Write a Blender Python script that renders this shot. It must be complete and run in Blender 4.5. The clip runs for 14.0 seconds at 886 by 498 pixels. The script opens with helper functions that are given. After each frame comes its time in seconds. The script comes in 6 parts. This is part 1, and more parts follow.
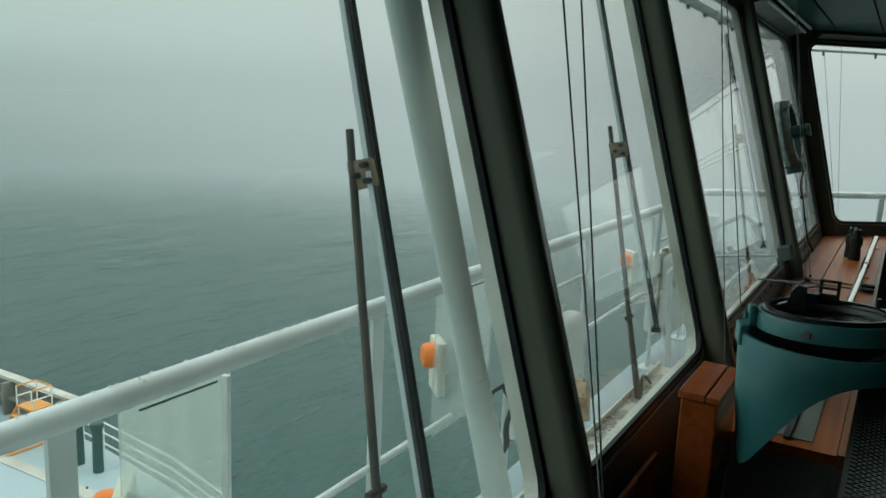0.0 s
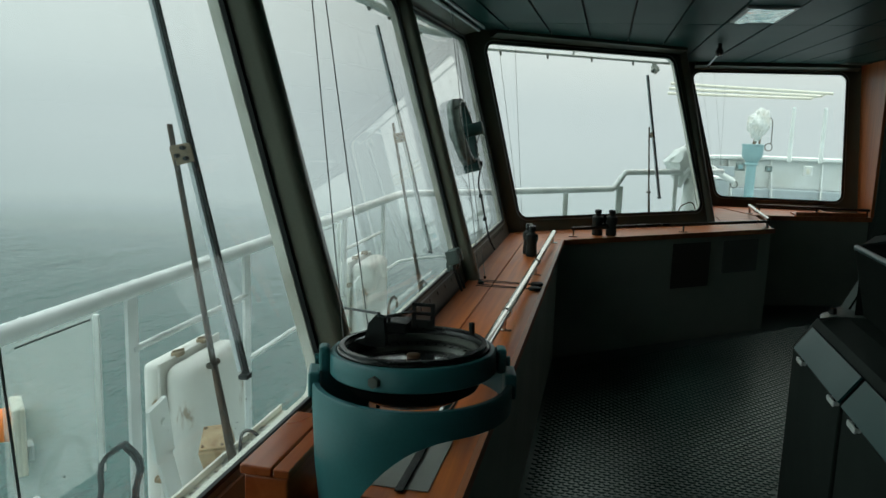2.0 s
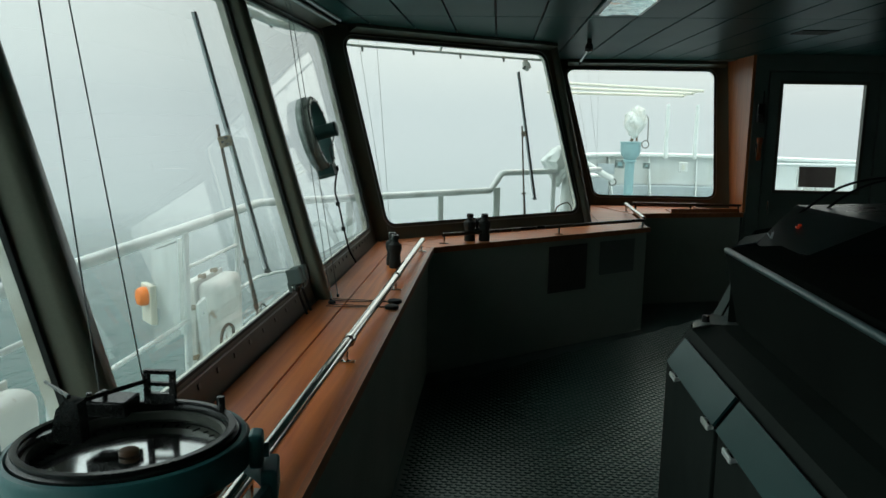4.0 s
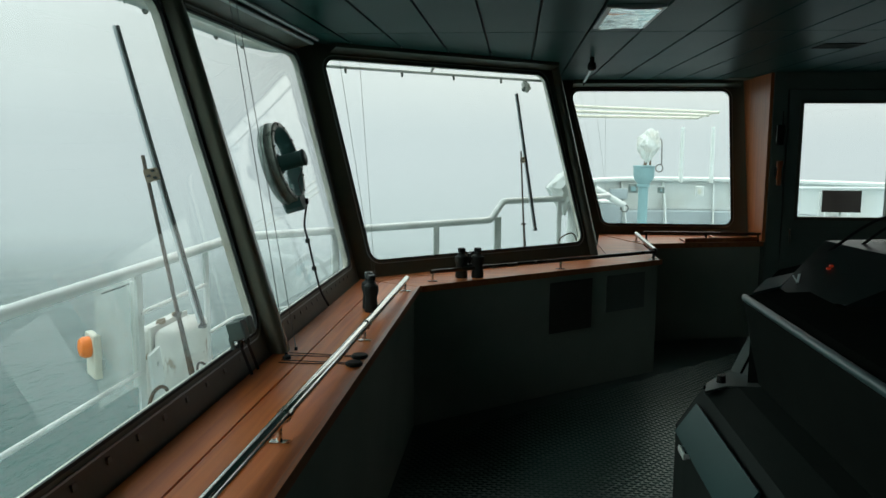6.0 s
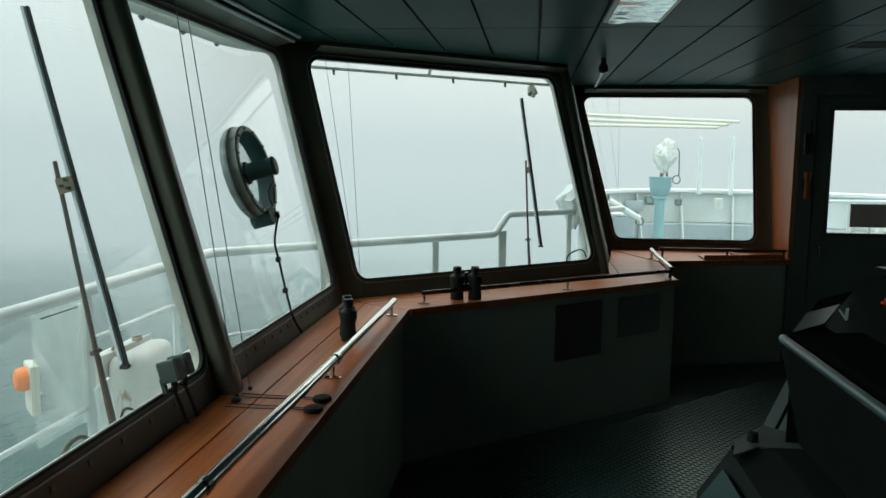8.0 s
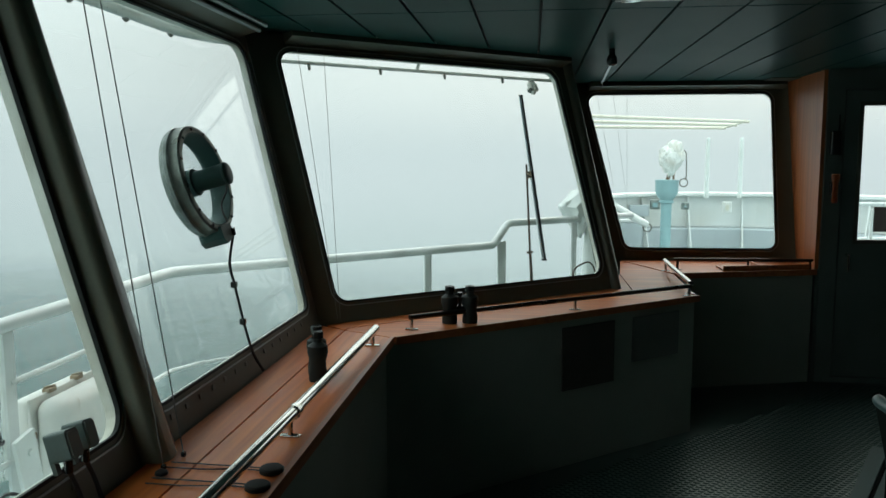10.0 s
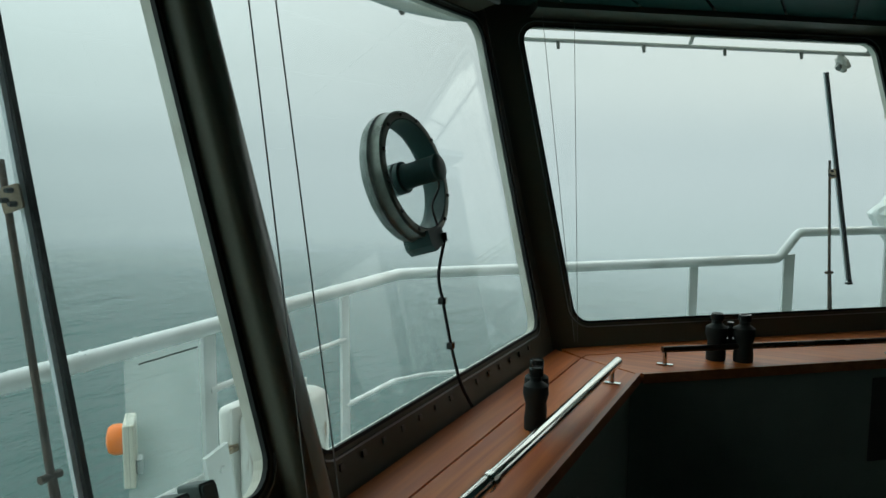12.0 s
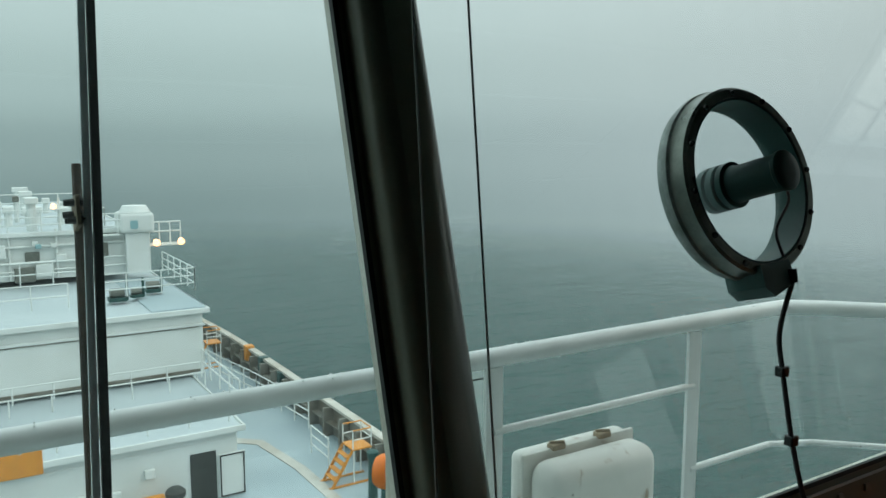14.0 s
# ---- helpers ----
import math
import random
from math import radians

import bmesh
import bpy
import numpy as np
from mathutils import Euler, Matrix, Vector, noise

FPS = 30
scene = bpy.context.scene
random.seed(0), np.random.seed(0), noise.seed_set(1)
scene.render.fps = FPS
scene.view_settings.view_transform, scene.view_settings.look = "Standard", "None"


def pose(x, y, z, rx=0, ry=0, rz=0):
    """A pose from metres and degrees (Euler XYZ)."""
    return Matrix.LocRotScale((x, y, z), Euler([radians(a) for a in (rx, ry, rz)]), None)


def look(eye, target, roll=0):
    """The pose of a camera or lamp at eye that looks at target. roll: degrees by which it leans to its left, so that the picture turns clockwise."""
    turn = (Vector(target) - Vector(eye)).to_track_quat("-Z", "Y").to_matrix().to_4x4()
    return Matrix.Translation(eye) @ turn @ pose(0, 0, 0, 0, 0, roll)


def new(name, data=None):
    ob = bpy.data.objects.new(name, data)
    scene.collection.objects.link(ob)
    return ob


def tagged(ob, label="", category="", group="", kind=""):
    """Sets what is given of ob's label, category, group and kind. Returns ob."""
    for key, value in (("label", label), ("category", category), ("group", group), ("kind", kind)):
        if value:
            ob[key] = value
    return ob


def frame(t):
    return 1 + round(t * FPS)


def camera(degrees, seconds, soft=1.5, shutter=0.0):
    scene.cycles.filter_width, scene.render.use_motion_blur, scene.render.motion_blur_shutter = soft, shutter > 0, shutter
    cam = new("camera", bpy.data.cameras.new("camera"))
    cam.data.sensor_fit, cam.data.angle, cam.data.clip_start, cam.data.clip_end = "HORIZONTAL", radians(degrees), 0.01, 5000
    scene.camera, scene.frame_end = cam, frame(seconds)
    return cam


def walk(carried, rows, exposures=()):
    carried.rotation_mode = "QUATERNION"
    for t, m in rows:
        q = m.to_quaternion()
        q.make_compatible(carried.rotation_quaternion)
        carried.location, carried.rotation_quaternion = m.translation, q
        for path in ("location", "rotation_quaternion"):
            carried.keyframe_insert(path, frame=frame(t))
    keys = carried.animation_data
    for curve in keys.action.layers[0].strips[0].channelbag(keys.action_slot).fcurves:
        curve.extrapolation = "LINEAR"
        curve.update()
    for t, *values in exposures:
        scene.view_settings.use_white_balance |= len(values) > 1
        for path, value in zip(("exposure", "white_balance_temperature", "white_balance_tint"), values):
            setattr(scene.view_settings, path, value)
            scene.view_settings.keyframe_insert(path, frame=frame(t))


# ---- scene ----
cam = camera(59.0, 14.0)
PATH = [
    (0, (0.741, 0.518, 1.743), (-0.246, 2.219, 1.376), 2.4),
    (0.5, (0.765, 0.652, 1.737), (-0.059, 2.441, 1.389), 2.3),
    (1, (0.833, 0.801, 1.731), (0.185, 2.663, 1.396), 2.1),
    (1.5, (0.907, 0.957, 1.732), (0.388, 2.861, 1.405), 1.8),
    (2, (0.977, 1.114, 1.733), (0.58, 3.046, 1.399), 1.8),
    (2.5, (1.02, 1.216, 1.722), (0.709, 3.163, 1.387), 1.6),
    (3, (1.052, 1.311, 1.714), (0.807, 3.268, 1.38), 1.5),
    (3.5, (1.09, 1.452, 1.707), (0.916, 3.417, 1.38), 1.2),
    (4, (1.124, 1.561, 1.726), (0.989, 3.53, 1.403), 1.0),
    (4.2, (1.14, 1.623, 1.735), (1.017, 3.593, 1.413), 1.1),
    (6.5, (1.311, 2.167, 1.735), (1.103, 4.14, 1.482), 0.4),
    (7, (1.342, 2.279, 1.747), (1.114, 4.25, 1.494), 0.6),
    (7.5, (1.352, 2.431, 1.735), (1.121, 4.403, 1.493), 0.6),
    (8, (1.358, 2.559, 1.723), (1.137, 4.532, 1.487), 0.6),
    (8.2, (1.36, 2.623, 1.721), (1.148, 4.598, 1.487), 0.6),
    (10.3, (1.346, 3.236, 1.718), (1.113, 5.21, 1.495), -0.3),
    (10.5, (1.344, 3.301, 1.718), (1.073, 5.269, 1.488), -0.2),
    (11, (1.332, 3.427, 1.714), (0.969, 5.38, 1.479), -0.2),
    (11.5, (1.321, 3.614, 1.721), (0.732, 5.51, 1.481), -0.1),
    (12, (1.296, 3.793, 1.709), (0.429, 5.58, 1.471), 0.4),
    (12.5, (1.214, 3.999, 1.702), (0.057, 5.612, 1.46), 0.4),
    (13, (1.18, 4.192, 1.725), (-0.241, 5.58, 1.486), 0.3),
    (13.5, (1.177, 4.353, 1.731), (-0.409, 5.547, 1.484), 0.4),
    (14, (1.213, 4.559, 1.719), (-0.473, 5.604, 1.462), 0.0),
]
EXPOSURES = [(0, 0.15, 6600, 7), (0.5, 0.25, 6600, 8), (1, 0.35, 6600, 9), (1.5, 0.38, 6600, 10), (2.5, 0.47, 6600, 10), (4, 0.56, 6600, 10), (8.2, 0.54, 6500, 10), (10.5, 0.60, 6500, 10),
             (11.5, 0.46, 6500, 9), (12, 0.32, 6400, 7), (12.5, 0.15, 6300, 5), (13, 0.06, 6300, 6), (14, 0.04, 6350, 8)]
walk(cam, [(t, look(eye, target, roll)) for t, eye, target, roll in PATH], EXPOSURES)

# ---- world, sun, exposure ----
world = bpy.data.worlds.new("overcast")
scene.world = world
world.use_nodes = True
wn, wl = world.node_tree.nodes, world.node_tree.links
wn.clear()
w_out = wn.new("ShaderNodeOutputWorld")
w_bg = wn.new("ShaderNodeBackground")
w_sky = wn.new("ShaderNodeTexSky")
w_sky.sky_type = "NISHITA"
w_sky.sun_disc = False
w_sky.sun_elevation, w_sky.sun_rotation = radians(38), radians(20)
w_sky.air_density, w_sky.dust_density = 2.0, 8.0
w_co = wn.new("ShaderNodeTexCoord")
w_sep = wn.new("ShaderNodeSeparateXYZ")
wl.new(w_co.outputs["Generated"], w_sep.inputs[0])


def fog_ramp(stops):
    """Cloud and fog by height: stops of (sine of the elevation, colour)."""
    lift = wn.new("ShaderNodeMapRange")
    lift.inputs["From Min"].default_value, lift.inputs["From Max"].default_value = -0.25, 1.0
    wl.new(w_sep.outputs["Z"], lift.inputs["Value"])
    ramp = wn.new("ShaderNodeValToRGB")
    ramp.color_ramp.interpolation = "EASE"
    for k, (h, c) in enumerate(stops):
        e = ramp.color_ramp.elements[k] if k < 2 else ramp.color_ramp.elements.new((h + 0.25) / 1.25)
        e.position, e.color = (h + 0.25) / 1.25, (*c, 1)
    wl.new(lift.outputs["Result"], ramp.inputs["Fac"])
    return ramp


# over the bows the fog is thick and dull, over the wing it is thin and light; both are brightest overhead
w_dull = fog_ramp([(-0.18, (0.137, 0.207, 0.206)), (1.0, (1.50, 1.80, 1.77)), (-0.08, (0.220, 0.310, 0.304)), (0.0, (0.300, 0.402, 0.392)), (0.07, (0.425, 0.550, 0.536)), (0.17, (0.540, 0.675, 0.66)), (0.45, (1.158, 1.40, 1.38))])
w_light = fog_ramp([(-0.18, (0.381, 0.479, 0.476)), (1.0, (1.45, 1.66, 1.64)), (0.0, (0.478, 0.560, 0.566)), (0.10, (0.538, 0.626, 0.628)), (0.20, (0.622, 0.714, 0.710)), (0.45, (1.060, 1.220, 1.205))])
w_dot = wn.new("ShaderNodeVectorMath")
w_dot.operation = "DOT_PRODUCT"
w_dot.inputs[1].default_value = (0.50, 0.866, 0.0)
wl.new(w_co.outputs["Generated"], w_dot.inputs[0])
w_map = wn.new("ShaderNodeMapRange")
w_map.interpolation_type = "SMOOTHSTEP"
w_map.inputs["From Min"].default_value, w_map.inputs["From Max"].default_value = -0.45, 0.70
wl.new(w_dot.outputs["Value"], w_map.inputs["Value"])
w_mul = wn.new("ShaderNodeMix")
w_mul.data_type = "RGBA"
wl.new(w_map.outputs["Result"], w_mul.inputs["Factor"])
wl.new(w_dull.outputs["Color"], w_mul.inputs["A"])
wl.new(w_light.outputs["Color"], w_mul.inputs["B"])
w_mix = wn.new("ShaderNodeMix")
w_mix.data_type = "RGBA"
w_mix.inputs["Factor"].default_value = 0.01
wl.new(w_mul.outputs["Result"], w_mix.inputs["A"])
wl.new(w_sky.outputs["Color"], w_mix.inputs["B"])
wl.new(w_mix.outputs["Result"], w_bg.inputs["Color"])
w_bg.inputs["Strength"].default_value = 1.0
wl.new(w_bg.outputs[0], w_out.inputs["Surface"])

sun_data = bpy.data.lights.new("sun", "SUN")
sun_data.energy, sun_data.angle, sun_data.color = 0.5, radians(40), (1.0, 0.97, 0.93)
sun = new("sun", sun_data)
sun.matrix_world = look((40, 60, 60), (0, 0, 0))


# ---- materials ----
def material(name, base, rough=0.5, metal=0.0, grain=60.0, vary=0.12, stain=2.5, bump=0.0, second=None, spec=0.5, coat=0.0, uneven=0.1):
    """Paint, metal or plastic with a fine grain and broad stains; second: the stain's colour."""
    m = bpy.data.materials.new(name)
    m.use_nodes = True
    n, l = m.node_tree.nodes, m.node_tree.links
    b = n["Principled BSDF"]
    co = n.new("ShaderNodeTexCoord")
    fine, broad = n.new("ShaderNodeTexNoise"), n.new("ShaderNodeTexNoise")
    fine.inputs["Scale"].default_value, fine.inputs["Detail"].default_value = grain, 4
    broad.inputs["Scale"].default_value, broad.inputs["Detail"].default_value = stain, 6
    l.new(co.outputs["Object"], fine.inputs["Vector"])
    l.new(co.outputs["Object"], broad.inputs["Vector"])
    ramp = n.new("ShaderNodeValToRGB")
    ramp.color_ramp.elements[0].position, ramp.color_ramp.elements[1].position = 0.38, 0.72
    second = second or tuple(c * (1 - 1.6 * vary) for c in base)
    ramp.color_ramp.elements[0].color, ramp.color_ramp.elements[1].color = (*base, 1), (*second, 1)
    l.new(broad.outputs["Fac"], ramp.inputs["Fac"])
    shade = n.new("ShaderNodeMapRange")
    shade.inputs["To Min"].default_value, shade.inputs["To Max"].default_value = 1 - vary, 1 + vary
    l.new(fine.outputs["Fac"], shade.inputs["Value"])
    mul = n.new("ShaderNodeVectorMath")
    mul.operation = "SCALE"
    l.new(ramp.outputs["Color"], mul.inputs[0])
    l.new(shade.outputs["Result"], mul.inputs["Scale"])
    l.new(mul.outputs["Vector"], b.inputs["Base Color"])
    r = n.new("ShaderNodeMapRange")
    r.inputs["To Min"].default_value, r.inputs["To Max"].default_value = max(0.03, rough - uneven), min(1, rough + uneven)
    l.new(broad.outputs["Fac"], r.inputs["Value"])
    l.new(r.outputs["Result"], b.inputs["Roughness"])
    b.inputs["Metallic"].default_value = metal
    b.inputs["Specular IOR Level"].default_value = spec
    b.inputs["Coat Weight"].default_value = coat
    if bump:
        bp = n.new("ShaderNodeBump")
        bp.inputs["Strength"].default_value, bp.inputs["Distance"].default_value = bump, 0.004
        l.new(fine.outputs["Fac"], bp.inputs["Height"])
        l.new(bp.outputs["Normal"], b.inputs["Normal"])
    return m


def rusted_paint(name, paint, rust):
    """White paint with small rust spots and thin runs below them."""
    m = material(name, paint, 0.42, grain=55, vary=0.05, stain=5, second=tuple(c * 0.86 for c in paint), bump=0.3)
    n, l = m.node_tree.nodes, m.node_tree.links
    b = n["Principled BSDF"]
    old = b.inputs["Base Color"].links[0].from_socket
    co, mp, spot, cut, mix = n.new("ShaderNodeTexCoord"), n.new("ShaderNodeMapping"), n.new("ShaderNodeTexNoise"), n.new("ShaderNodeMapRange"), n.new("ShaderNodeMix")
    mp.inputs["Scale"].default_value = (1.0, 1.0, 0.4)
    spot.inputs["Scale"].default_value, spot.inputs["Detail"].default_value, spot.inputs["Roughness"].default_value = 16.0, 7, 0.7
    cut.inputs["From Min"].default_value, cut.inputs["From Max"].default_value = 0.57, 0.65
    cut.inputs["To Max"].default_value = 0.85
    mix.data_type = "RGBA"
    mix.inputs["B"].default_value = (*rust, 1)
    l.new(co.outputs["Object"], mp.inputs["Vector"])
    l.new(mp.outputs["Vector"], spot.inputs["Vector"])
    l.new(spot.outputs["Fac"], cut.inputs["Value"])
    l.new(cut.outputs["Result"], mix.inputs["Factor"])
    l.new(old, mix.inputs["A"])
    l.new(mix.outputs["Result"], b.inputs["Base Color"])
    return m


def wood_material(name, dark, light, rough, axis):
    """Veneer with a long grain along one axis."""
    m = bpy.data.materials.new(name)
    m.use_nodes = True
    n, l = m.node_tree.nodes, m.node_tree.links
    b = n["Principled BSDF"]
    co, mp = n.new("ShaderNodeTexCoord"), n.new("ShaderNodeMapping")
    mp.inputs["Scale"].default_value = tuple(1.2 if i == axis else 26.0 for i in range(3))
    l.new(co.outputs["Object"], mp.inputs["Vector"])
    g, f = n.new("ShaderNodeTexNoise"), n.new("ShaderNodeTexNoise")
    g.inputs["Scale"].default_value, g.inputs["Detail"].default_value, g.inputs["Distortion"].default_value = 1.0, 6, 0.6
    f.inputs["Scale"].default_value, f.inputs["Detail"].default_value = 2.2, 3
    l.new(mp.outputs["Vector"], g.inputs["Vector"])
    l.new(co.outputs["Object"], f.inputs["Vector"])
    ramp = n.new("ShaderNodeValToRGB")
    ramp.color_ramp.elements[0].position, ramp.color_ramp.elements[1].position = 0.3, 0.7
    ramp.color_ramp.elements[0].color, ramp.color_ramp.elements[1].color = (*dark, 1), (*light, 1)
    l.new(g.outputs["Fac"], ramp.inputs["Fac"])
    l.new(ramp.outputs["Color"], b.inputs["Base Color"])
    r = n.new("ShaderNodeMapRange")
    r.inputs["To Min"].default_value, r.inputs["To Max"].default_value = rough - 0.08, rough + 0.14
    l.new(f.outputs["Fac"], r.inputs["Value"])
    l.new(r.outputs["Result"], b.inputs["Roughness"])
    bp = n.new("ShaderNodeBump")
    bp.inputs["Strength"].default_value, bp.inputs["Distance"].default_value = 0.15, 0.001
    l.new(g.outputs["Fac"], bp.inputs["Height"])
    l.new(bp.outputs["Normal"], b.inputs["Normal"])
    return m


def glass_material(name, tint, gloss=0.0, haze_low=0.012, haze_high=0.028, film_colour=(0.90, 0.95, 0.94)):
    """A window pane: clear, with a mirror that grows towards grazing view, and faint smears."""
    m = bpy.data.materials.new(name)
    m.use_nodes = True
    n, l = m.node_tree.nodes, m.node_tree.links
    n.clear()
    out, mix = n.new("ShaderNodeOutputMaterial"), n.new("ShaderNodeMixShader")
    clear, shine, fr = n.new("ShaderNodeBsdfTransparent"), n.new("ShaderNodeBsdfGlossy"), n.new("ShaderNodeLayerWeight")
    clear.inputs["Color"].default_value = (*tint, 1)
    shine.inputs["Roughness"].default_value = gloss
    fr.inputs["Blend"].default_value = 0.5
    power, curve = n.new("ShaderNodeMath"), n.new("ShaderNodeMapRange")
    power.operation = "POWER"
    power.inputs[1].default_value = 5.0
    curve.inputs["To Min"].default_value, curve.inputs["To Max"].default_value = 0.038, 0.85
    l.new(fr.outputs["Facing"], power.inputs[0])
    l.new(power.outputs[0], curve.inputs["Value"])
    # a thin film of salt and rain, in runs down the glass
    co, mp, runs = n.new("ShaderNodeTexCoord"), n.new("ShaderNodeMapping"), n.new("ShaderNodeTexNoise")
    mp.inputs["Scale"].default_value = (14.0, 14.0, 2.0)
    runs.inputs["Scale"].default_value, runs.inputs["Detail"].default_value = 1.0, 5
    film, thick, haze = n.new("ShaderNodeBsdfTranslucent"), n.new("ShaderNodeMapRange"), n.new("ShaderNodeMixShader")
    film.inputs["Color"].default_value = (*film_colour, 1)
    thick.inputs["From Min"].default_value, thick.inputs["From Max"].default_value = 0.3, 0.7
    thick.inputs["To Min"].default_value, thick.inputs["To Max"].default_value = haze_low, haze_high
    l.new(co.outputs["Object"], mp.inputs["Vector"])
    l.new(mp.outputs["Vector"], runs.inputs["Vector"])
    l.new(runs.outputs["Fac"], thick.inputs["Value"])
    l.new(thick.outputs["Result"], haze.inputs[0])
    l.new(clear.outputs[0], haze.inputs[1])
    l.new(film.outputs[0], haze.inputs[2])
    l.new(curve.outputs["Result"], mix.inputs[0])
    l.new(haze.outputs[0], mix.inputs[1])
    l.new(shine.outputs[0], mix.inputs[2])
    l.new(mix.outputs[0], out.inputs["Surface"])
    return m


def sea_material():
    m = bpy.data.materials.new("sea_water")
    m.use_nodes = True
    n, l = m.node_tree.nodes, m.node_tree.links
    b = n["Principled BSDF"]
    b.inputs["Base Color"].default_value = (0.011, 0.053, 0.046, 1)
    b.inputs["Roughness"].default_value = 0.18
    b.inputs["IOR"].default_value = 1.33
    co, mp = n.new("ShaderNodeTexCoord"), n.new("ShaderNodeMapping")
    mp.inputs["Rotation"].default_value = (0, 0, radians(25))
    mp.inputs["Scale"].default_value = (1.0, 0.45, 1.0)
    l.new(co.outputs["Object"], mp.inputs["Vector"])
    hs = []
    for scale, detail in ((0.12, 8), (0.9, 5)):
        t = n.new("ShaderNodeTexNoise")
        t.inputs["Scale"].default_value, t.inputs["Detail"].default_value = scale, detail
        t.inputs["Roughness"].default_value = 0.62
        l.new(mp.outputs["Vector"], t.inputs["Vector"])
        hs.append(t)
    b1, b2 = n.new("ShaderNodeBump"), n.new("ShaderNodeBump")
    b1.inputs["Distance"].default_value, b2.inputs["Distance"].default_value = 3.2, 0.5
    b1.inputs["Strength"].default_value = b2.inputs["Strength"].default_value = 0.85
    l.new(hs[0].outputs["Fac"], b1.inputs["Height"])
    l.new(hs[1].outputs["Fac"], b2.inputs["Height"])
    l.new(b1.outputs["Normal"], b2.inputs["Normal"])
    l.new(b2.outputs["Normal"], b.inputs["Normal"])
    # fog haze is put into the sheet: it turns transparent with distance from the ship
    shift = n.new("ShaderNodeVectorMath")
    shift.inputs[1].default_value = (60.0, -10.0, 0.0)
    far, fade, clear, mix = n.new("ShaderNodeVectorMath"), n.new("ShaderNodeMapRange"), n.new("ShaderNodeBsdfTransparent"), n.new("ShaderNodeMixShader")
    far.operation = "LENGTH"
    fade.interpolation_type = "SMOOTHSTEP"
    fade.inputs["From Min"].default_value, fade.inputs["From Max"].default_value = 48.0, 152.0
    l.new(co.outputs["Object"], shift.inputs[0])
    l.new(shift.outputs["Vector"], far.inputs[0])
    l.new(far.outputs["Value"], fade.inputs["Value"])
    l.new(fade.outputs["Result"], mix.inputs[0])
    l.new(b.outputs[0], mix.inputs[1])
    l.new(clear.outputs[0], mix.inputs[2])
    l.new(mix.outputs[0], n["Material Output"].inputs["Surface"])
    return m


M_LINING = material("dark_olive_lining", (0.108, 0.112, 0.080), 0.42, grain=220, vary=0.08, stain=3)
M_WALL = material("dark_wall_panel", (0.150, 0.185, 0.165), 0.55, grain=140, vary=0.1)
M_PALEWALL = material("pale_bounce_bulkhead", (0.62, 0.66, 0.62), 0.55, grain=60, vary=0.04)
M_FRONT = material("grey_counter_front", (0.375, 0.40, 0.34), 0.6, grain=200, vary=0.08)
M_CONSOLE = material("black_console_front", (0.030, 0.038, 0.034), 0.6, spec=0.03, grain=200, vary=0.1)
M_WHITE = material("white_ship_paint", (0.80, 0.82, 0.80), 0.42, grain=55, vary=0.05, stain=5, second=(0.68, 0.70, 0.66), bump=0.3)
M_LOCKER = rusted_paint("rust_spotted_white_paint", (0.76, 0.75, 0.70), (0.30, 0.21, 0.13))
M_REVEAL = material("cream_window_reveal", (0.84, 0.83, 0.74), 0.5, grain=50, vary=0.05, stain=5, second=(0.56, 0.53, 0.43))
M_RUST = material("rusty_steel", (0.20, 0.13, 0.075), 0.7, grain=90, vary=0.35, stain=14, second=(0.10, 0.055, 0.03), bump=0.3)
M_WIPER = material("weathered_grey_steel", (0.050, 0.039, 0.023), 0.6, metal=0.0, grain=120, vary=0.25, stain=18, second=(0.14, 0.08, 0.045), bump=0.2)
M_BRACKET = material("weathered_bracket_plate", (0.27, 0.20, 0.115), 0.6, grain=120, vary=0.2, stain=26, second=(0.24, 0.17, 0.10), bump=0.2)
M_ALU = material("dull_aluminium", (0.42, 0.46, 0.46), 0.4, metal=0.7, grain=150, vary=0.1)
M_RUBBER = material("black_rubber", (0.017, 0.021, 0.019), 0.62, grain=100, vary=0.15, spec=0.3)
M_SHADESIDE = material("shaded_pillar_side", (0.185, 0.192, 0.145), 0.42, grain=140, vary=0.1, spec=0.2)
M_CHROME = material("polished_steel_rail", (0.66, 0.66, 0.63), 0.09, metal=1.0, grain=200, vary=0.04, stain=9)
M_DARKRAIL = material("dark_bronze_rail", (0.10, 0.085, 0.07), 0.3, metal=0.9, grain=200, vary=0.08)
M_SHELF = wood_material("mahogany_veneer_shelf", (0.49, 0.104, 0.014), (0.72, 0.195, 0.030), 0.40, 1)
M_SHELF_X = wood_material("mahogany_veneer_cross", (0.49, 0.104, 0.014), (0.72, 0.195, 0.030), 0.40, 0)
M_BOXWOOD = wood_material("varnished_wood_box", (0.33, 0.066, 0.017), (0.49, 0.115, 0.030), 0.24, 1)
M_UPRIGHT = wood_material("varnished_wood_upright", (0.44, 0.125, 0.035), (0.62, 0.20, 0.062), 0.38, 2)
M_EDGE = wood_material("wood_lipping", (0.36, 0.10, 0.030), (0.52, 0.17, 0.055), 0.4, 1)
M_TEAL = material("teal_hammered_paint", (0.050, 0.205, 0.212), 0.34, grain=160, vary=0.1, stain=5, second=(0.038, 0.165, 0.172), bump=0.06)
M_PALETEAL = material("pale_teal_paint", (0.24, 0.41, 0.43), 0.5, grain=60, vary=0.08)
M_BLACK = material("satin_black_metal", (0.016, 0.018, 0.017), 0.24, grain=200, vary=0.15)
M_HOOD = material("matt_black_hood", (0.020, 0.024, 0.021), 0.6, grain=300, vary=0.15, spec=0.0)
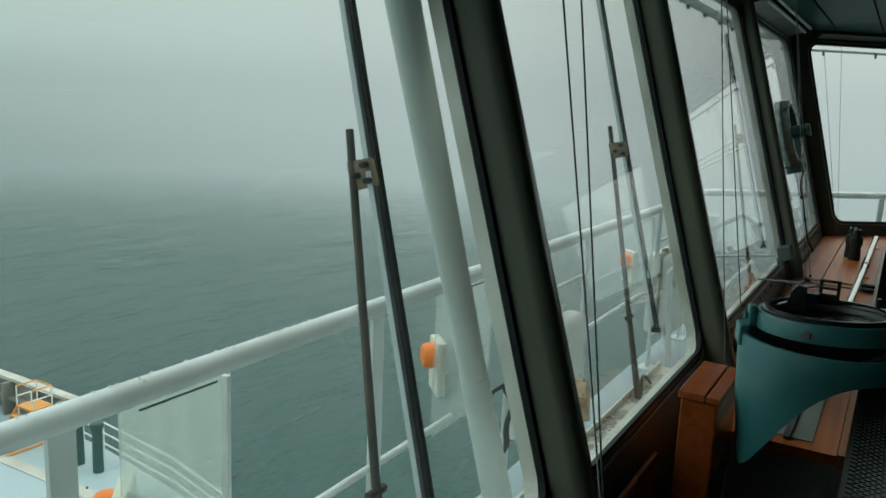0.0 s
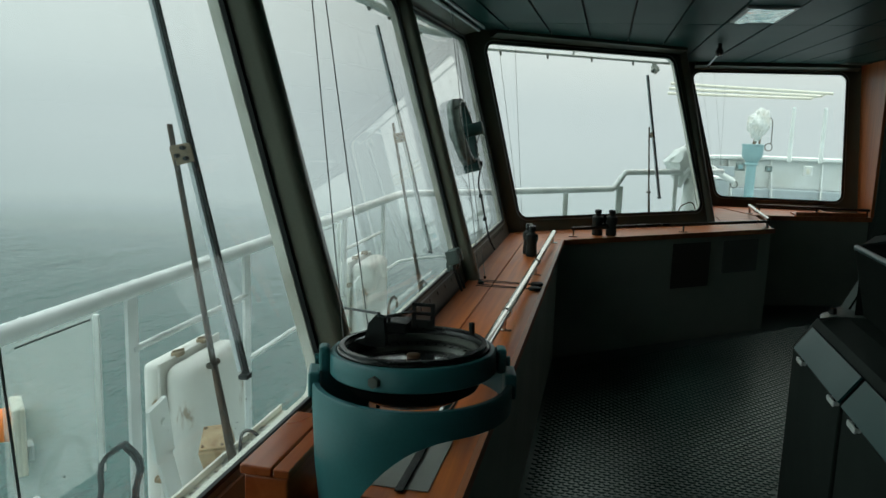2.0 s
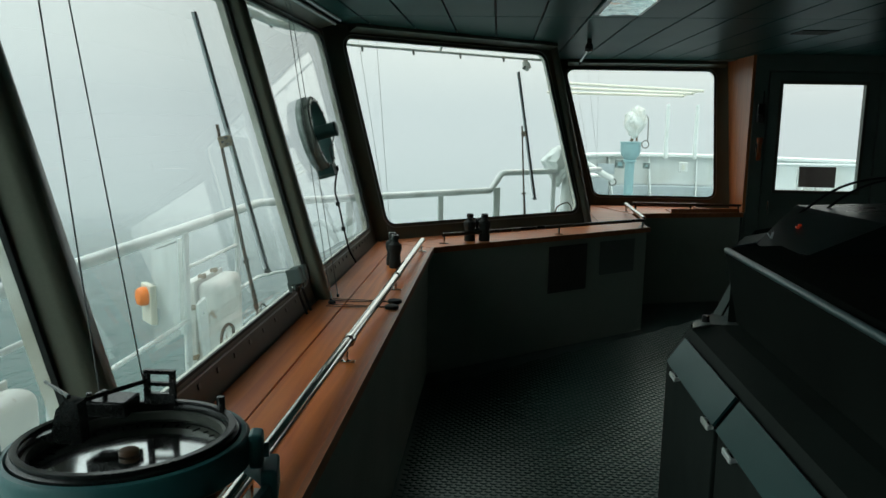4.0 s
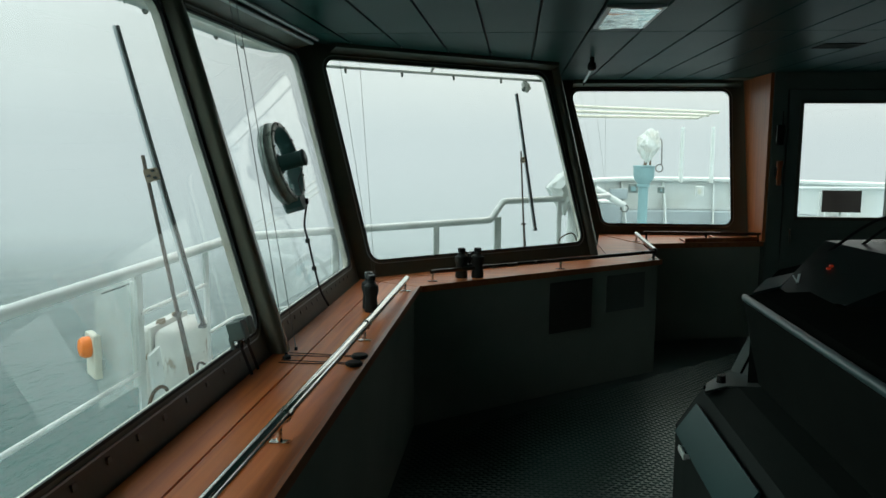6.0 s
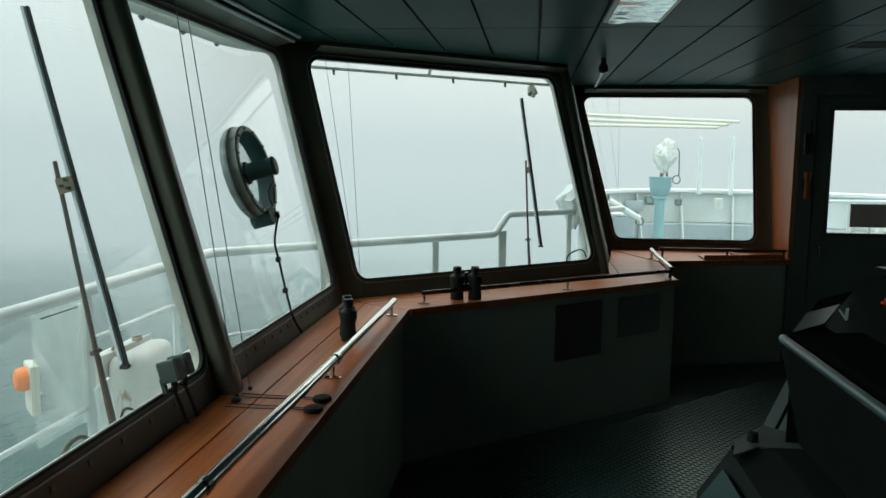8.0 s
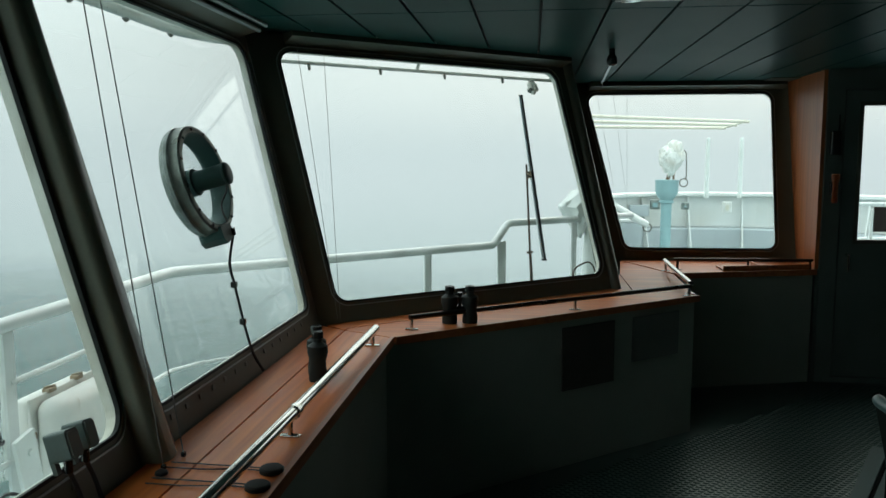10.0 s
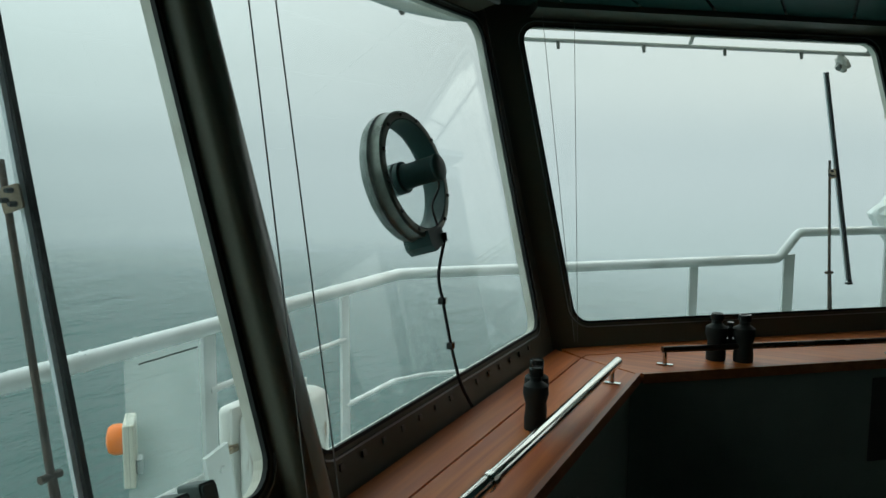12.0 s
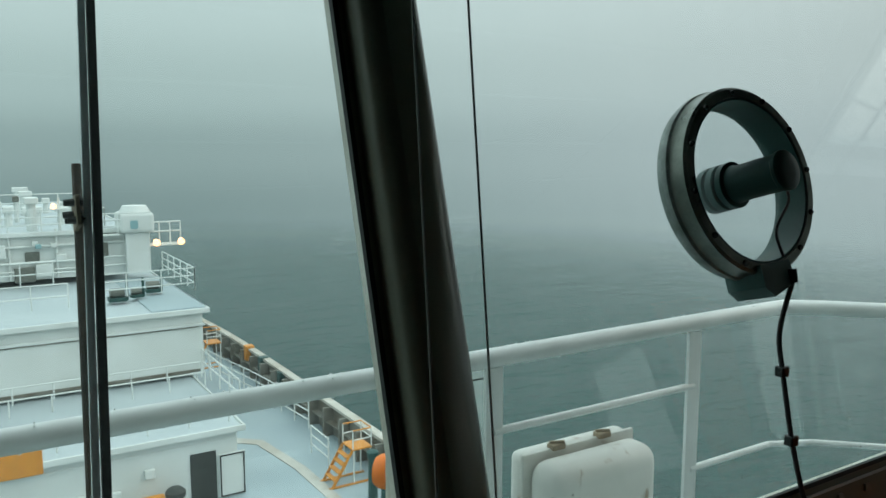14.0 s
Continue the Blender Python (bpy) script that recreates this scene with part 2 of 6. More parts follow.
M_GLOSSBLACK = material("dark_mirror_card", (0.66, 0.68, 0.68), 0.05, metal=1.0, grain=200, vary=0.1, stain=9)
M_GREENMETAL = material("dark_green_machine_paint", (0.028, 0.078, 0.070), 0.45, grain=150, vary=0.12, spec=0.25)
M_RING = material("worn_grey_ring", (0.165, 0.172, 0.148), 0.36, metal=0.5, grain=120, vary=0.15, stain=12)
M_SCREENRING = material("dark_worn_screen_ring", (0.115, 0.135, 0.115), 0.30, metal=0.6, grain=120, vary=0.2, stain=14, second=(0.22, 0.24, 0.21))
# the outer ring's grey is paled for the wet glass before it
M_OUTRING = material("haze_paled_outer_ring", (0.30, 0.34, 0.32), 0.45, metal=0.2, grain=90, vary=0.25, stain=16, second=(0.14, 0.17, 0.15))
M_JUNCTION = material("grey_green_case", (0.11, 0.155, 0.140), 0.5, grain=120, vary=0.12)
M_RAIL = material("wet_white_rail", (0.77, 0.80, 0.79), 0.36, grain=45, vary=0.06, stain=5, second=(0.58, 0.60, 0.58), bump=0.3)
M_CAP = material("brown_centre_cap", (0.20, 0.10, 0.05), 0.4, grain=60, vary=0.1)
M_CORD = material("grey_cord", (0.26, 0.27, 0.26), 0.7, grain=200, vary=0.2)
M_ORANGE = material("orange_plastic", (1.0, 0.22, 0.006), 0.5, grain=40, vary=0.05)
M_YELLOW = material("orange_yellow_paint", (0.66, 0.27, 0.035), 0.5, grain=30, vary=0.12, stain=3)
M_BEIGE = material("aged_beige_plastic", (0.66, 0.64, 0.53), 0.5, grain=60, vary=0.06)
M_CEIL = material("grey_green_ceiling_panel", (0.024, 0.074, 0.067), 0.36, uneven=0.03, spec=0.012, grain=120, vary=0.05, stain=1.2)
M_CEIL.node_tree.nodes["Principled BSDF"].inputs["Specular Tint"].default_value = (0.30, 0.52, 0.48, 1)
M_CEILGAP = material("dark_ceiling_joint", (0.012, 0.014, 0.014), 0.7, grain=60, vary=0.1)
M_FLOOR = material("black_rubber_floor", (0.042, 0.074, 0.064), 0.30, uneven=0.02, spec=0.42, grain=90, vary=0.2, stain=0.8, second=(0.034, 0.062, 0.054))
M_FLOOR.node_tree.nodes["Principled BSDF"].inputs["Specular Tint"].default_value = (0.50, 1.0, 0.88, 1)
M_DESK = material("dark_teal_desk_panel", (0.014, 0.062, 0.060), 0.30, spec=0.14, grain=260, vary=0.08)
M_INST = material("satin_black_housing", (0.012, 0.020, 0.019), 0.30, spec=0.3, grain=220, vary=0.1)
M_LITPANEL = material("window_lit_panel", (0.20, 0.225, 0.21), 0.24, grain=220, vary=0.06)
M_DESK.node_tree.nodes["Principled BSDF"].inputs["Specular Tint"].default_value = (0.35, 0.85, 0.85, 1)
M_DESKTRIM = material("grey_desk_trim", (0.085, 0.15, 0.15), 0.34, grain=200, vary=0.06)
M_PAPER = material("faded_paper", (0.30, 0.30, 0.27), 0.8, grain=30, vary=0.06)
M_BROWNCARD = material("brown_notice_board", (0.085, 0.078, 0.066), 0.7, grain=30, vary=0.1)
M_COMPASS = material("pale_compass_card", (0.62, 0.64, 0.62), 0.4, grain=40, vary=0.04)
M_DECK = material("blue_grey_deck_paint", (0.33, 0.41, 0.435), 0.5, grain=4, vary=0.08, stain=0.4, second=(0.27, 0.345, 0.37))
M_ROOF = material("frosty_grey_roof_paint", (0.43, 0.49, 0.505), 0.5, grain=3, vary=0.08, stain=0.35, second=(0.36, 0.42, 0.44))
M_CAPRAIL = material("dirty_cap_rail", (0.50, 0.49, 0.44), 0.6, grain=3, vary=0.2, stain=0.8, second=(0.30, 0.26, 0.20))
M_STAY = material("grey_white_stay_paint", (0.62, 0.66, 0.62), 0.45, grain=55, vary=0.05, stain=5, second=(0.55, 0.57, 0.52), bump=0.3)
M_SHIP = material("far_white_steel", (0.66, 0.70, 0.68), 0.55, grain=3, vary=0.06, stain=0.6, second=(0.56, 0.59, 0.56))
M_HULL = material("weathered_bulwark", (0.20, 0.20, 0.17), 0.7, grain=3, vary=0.3, stain=0.9, second=(0.10, 0.08, 0.055))
M_DARKOPEN = material("dark_opening", (0.03, 0.035, 0.03), 0.6, grain=20, vary=0.2)
M_SNOW = material("white_canvas_cover", (0.66, 0.68, 0.67), 0.7, grain=18, vary=0.05, bump=0.3)
M_SOCKET = material("dark_green_socket", (0.07, 0.11, 0.10), 0.6, grain=40, vary=0.3, stain=20, second=(0.30, 0.33, 0.31))
M_COVER = material("stained_canvas_cover", (0.80, 0.80, 0.77), 0.75, grain=22, vary=0.08, stain=6, second=(0.64, 0.60, 0.53), bump=0.3)
M_SLUSH = material("dirty_slush", (0.50, 0.50, 0.46), 0.6, grain=60, vary=0.3, stain=20, second=(0.16, 0.13, 0.10))
M_TAN = material("tan_rusty_housing", (0.50, 0.36, 0.20), 0.6, grain=50, vary=0.2, stain=20, second=(0.28, 0.15, 0.07))
M_PIPE = material("pale_frosted_pipe", (0.80, 0.74, 0.62), 0.6, grain=30, vary=0.06)
M_NOTICE = material("grey_notice", (0.17, 0.185, 0.165), 0.5, grain=60, vary=0.06)
M_DIFFUSER = material("pale_lamp_diffuser", (0.86, 0.90, 0.88), 0.10, metal=1.0, grain=26, vary=0.05, stain=14, bump=0.4)
M_BLADE = material("pale_blade_carrier", (0.78, 0.84, 0.85), 0.35, grain=150, vary=0.08)
M_GRIT = material("salt_and_dirt", (0.20, 0.21, 0.18), 0.8, grain=300, vary=0.4, stain=30, second=(0.06, 0.055, 0.04))
M_DROP = material("rain_drop", (0.80, 0.84, 0.83), 0.05, grain=10, vary=0.02)
M_STEP = material("pale_blue_grey_paint", (0.46, 0.51, 0.53), 0.5, grain=20, vary=0.06, stain=3)
M_BOARD = material("dark_brown_board", (0.016, 0.010, 0.008), 0.7, grain=30, vary=0.15, spec=0.1)
M_PILLAR = material("olive_pillar_casing", (0.215, 0.225, 0.168), 0.22, grain=220, vary=0.08, stain=3, uneven=0.05)
M_WING = material("weathered_wing_paint", (0.74, 0.76, 0.745), 0.55, grain=14, vary=0.08, stain=1.6, second=(0.64, 0.64, 0.60), bump=0.2)
M_CABLE = material("black_cable", (0.012, 0.012, 0.013), 0.45, grain=60, vary=0.1)
M_GLASS = glass_material("window_glass", (0.965, 0.98, 0.978))
M_DOORGLASS = glass_material("door_glass", (0.97, 0.98, 0.98), haze_low=0.002, haze_high=0.006)
M_ACRYLIC = glass_material("hazy_acrylic", (0.93, 0.95, 0.94), haze_low=0.15, haze_high=0.21, film_colour=(0.84, 0.84, 0.80))
M_CLOUDY = glass_material("cloudy_acrylic", (0.90, 0.94, 0.92), haze_low=0.36, haze_high=0.44, film_colour=(0.72, 0.76, 0.70))
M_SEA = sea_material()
M_LAMP = bpy.data.materials.new("lit_deck_lamp")
M_LAMP.use_nodes = True
M_LAMP.node_tree.nodes["Principled BSDF"].inputs["Emission Color"].default_value = (1.0, 0.44, 0.12, 1)
M_LAMP.node_tree.nodes["Principled BSDF"].inputs["Emission Strength"].default_value = 3.0
M_LED = bpy.data.materials.new("red_indicator")
M_LED.use_nodes = True
M_LED.node_tree.nodes["Principled BSDF"].inputs["Base Color"].default_value = (0.25, 0.02, 0.008, 1)
M_LED.node_tree.nodes["Principled BSDF"].inputs["Emission Color"].default_value = (1.0, 0.08, 0.02, 1)
M_LED.node_tree.nodes["Principled BSDF"].inputs["Emission Strength"].default_value = 0.06


# ---- mesh tools ----
def part(name, bm, mat, parent=None, label="", smooth=False):
    """Links a bmesh as one mesh object under a thing or a part."""
    bmesh.ops.recalc_face_normals(bm, faces=bm.faces)
    me = bpy.data.meshes.new(name)
    bm.to_mesh(me)
    bm.free()
    me.materials.append(mat)
    if smooth:
        for p in me.polygons:
            p.use_smooth = True
        me.set_sharp_from_angle(angle=radians(40))
    ob = new(name, me)
    if parent is not None:
        ob.parent = parent
    return tagged(ob, label)


def thing(name, at, label, category, group="", kind=""):
    e = new(name)
    e.empty_display_size = 0.1
    e.location = at
    return tagged(e, label, category, group, kind)


def alone(name, bm, mat, label, category, group="", kind="", smooth=False):
    return tagged(part(name, bm, mat, None, label, smooth), label, category, group, kind)


def box(bm, lo, hi, bevel=0.0, m=None, seg=2):
    """An axis-aligned box between two corners, its edges rounded by bevel, then turned by m."""
    lo, hi = Vector(lo), Vector(hi)
    made = bmesh.ops.create_cube(bm, size=1.0)["verts"]
    for v in made:
        v.co = Vector([(a + b) / 2 + c * abs(b - a) for a, b, c in zip(lo, hi, v.co)])
    if bevel:
        edges = list({e for v in made for e in v.link_edges})
        r = bmesh.ops.bevel(bm, geom=edges, offset=bevel, segments=seg, affect="EDGES", profile=0.5)
        made = list({v for f in r["faces"] for v in f.verts} | {v for v in made if v.is_valid})
    if m is not None:
        for v in made:
            v.co = m @ v.co
    return bm


def rod(bm, a, b, r0, r1=None, seg=12):
    """A straight bar with round section from a to b."""
    a, b = Vector(a), Vector(b)
    way = b - a
    q = way.to_track_quat("Z", "Y").to_matrix().to_4x4()
    bmesh.ops.create_cone(bm, cap_ends=True, segments=seg, radius1=r0, radius2=r0 if r1 is None else r1, depth=way.length,
                          matrix=Matrix.Translation((a + b) / 2) @ q)
    return bm


def flatbar(bm, a, b, w, d, side):
    """A flat bar from a to b: width w along side, depth d across it."""
    a, b, side = Vector(a), Vector(b), Vector(side).normalized()
    up = (b - a).normalized()
    side = (side - up * side.dot(up)).normalized()
    m = Matrix((side, up.cross(side), up)).transposed().to_4x4()
    m.translation = a
    return box(bm, (-w / 2, -d / 2, 0), (w / 2, d / 2, (b - a).length), 0, m)


def tube(bm, pts, r, seg=10, closed=False):
    """A bent round bar along points."""
    pts = [Vector(p) for p in pts]
    n, rings = len(pts), []
    normal = None
    for i, p in enumerate(pts):
        if closed:
            t = (pts[(i + 1) % n] - pts[i - 1]).normalized()
        else:
            t = (pts[min(i + 1, n - 1)] - pts[max(i - 1, 0)]).normalized()
        if normal is None:
            normal = t.orthogonal().normalized()
        normal = (normal - t * normal.dot(t)).normalized()
        side = t.cross(normal)
        rings.append([bm.verts.new(p + r * (normal * math.cos(2 * math.pi * k / seg) + side * math.sin(2 * math.pi * k / seg))) for k in range(seg)])
    for i in range(n if closed else n - 1):
        a, b = rings[i], rings[(i + 1) % n]
        for k in range(seg):
            bm.faces.new((a[k], a[(k + 1) % seg], b[(k + 1) % seg], b[k]))
    if not closed:
        bm.faces.new(rings[0])
        bm.faces.new(rings[-1])
    return bm


def curve_pts(ctrl, steps=8):
    """Points on a smooth line through the control points."""
    c = [Vector(p) for p in ctrl]
    c = [2 * c[0] - c[1]] + c + [2 * c[-1] - c[-2]]
    out = []
    for i in range(1, len(c) - 2):
        for s in range(steps):
            t = s / steps
            out.append(0.5 * (2 * c[i] + (c[i + 1] - c[i - 1]) * t + (2 * c[i - 1] - 5 * c[i] + 4 * c[i + 1] - c[i + 2]) * t * t
                              + (3 * c[i] - c[i - 1] - 3 * c[i + 1] + c[i + 2]) * t ** 3))
    return out + [c[-2]]


def lathe(bm, profile, seg=40, m=None, closed=False):
    """Turns a profile of (radius, height) round the z axis."""
    rings = []
    for r, z in profile:
        rings.append([bm.verts.new((r * math.cos(2 * math.pi * k / seg), r * math.sin(2 * math.pi * k / seg), z)) for k in range(seg)])
    pairs = list(zip(rings, rings[1:] + rings[:1])) if closed else list(zip(rings, rings[1:]))
    for a, b in pairs:
        for k in range(seg):
            bm.faces.new((a[k], a[(k + 1) % seg], b[(k + 1) % seg], b[k]))
    if not closed:
        for ring in (rings[0], rings[-1]):
            bm.faces.new(ring)
    if m is not None:
        for ring in rings:
            for v in ring:
                v.co = m @ v.co
    return bm


def rounded(corners, r, seg=6):
    """A polygon with its corners rounded; corners are 2D."""
    out, n = [], len(corners)
    for i, c in enumerate(corners):
        c, p, q = Vector(c), Vector(corners[i - 1]), Vector(corners[(i + 1) % n])
        a, b = (p - c).normalized(), (q - c).normalized()
        half = a.angle(b) / 2
        cut = r / math.tan(half)
        mid = c + (a + b).normalized() * (r / math.sin(half))
        s, e = c + a * cut, c + b * cut
        for k in range(seg + 1):
            w = (s - mid).lerp(e - mid, k / seg)
            out.append(mid + w.normalized() * r)
    return out


def slab(bm, at, outer, holes, d0, d1):
    """A plate with holes: at(s, z, d) gives the place, d the depth from the inner face; lies between d0 and d1."""
    edges, loops = [], []
    for poly in (outer, *holes):
        vs = [bm.verts.new(at(p[0], p[1], d0)) for p in poly]
        loops.append((vs, poly))
        edges += [bm.edges.new((vs[i], vs[(i + 1) % len(vs)])) for i in range(len(vs))]
    faces = [g for g in bmesh.ops.triangle_fill(bm, use_beauty=True, edges=edges)["geom"] if isinstance(g, bmesh.types.BMFace)]
    back = {}
    for vs, poly in loops:
        for v, p in zip(vs, poly):
            back[v] = bm.verts.new(at(p[0], p[1], d1))
    for f in faces:
        bm.faces.new([back[v] for v in reversed(f.verts)])
    for vs, poly in loops:
        for i in range(len(vs)):
            a, b = vs[i], vs[(i + 1) % len(vs)]
            bm.faces.new((a, b, back[b], back[a]))
    return bm


def ring(bm, at, outer, inner, d0, d1):
    """A frame between two outlines with the same count of points."""
    n = len(outer)
    rows = [[bm.verts.new(at(p[0], p[1], d)) for p in poly] for poly, d in ((outer, d0), (inner, d0), (inner, d1), (outer, d1))]
    for a, b in zip(rows, rows[1:] + rows[:1]):
        for i in range(n):
            bm.faces.new((a[i], a[(i + 1) % n], b[(i + 1) % n], b[i]))
    return bm


def grown(corners, g):
    """A convex outline moved outwards by g (inwards where negative)."""
    c = sum((Vector(p) for p in corners), Vector((0, 0))) / len(corners)
    n, out = len(corners), []
    for i in range(n):
        p, a, b = Vector(corners[i]), Vector(corners[i - 1]), Vector(corners[(i + 1) % n])
        u, w = (p - a).normalized(), (b - p).normalized()
        nu, nw = Vector((u.y, -u.x)), Vector((w.y, -w.x))
        if nu.dot(p - c) < 0:
            nu, nw = -nu, -nw
        k = (nu + nw).normalized()
        out.append(p + k * (g / max(0.2, k.dot(nu))))
    return out


# ---- the large structure ----
def at_long(s, z, d):
    """The long raked window wall: s runs along y, d outwards from its inner face."""
    return Vector((0.245 - 0.287 * (z - 0.99), s, z)) + d * Vector((-0.9612, 0, -0.2759))


def raked(o, d, k, z0):
    dv, mv = Vector((d[0], d[1], 0)), Vector((-d[1], d[0], 0))
    nv = (mv - Vector((0, 0, k))).normalized()

    def at(s, z, depth):
        return Vector((o[0], o[1], z)) + dv * s + mv * (k * (z - z0)) + nv * depth
    return at


at_corner = raked((0.346, 7.089), (0.766, 0.643), 0.287, 0.983)
at_end = raked((2.144, 9.885), (0.99985, 0.0172), 0.287, 0.99)

Z0, Z1 = 0.985, 2.305
# the first opening is unseen, added to let more light into the room
HOLES_LONG = [[(-1.62, Z0), (0.11, Z0), (0.11, Z1), (-1.62, Z1)],
              [(0.25, Z0), (1.820, Z0), (1.820, Z1), (0.25, Z1)],
              [(1.935, Z0), (3.105, Z0), (3.105, Z1), (1.935, Z1)],
              [(3.245, Z0), (5.116, Z0), (5.116, Z1), (3.245, Z1)],
              [(5.272, Z0), (6.895, Z0), (7.115, Z1), (5.272, Z1)]]
HOLES_CORNER = [[(0.0, 0.983), (1.928, 0.983), (1.8155, 2.308), (-0.1475, 2.308)]]
HOLES_END = [[(0.0, 0.985), (1.236, 0.985), (1.257, 2.300), (-0.323, 2.300)]]
R_HOLE = 0.075

RAKED_WALLS = (
    ("wall_front", at_long, [(-2.9, 0.80), (6.980, 0.80), (7.202, 2.45), (-2.9, 2.45)], HOLES_LONG),
    ("wall_corner", at_corner, [(-0.105, 0.80), (2.02, 0.80), (1.93, 2.45), (-0.325, 2.45)], HOLES_CORNER),
    ("wall_end", at_end, [(-0.06, 0.80), (1.44, 0.80), (1.44, 2.45), (-0.42, 2.45)], HOLES_END))
count = 0
for name, at, outer, holes in RAKED_WALLS:
    bm = slab(bmesh.new(), at, outer, [rounded(h, R_HOLE) for h in holes], 0.0, 0.010)
    alone(name, bm, M_LINING, "dark green painted lining of a raked wheelhouse wall", "wall", kind="structure")
    bm = slab(bmesh.new(), at, outer, [rounded(grown(h, 0.004), R_HOLE) for h in holes], 0.0165, 0.046)
    alone(name + "_outer_skin", bm, M_REVEAL, "cream painted steel outer skin with deep window reveals", "wall", kind="structure")
    for h in holes:
        count += 1
        w = thing(f"window_{count}", (0, 0, 0), "raked wet window with rounded corners and black seal", "window", "wheelhouse windows", "structure")
        part("gasket", ring(bmesh.new(), at, rounded(grown(h, 0.005), R_HOLE + 0.005), rounded(grown(h, -0.004), R_HOLE - 0.004), -0.003, 0.0105), M_RUBBER, w, "black rubber seal")
        inner = ring(bmesh.new(), at, rounded(grown(h, 0.024), R_HOLE + 0.024), rounded(grown(h, 0.019), R_HOLE + 0.019), -0.005, 0.004)
        part("retaining_strip", inner, M_ALU, w, "thin metal edge strip")
        pane = part("pane", slab(bmesh.new(), at, rounded(grown(h, 0.012), R_HOLE), [], 0.011, 0.016), M_GLASS, w, "clear wet glass")
        pane.visible_shadow = False
        rnd = random.Random(40 + count)
        bm = bmesh.new()
        s0, s1, z0 = h[0][0] + 0.05, h[1][0] - 0.05, h[0][1]
        for i in range(70):
            z = z0 + 0.012 + rnd.expovariate(14.0)
            if z > z0 + 1.1:
                continue
            r = 0.0008 + 0.0016 * rnd.random() ** 2
            made = bmesh.ops.create_icosphere(bm, subdivisions=1, radius=r, matrix=Matrix.Translation(at(rnd.uniform(s0, s1), z, 0.0172)))["verts"]
        tagged(part("grit", bm, M_GRIT, w, "salt and dirt specks low on the glass"), "salt and dirt specks low on the glass", kind="stuff")

# pillars between the windows: a rounded casing, its near edge painted darker for shade
for y, half, deep in ((1.876, 0.050, 0.92), (3.172, 0.058, 0.96), (5.196, 0.062, 0.80)):
    p = thing("window_pillar", (0, 0, 0), "dark green rounded steel pillar between raked windows, one side darkened for shade", "pillar", "window pillars", "structure")
    base = -0.034 * deep
    crest = base - 0.050 * deep
    left = curve_pts([(-half, base, 0), (-0.95 * half, base - 0.026 * deep, 0), (-0.72 * half, crest + 0.006, 0), (-0.40 * half, crest, 0)], 5)
    right = [Vector((-0.40 * half + 1.40 * half * math.sin(math.pi * k / 32), base + (crest - base) * math.cos(math.pi * k / 32), 0)) for k in range(17)]
    for name, pts, mat in (("casing", [(v.x, v.y) for v in right] + [(half, 0.0)], M_PILLAR), ("edge_cover", [(-half, 0.0)] + [(v.x, v.y) for v in left], M_SHADESIDE)):
        bm = bmesh.new()
        rows = [[bm.verts.new(at_long(y + s, z, d)) for s, d in pts] for z in (0.86, 1.3, 1.8, 2.42)]
        for a, b in zip(rows, rows[1:]):
            for i in range(len(pts) - 1):
                bm.faces.new((a[i], a[i + 1], b[i + 1], b[i]))
        bmesh.ops.recalc_face_normals(bm, faces=bm.faces)
        part(name, bm, mat, p, "casing side darkened for shade" if mat is M_SHADESIDE else "", smooth=True)

# the return wall between the corner window and the end window
bm = bmesh.new()
quad = [at_corner(2.025, 0.80, 0.0), at_end(-0.065, 0.80, 0.0), at_end(-0.425, 2.45, 0.0), at_corner(1.935, 2.45, 0.0)]
off = Vector((-0.10, 0.03, 0))
a, b = [bm.verts.new(v) for v in quad], [bm.verts.new(v + off) for v in quad]
bm.faces.new(a)
bm.faces.new(b)
for i in range(4):
    bm.faces.new((a[i], a[(i + 1) % 4], b[(i + 1) % 4], b[i]))
alone("wall_return", bm, M_LINING, "short dark return wall beside the corner window", "wall", kind="structure")

# dark cover strip where the corner wall meets the return wall
bm = tube(bmesh.new(), [at_corner(2.012, 0.86, -0.004), at_corner(1.930, 2.43, -0.004)], 0.036, 14)
alone("trim_corner_cover", bm, M_LINING, "dark rounded cover strip in the wall corner", "trim", kind="structure", smooth=True)
alone("wall_end_header", box(bmesh.new(), (3.30, 9.95, 2.392), (3.60, 10.34, 2.45)), M_LINING, "dark header over the end window", "wall", kind="structure")

# plain lower walls behind the counters; unseen back and inboard walls, pale for bounce
for name, lo, hi in (("wall_front_lower", (0.15, -2.9, 0), (0.288, 6.95, 0.798)), ("wall_back", (-0.4, -3.05, 0), (7.1, -2.9, 2.45)),
                     ("wall_inboard", (7.0, -2.9, 0), (7.12, 9.4, 2.45))):
    alone(name, box(bmesh.new(), lo, hi), M_WALL if name == "wall_front_lower" else M_PALEWALL, "plain wheelhouse wall", "wall", kind="structure")
for name, at, s0, s1 in (("wall_corner_lower", at_corner, -0.10, 2.02), ("wall_end_lower", at_end, -0.06, 1.38)):
    alone(name, slab(bmesh.new(), lambda s, z, d, f=at: f(s, 0.80, 0) + Vector((0, 0, z - 0.80)) + Vector((-0.5, 0.8, 0)) * d, [(s0, 0.0), (s1, 0.0), (s1, 0.798), (s0, 0.798)], [], 0.0, 0.08),
          M_WALL, "plain dark lower wall under the windows", "wall", kind="structure")

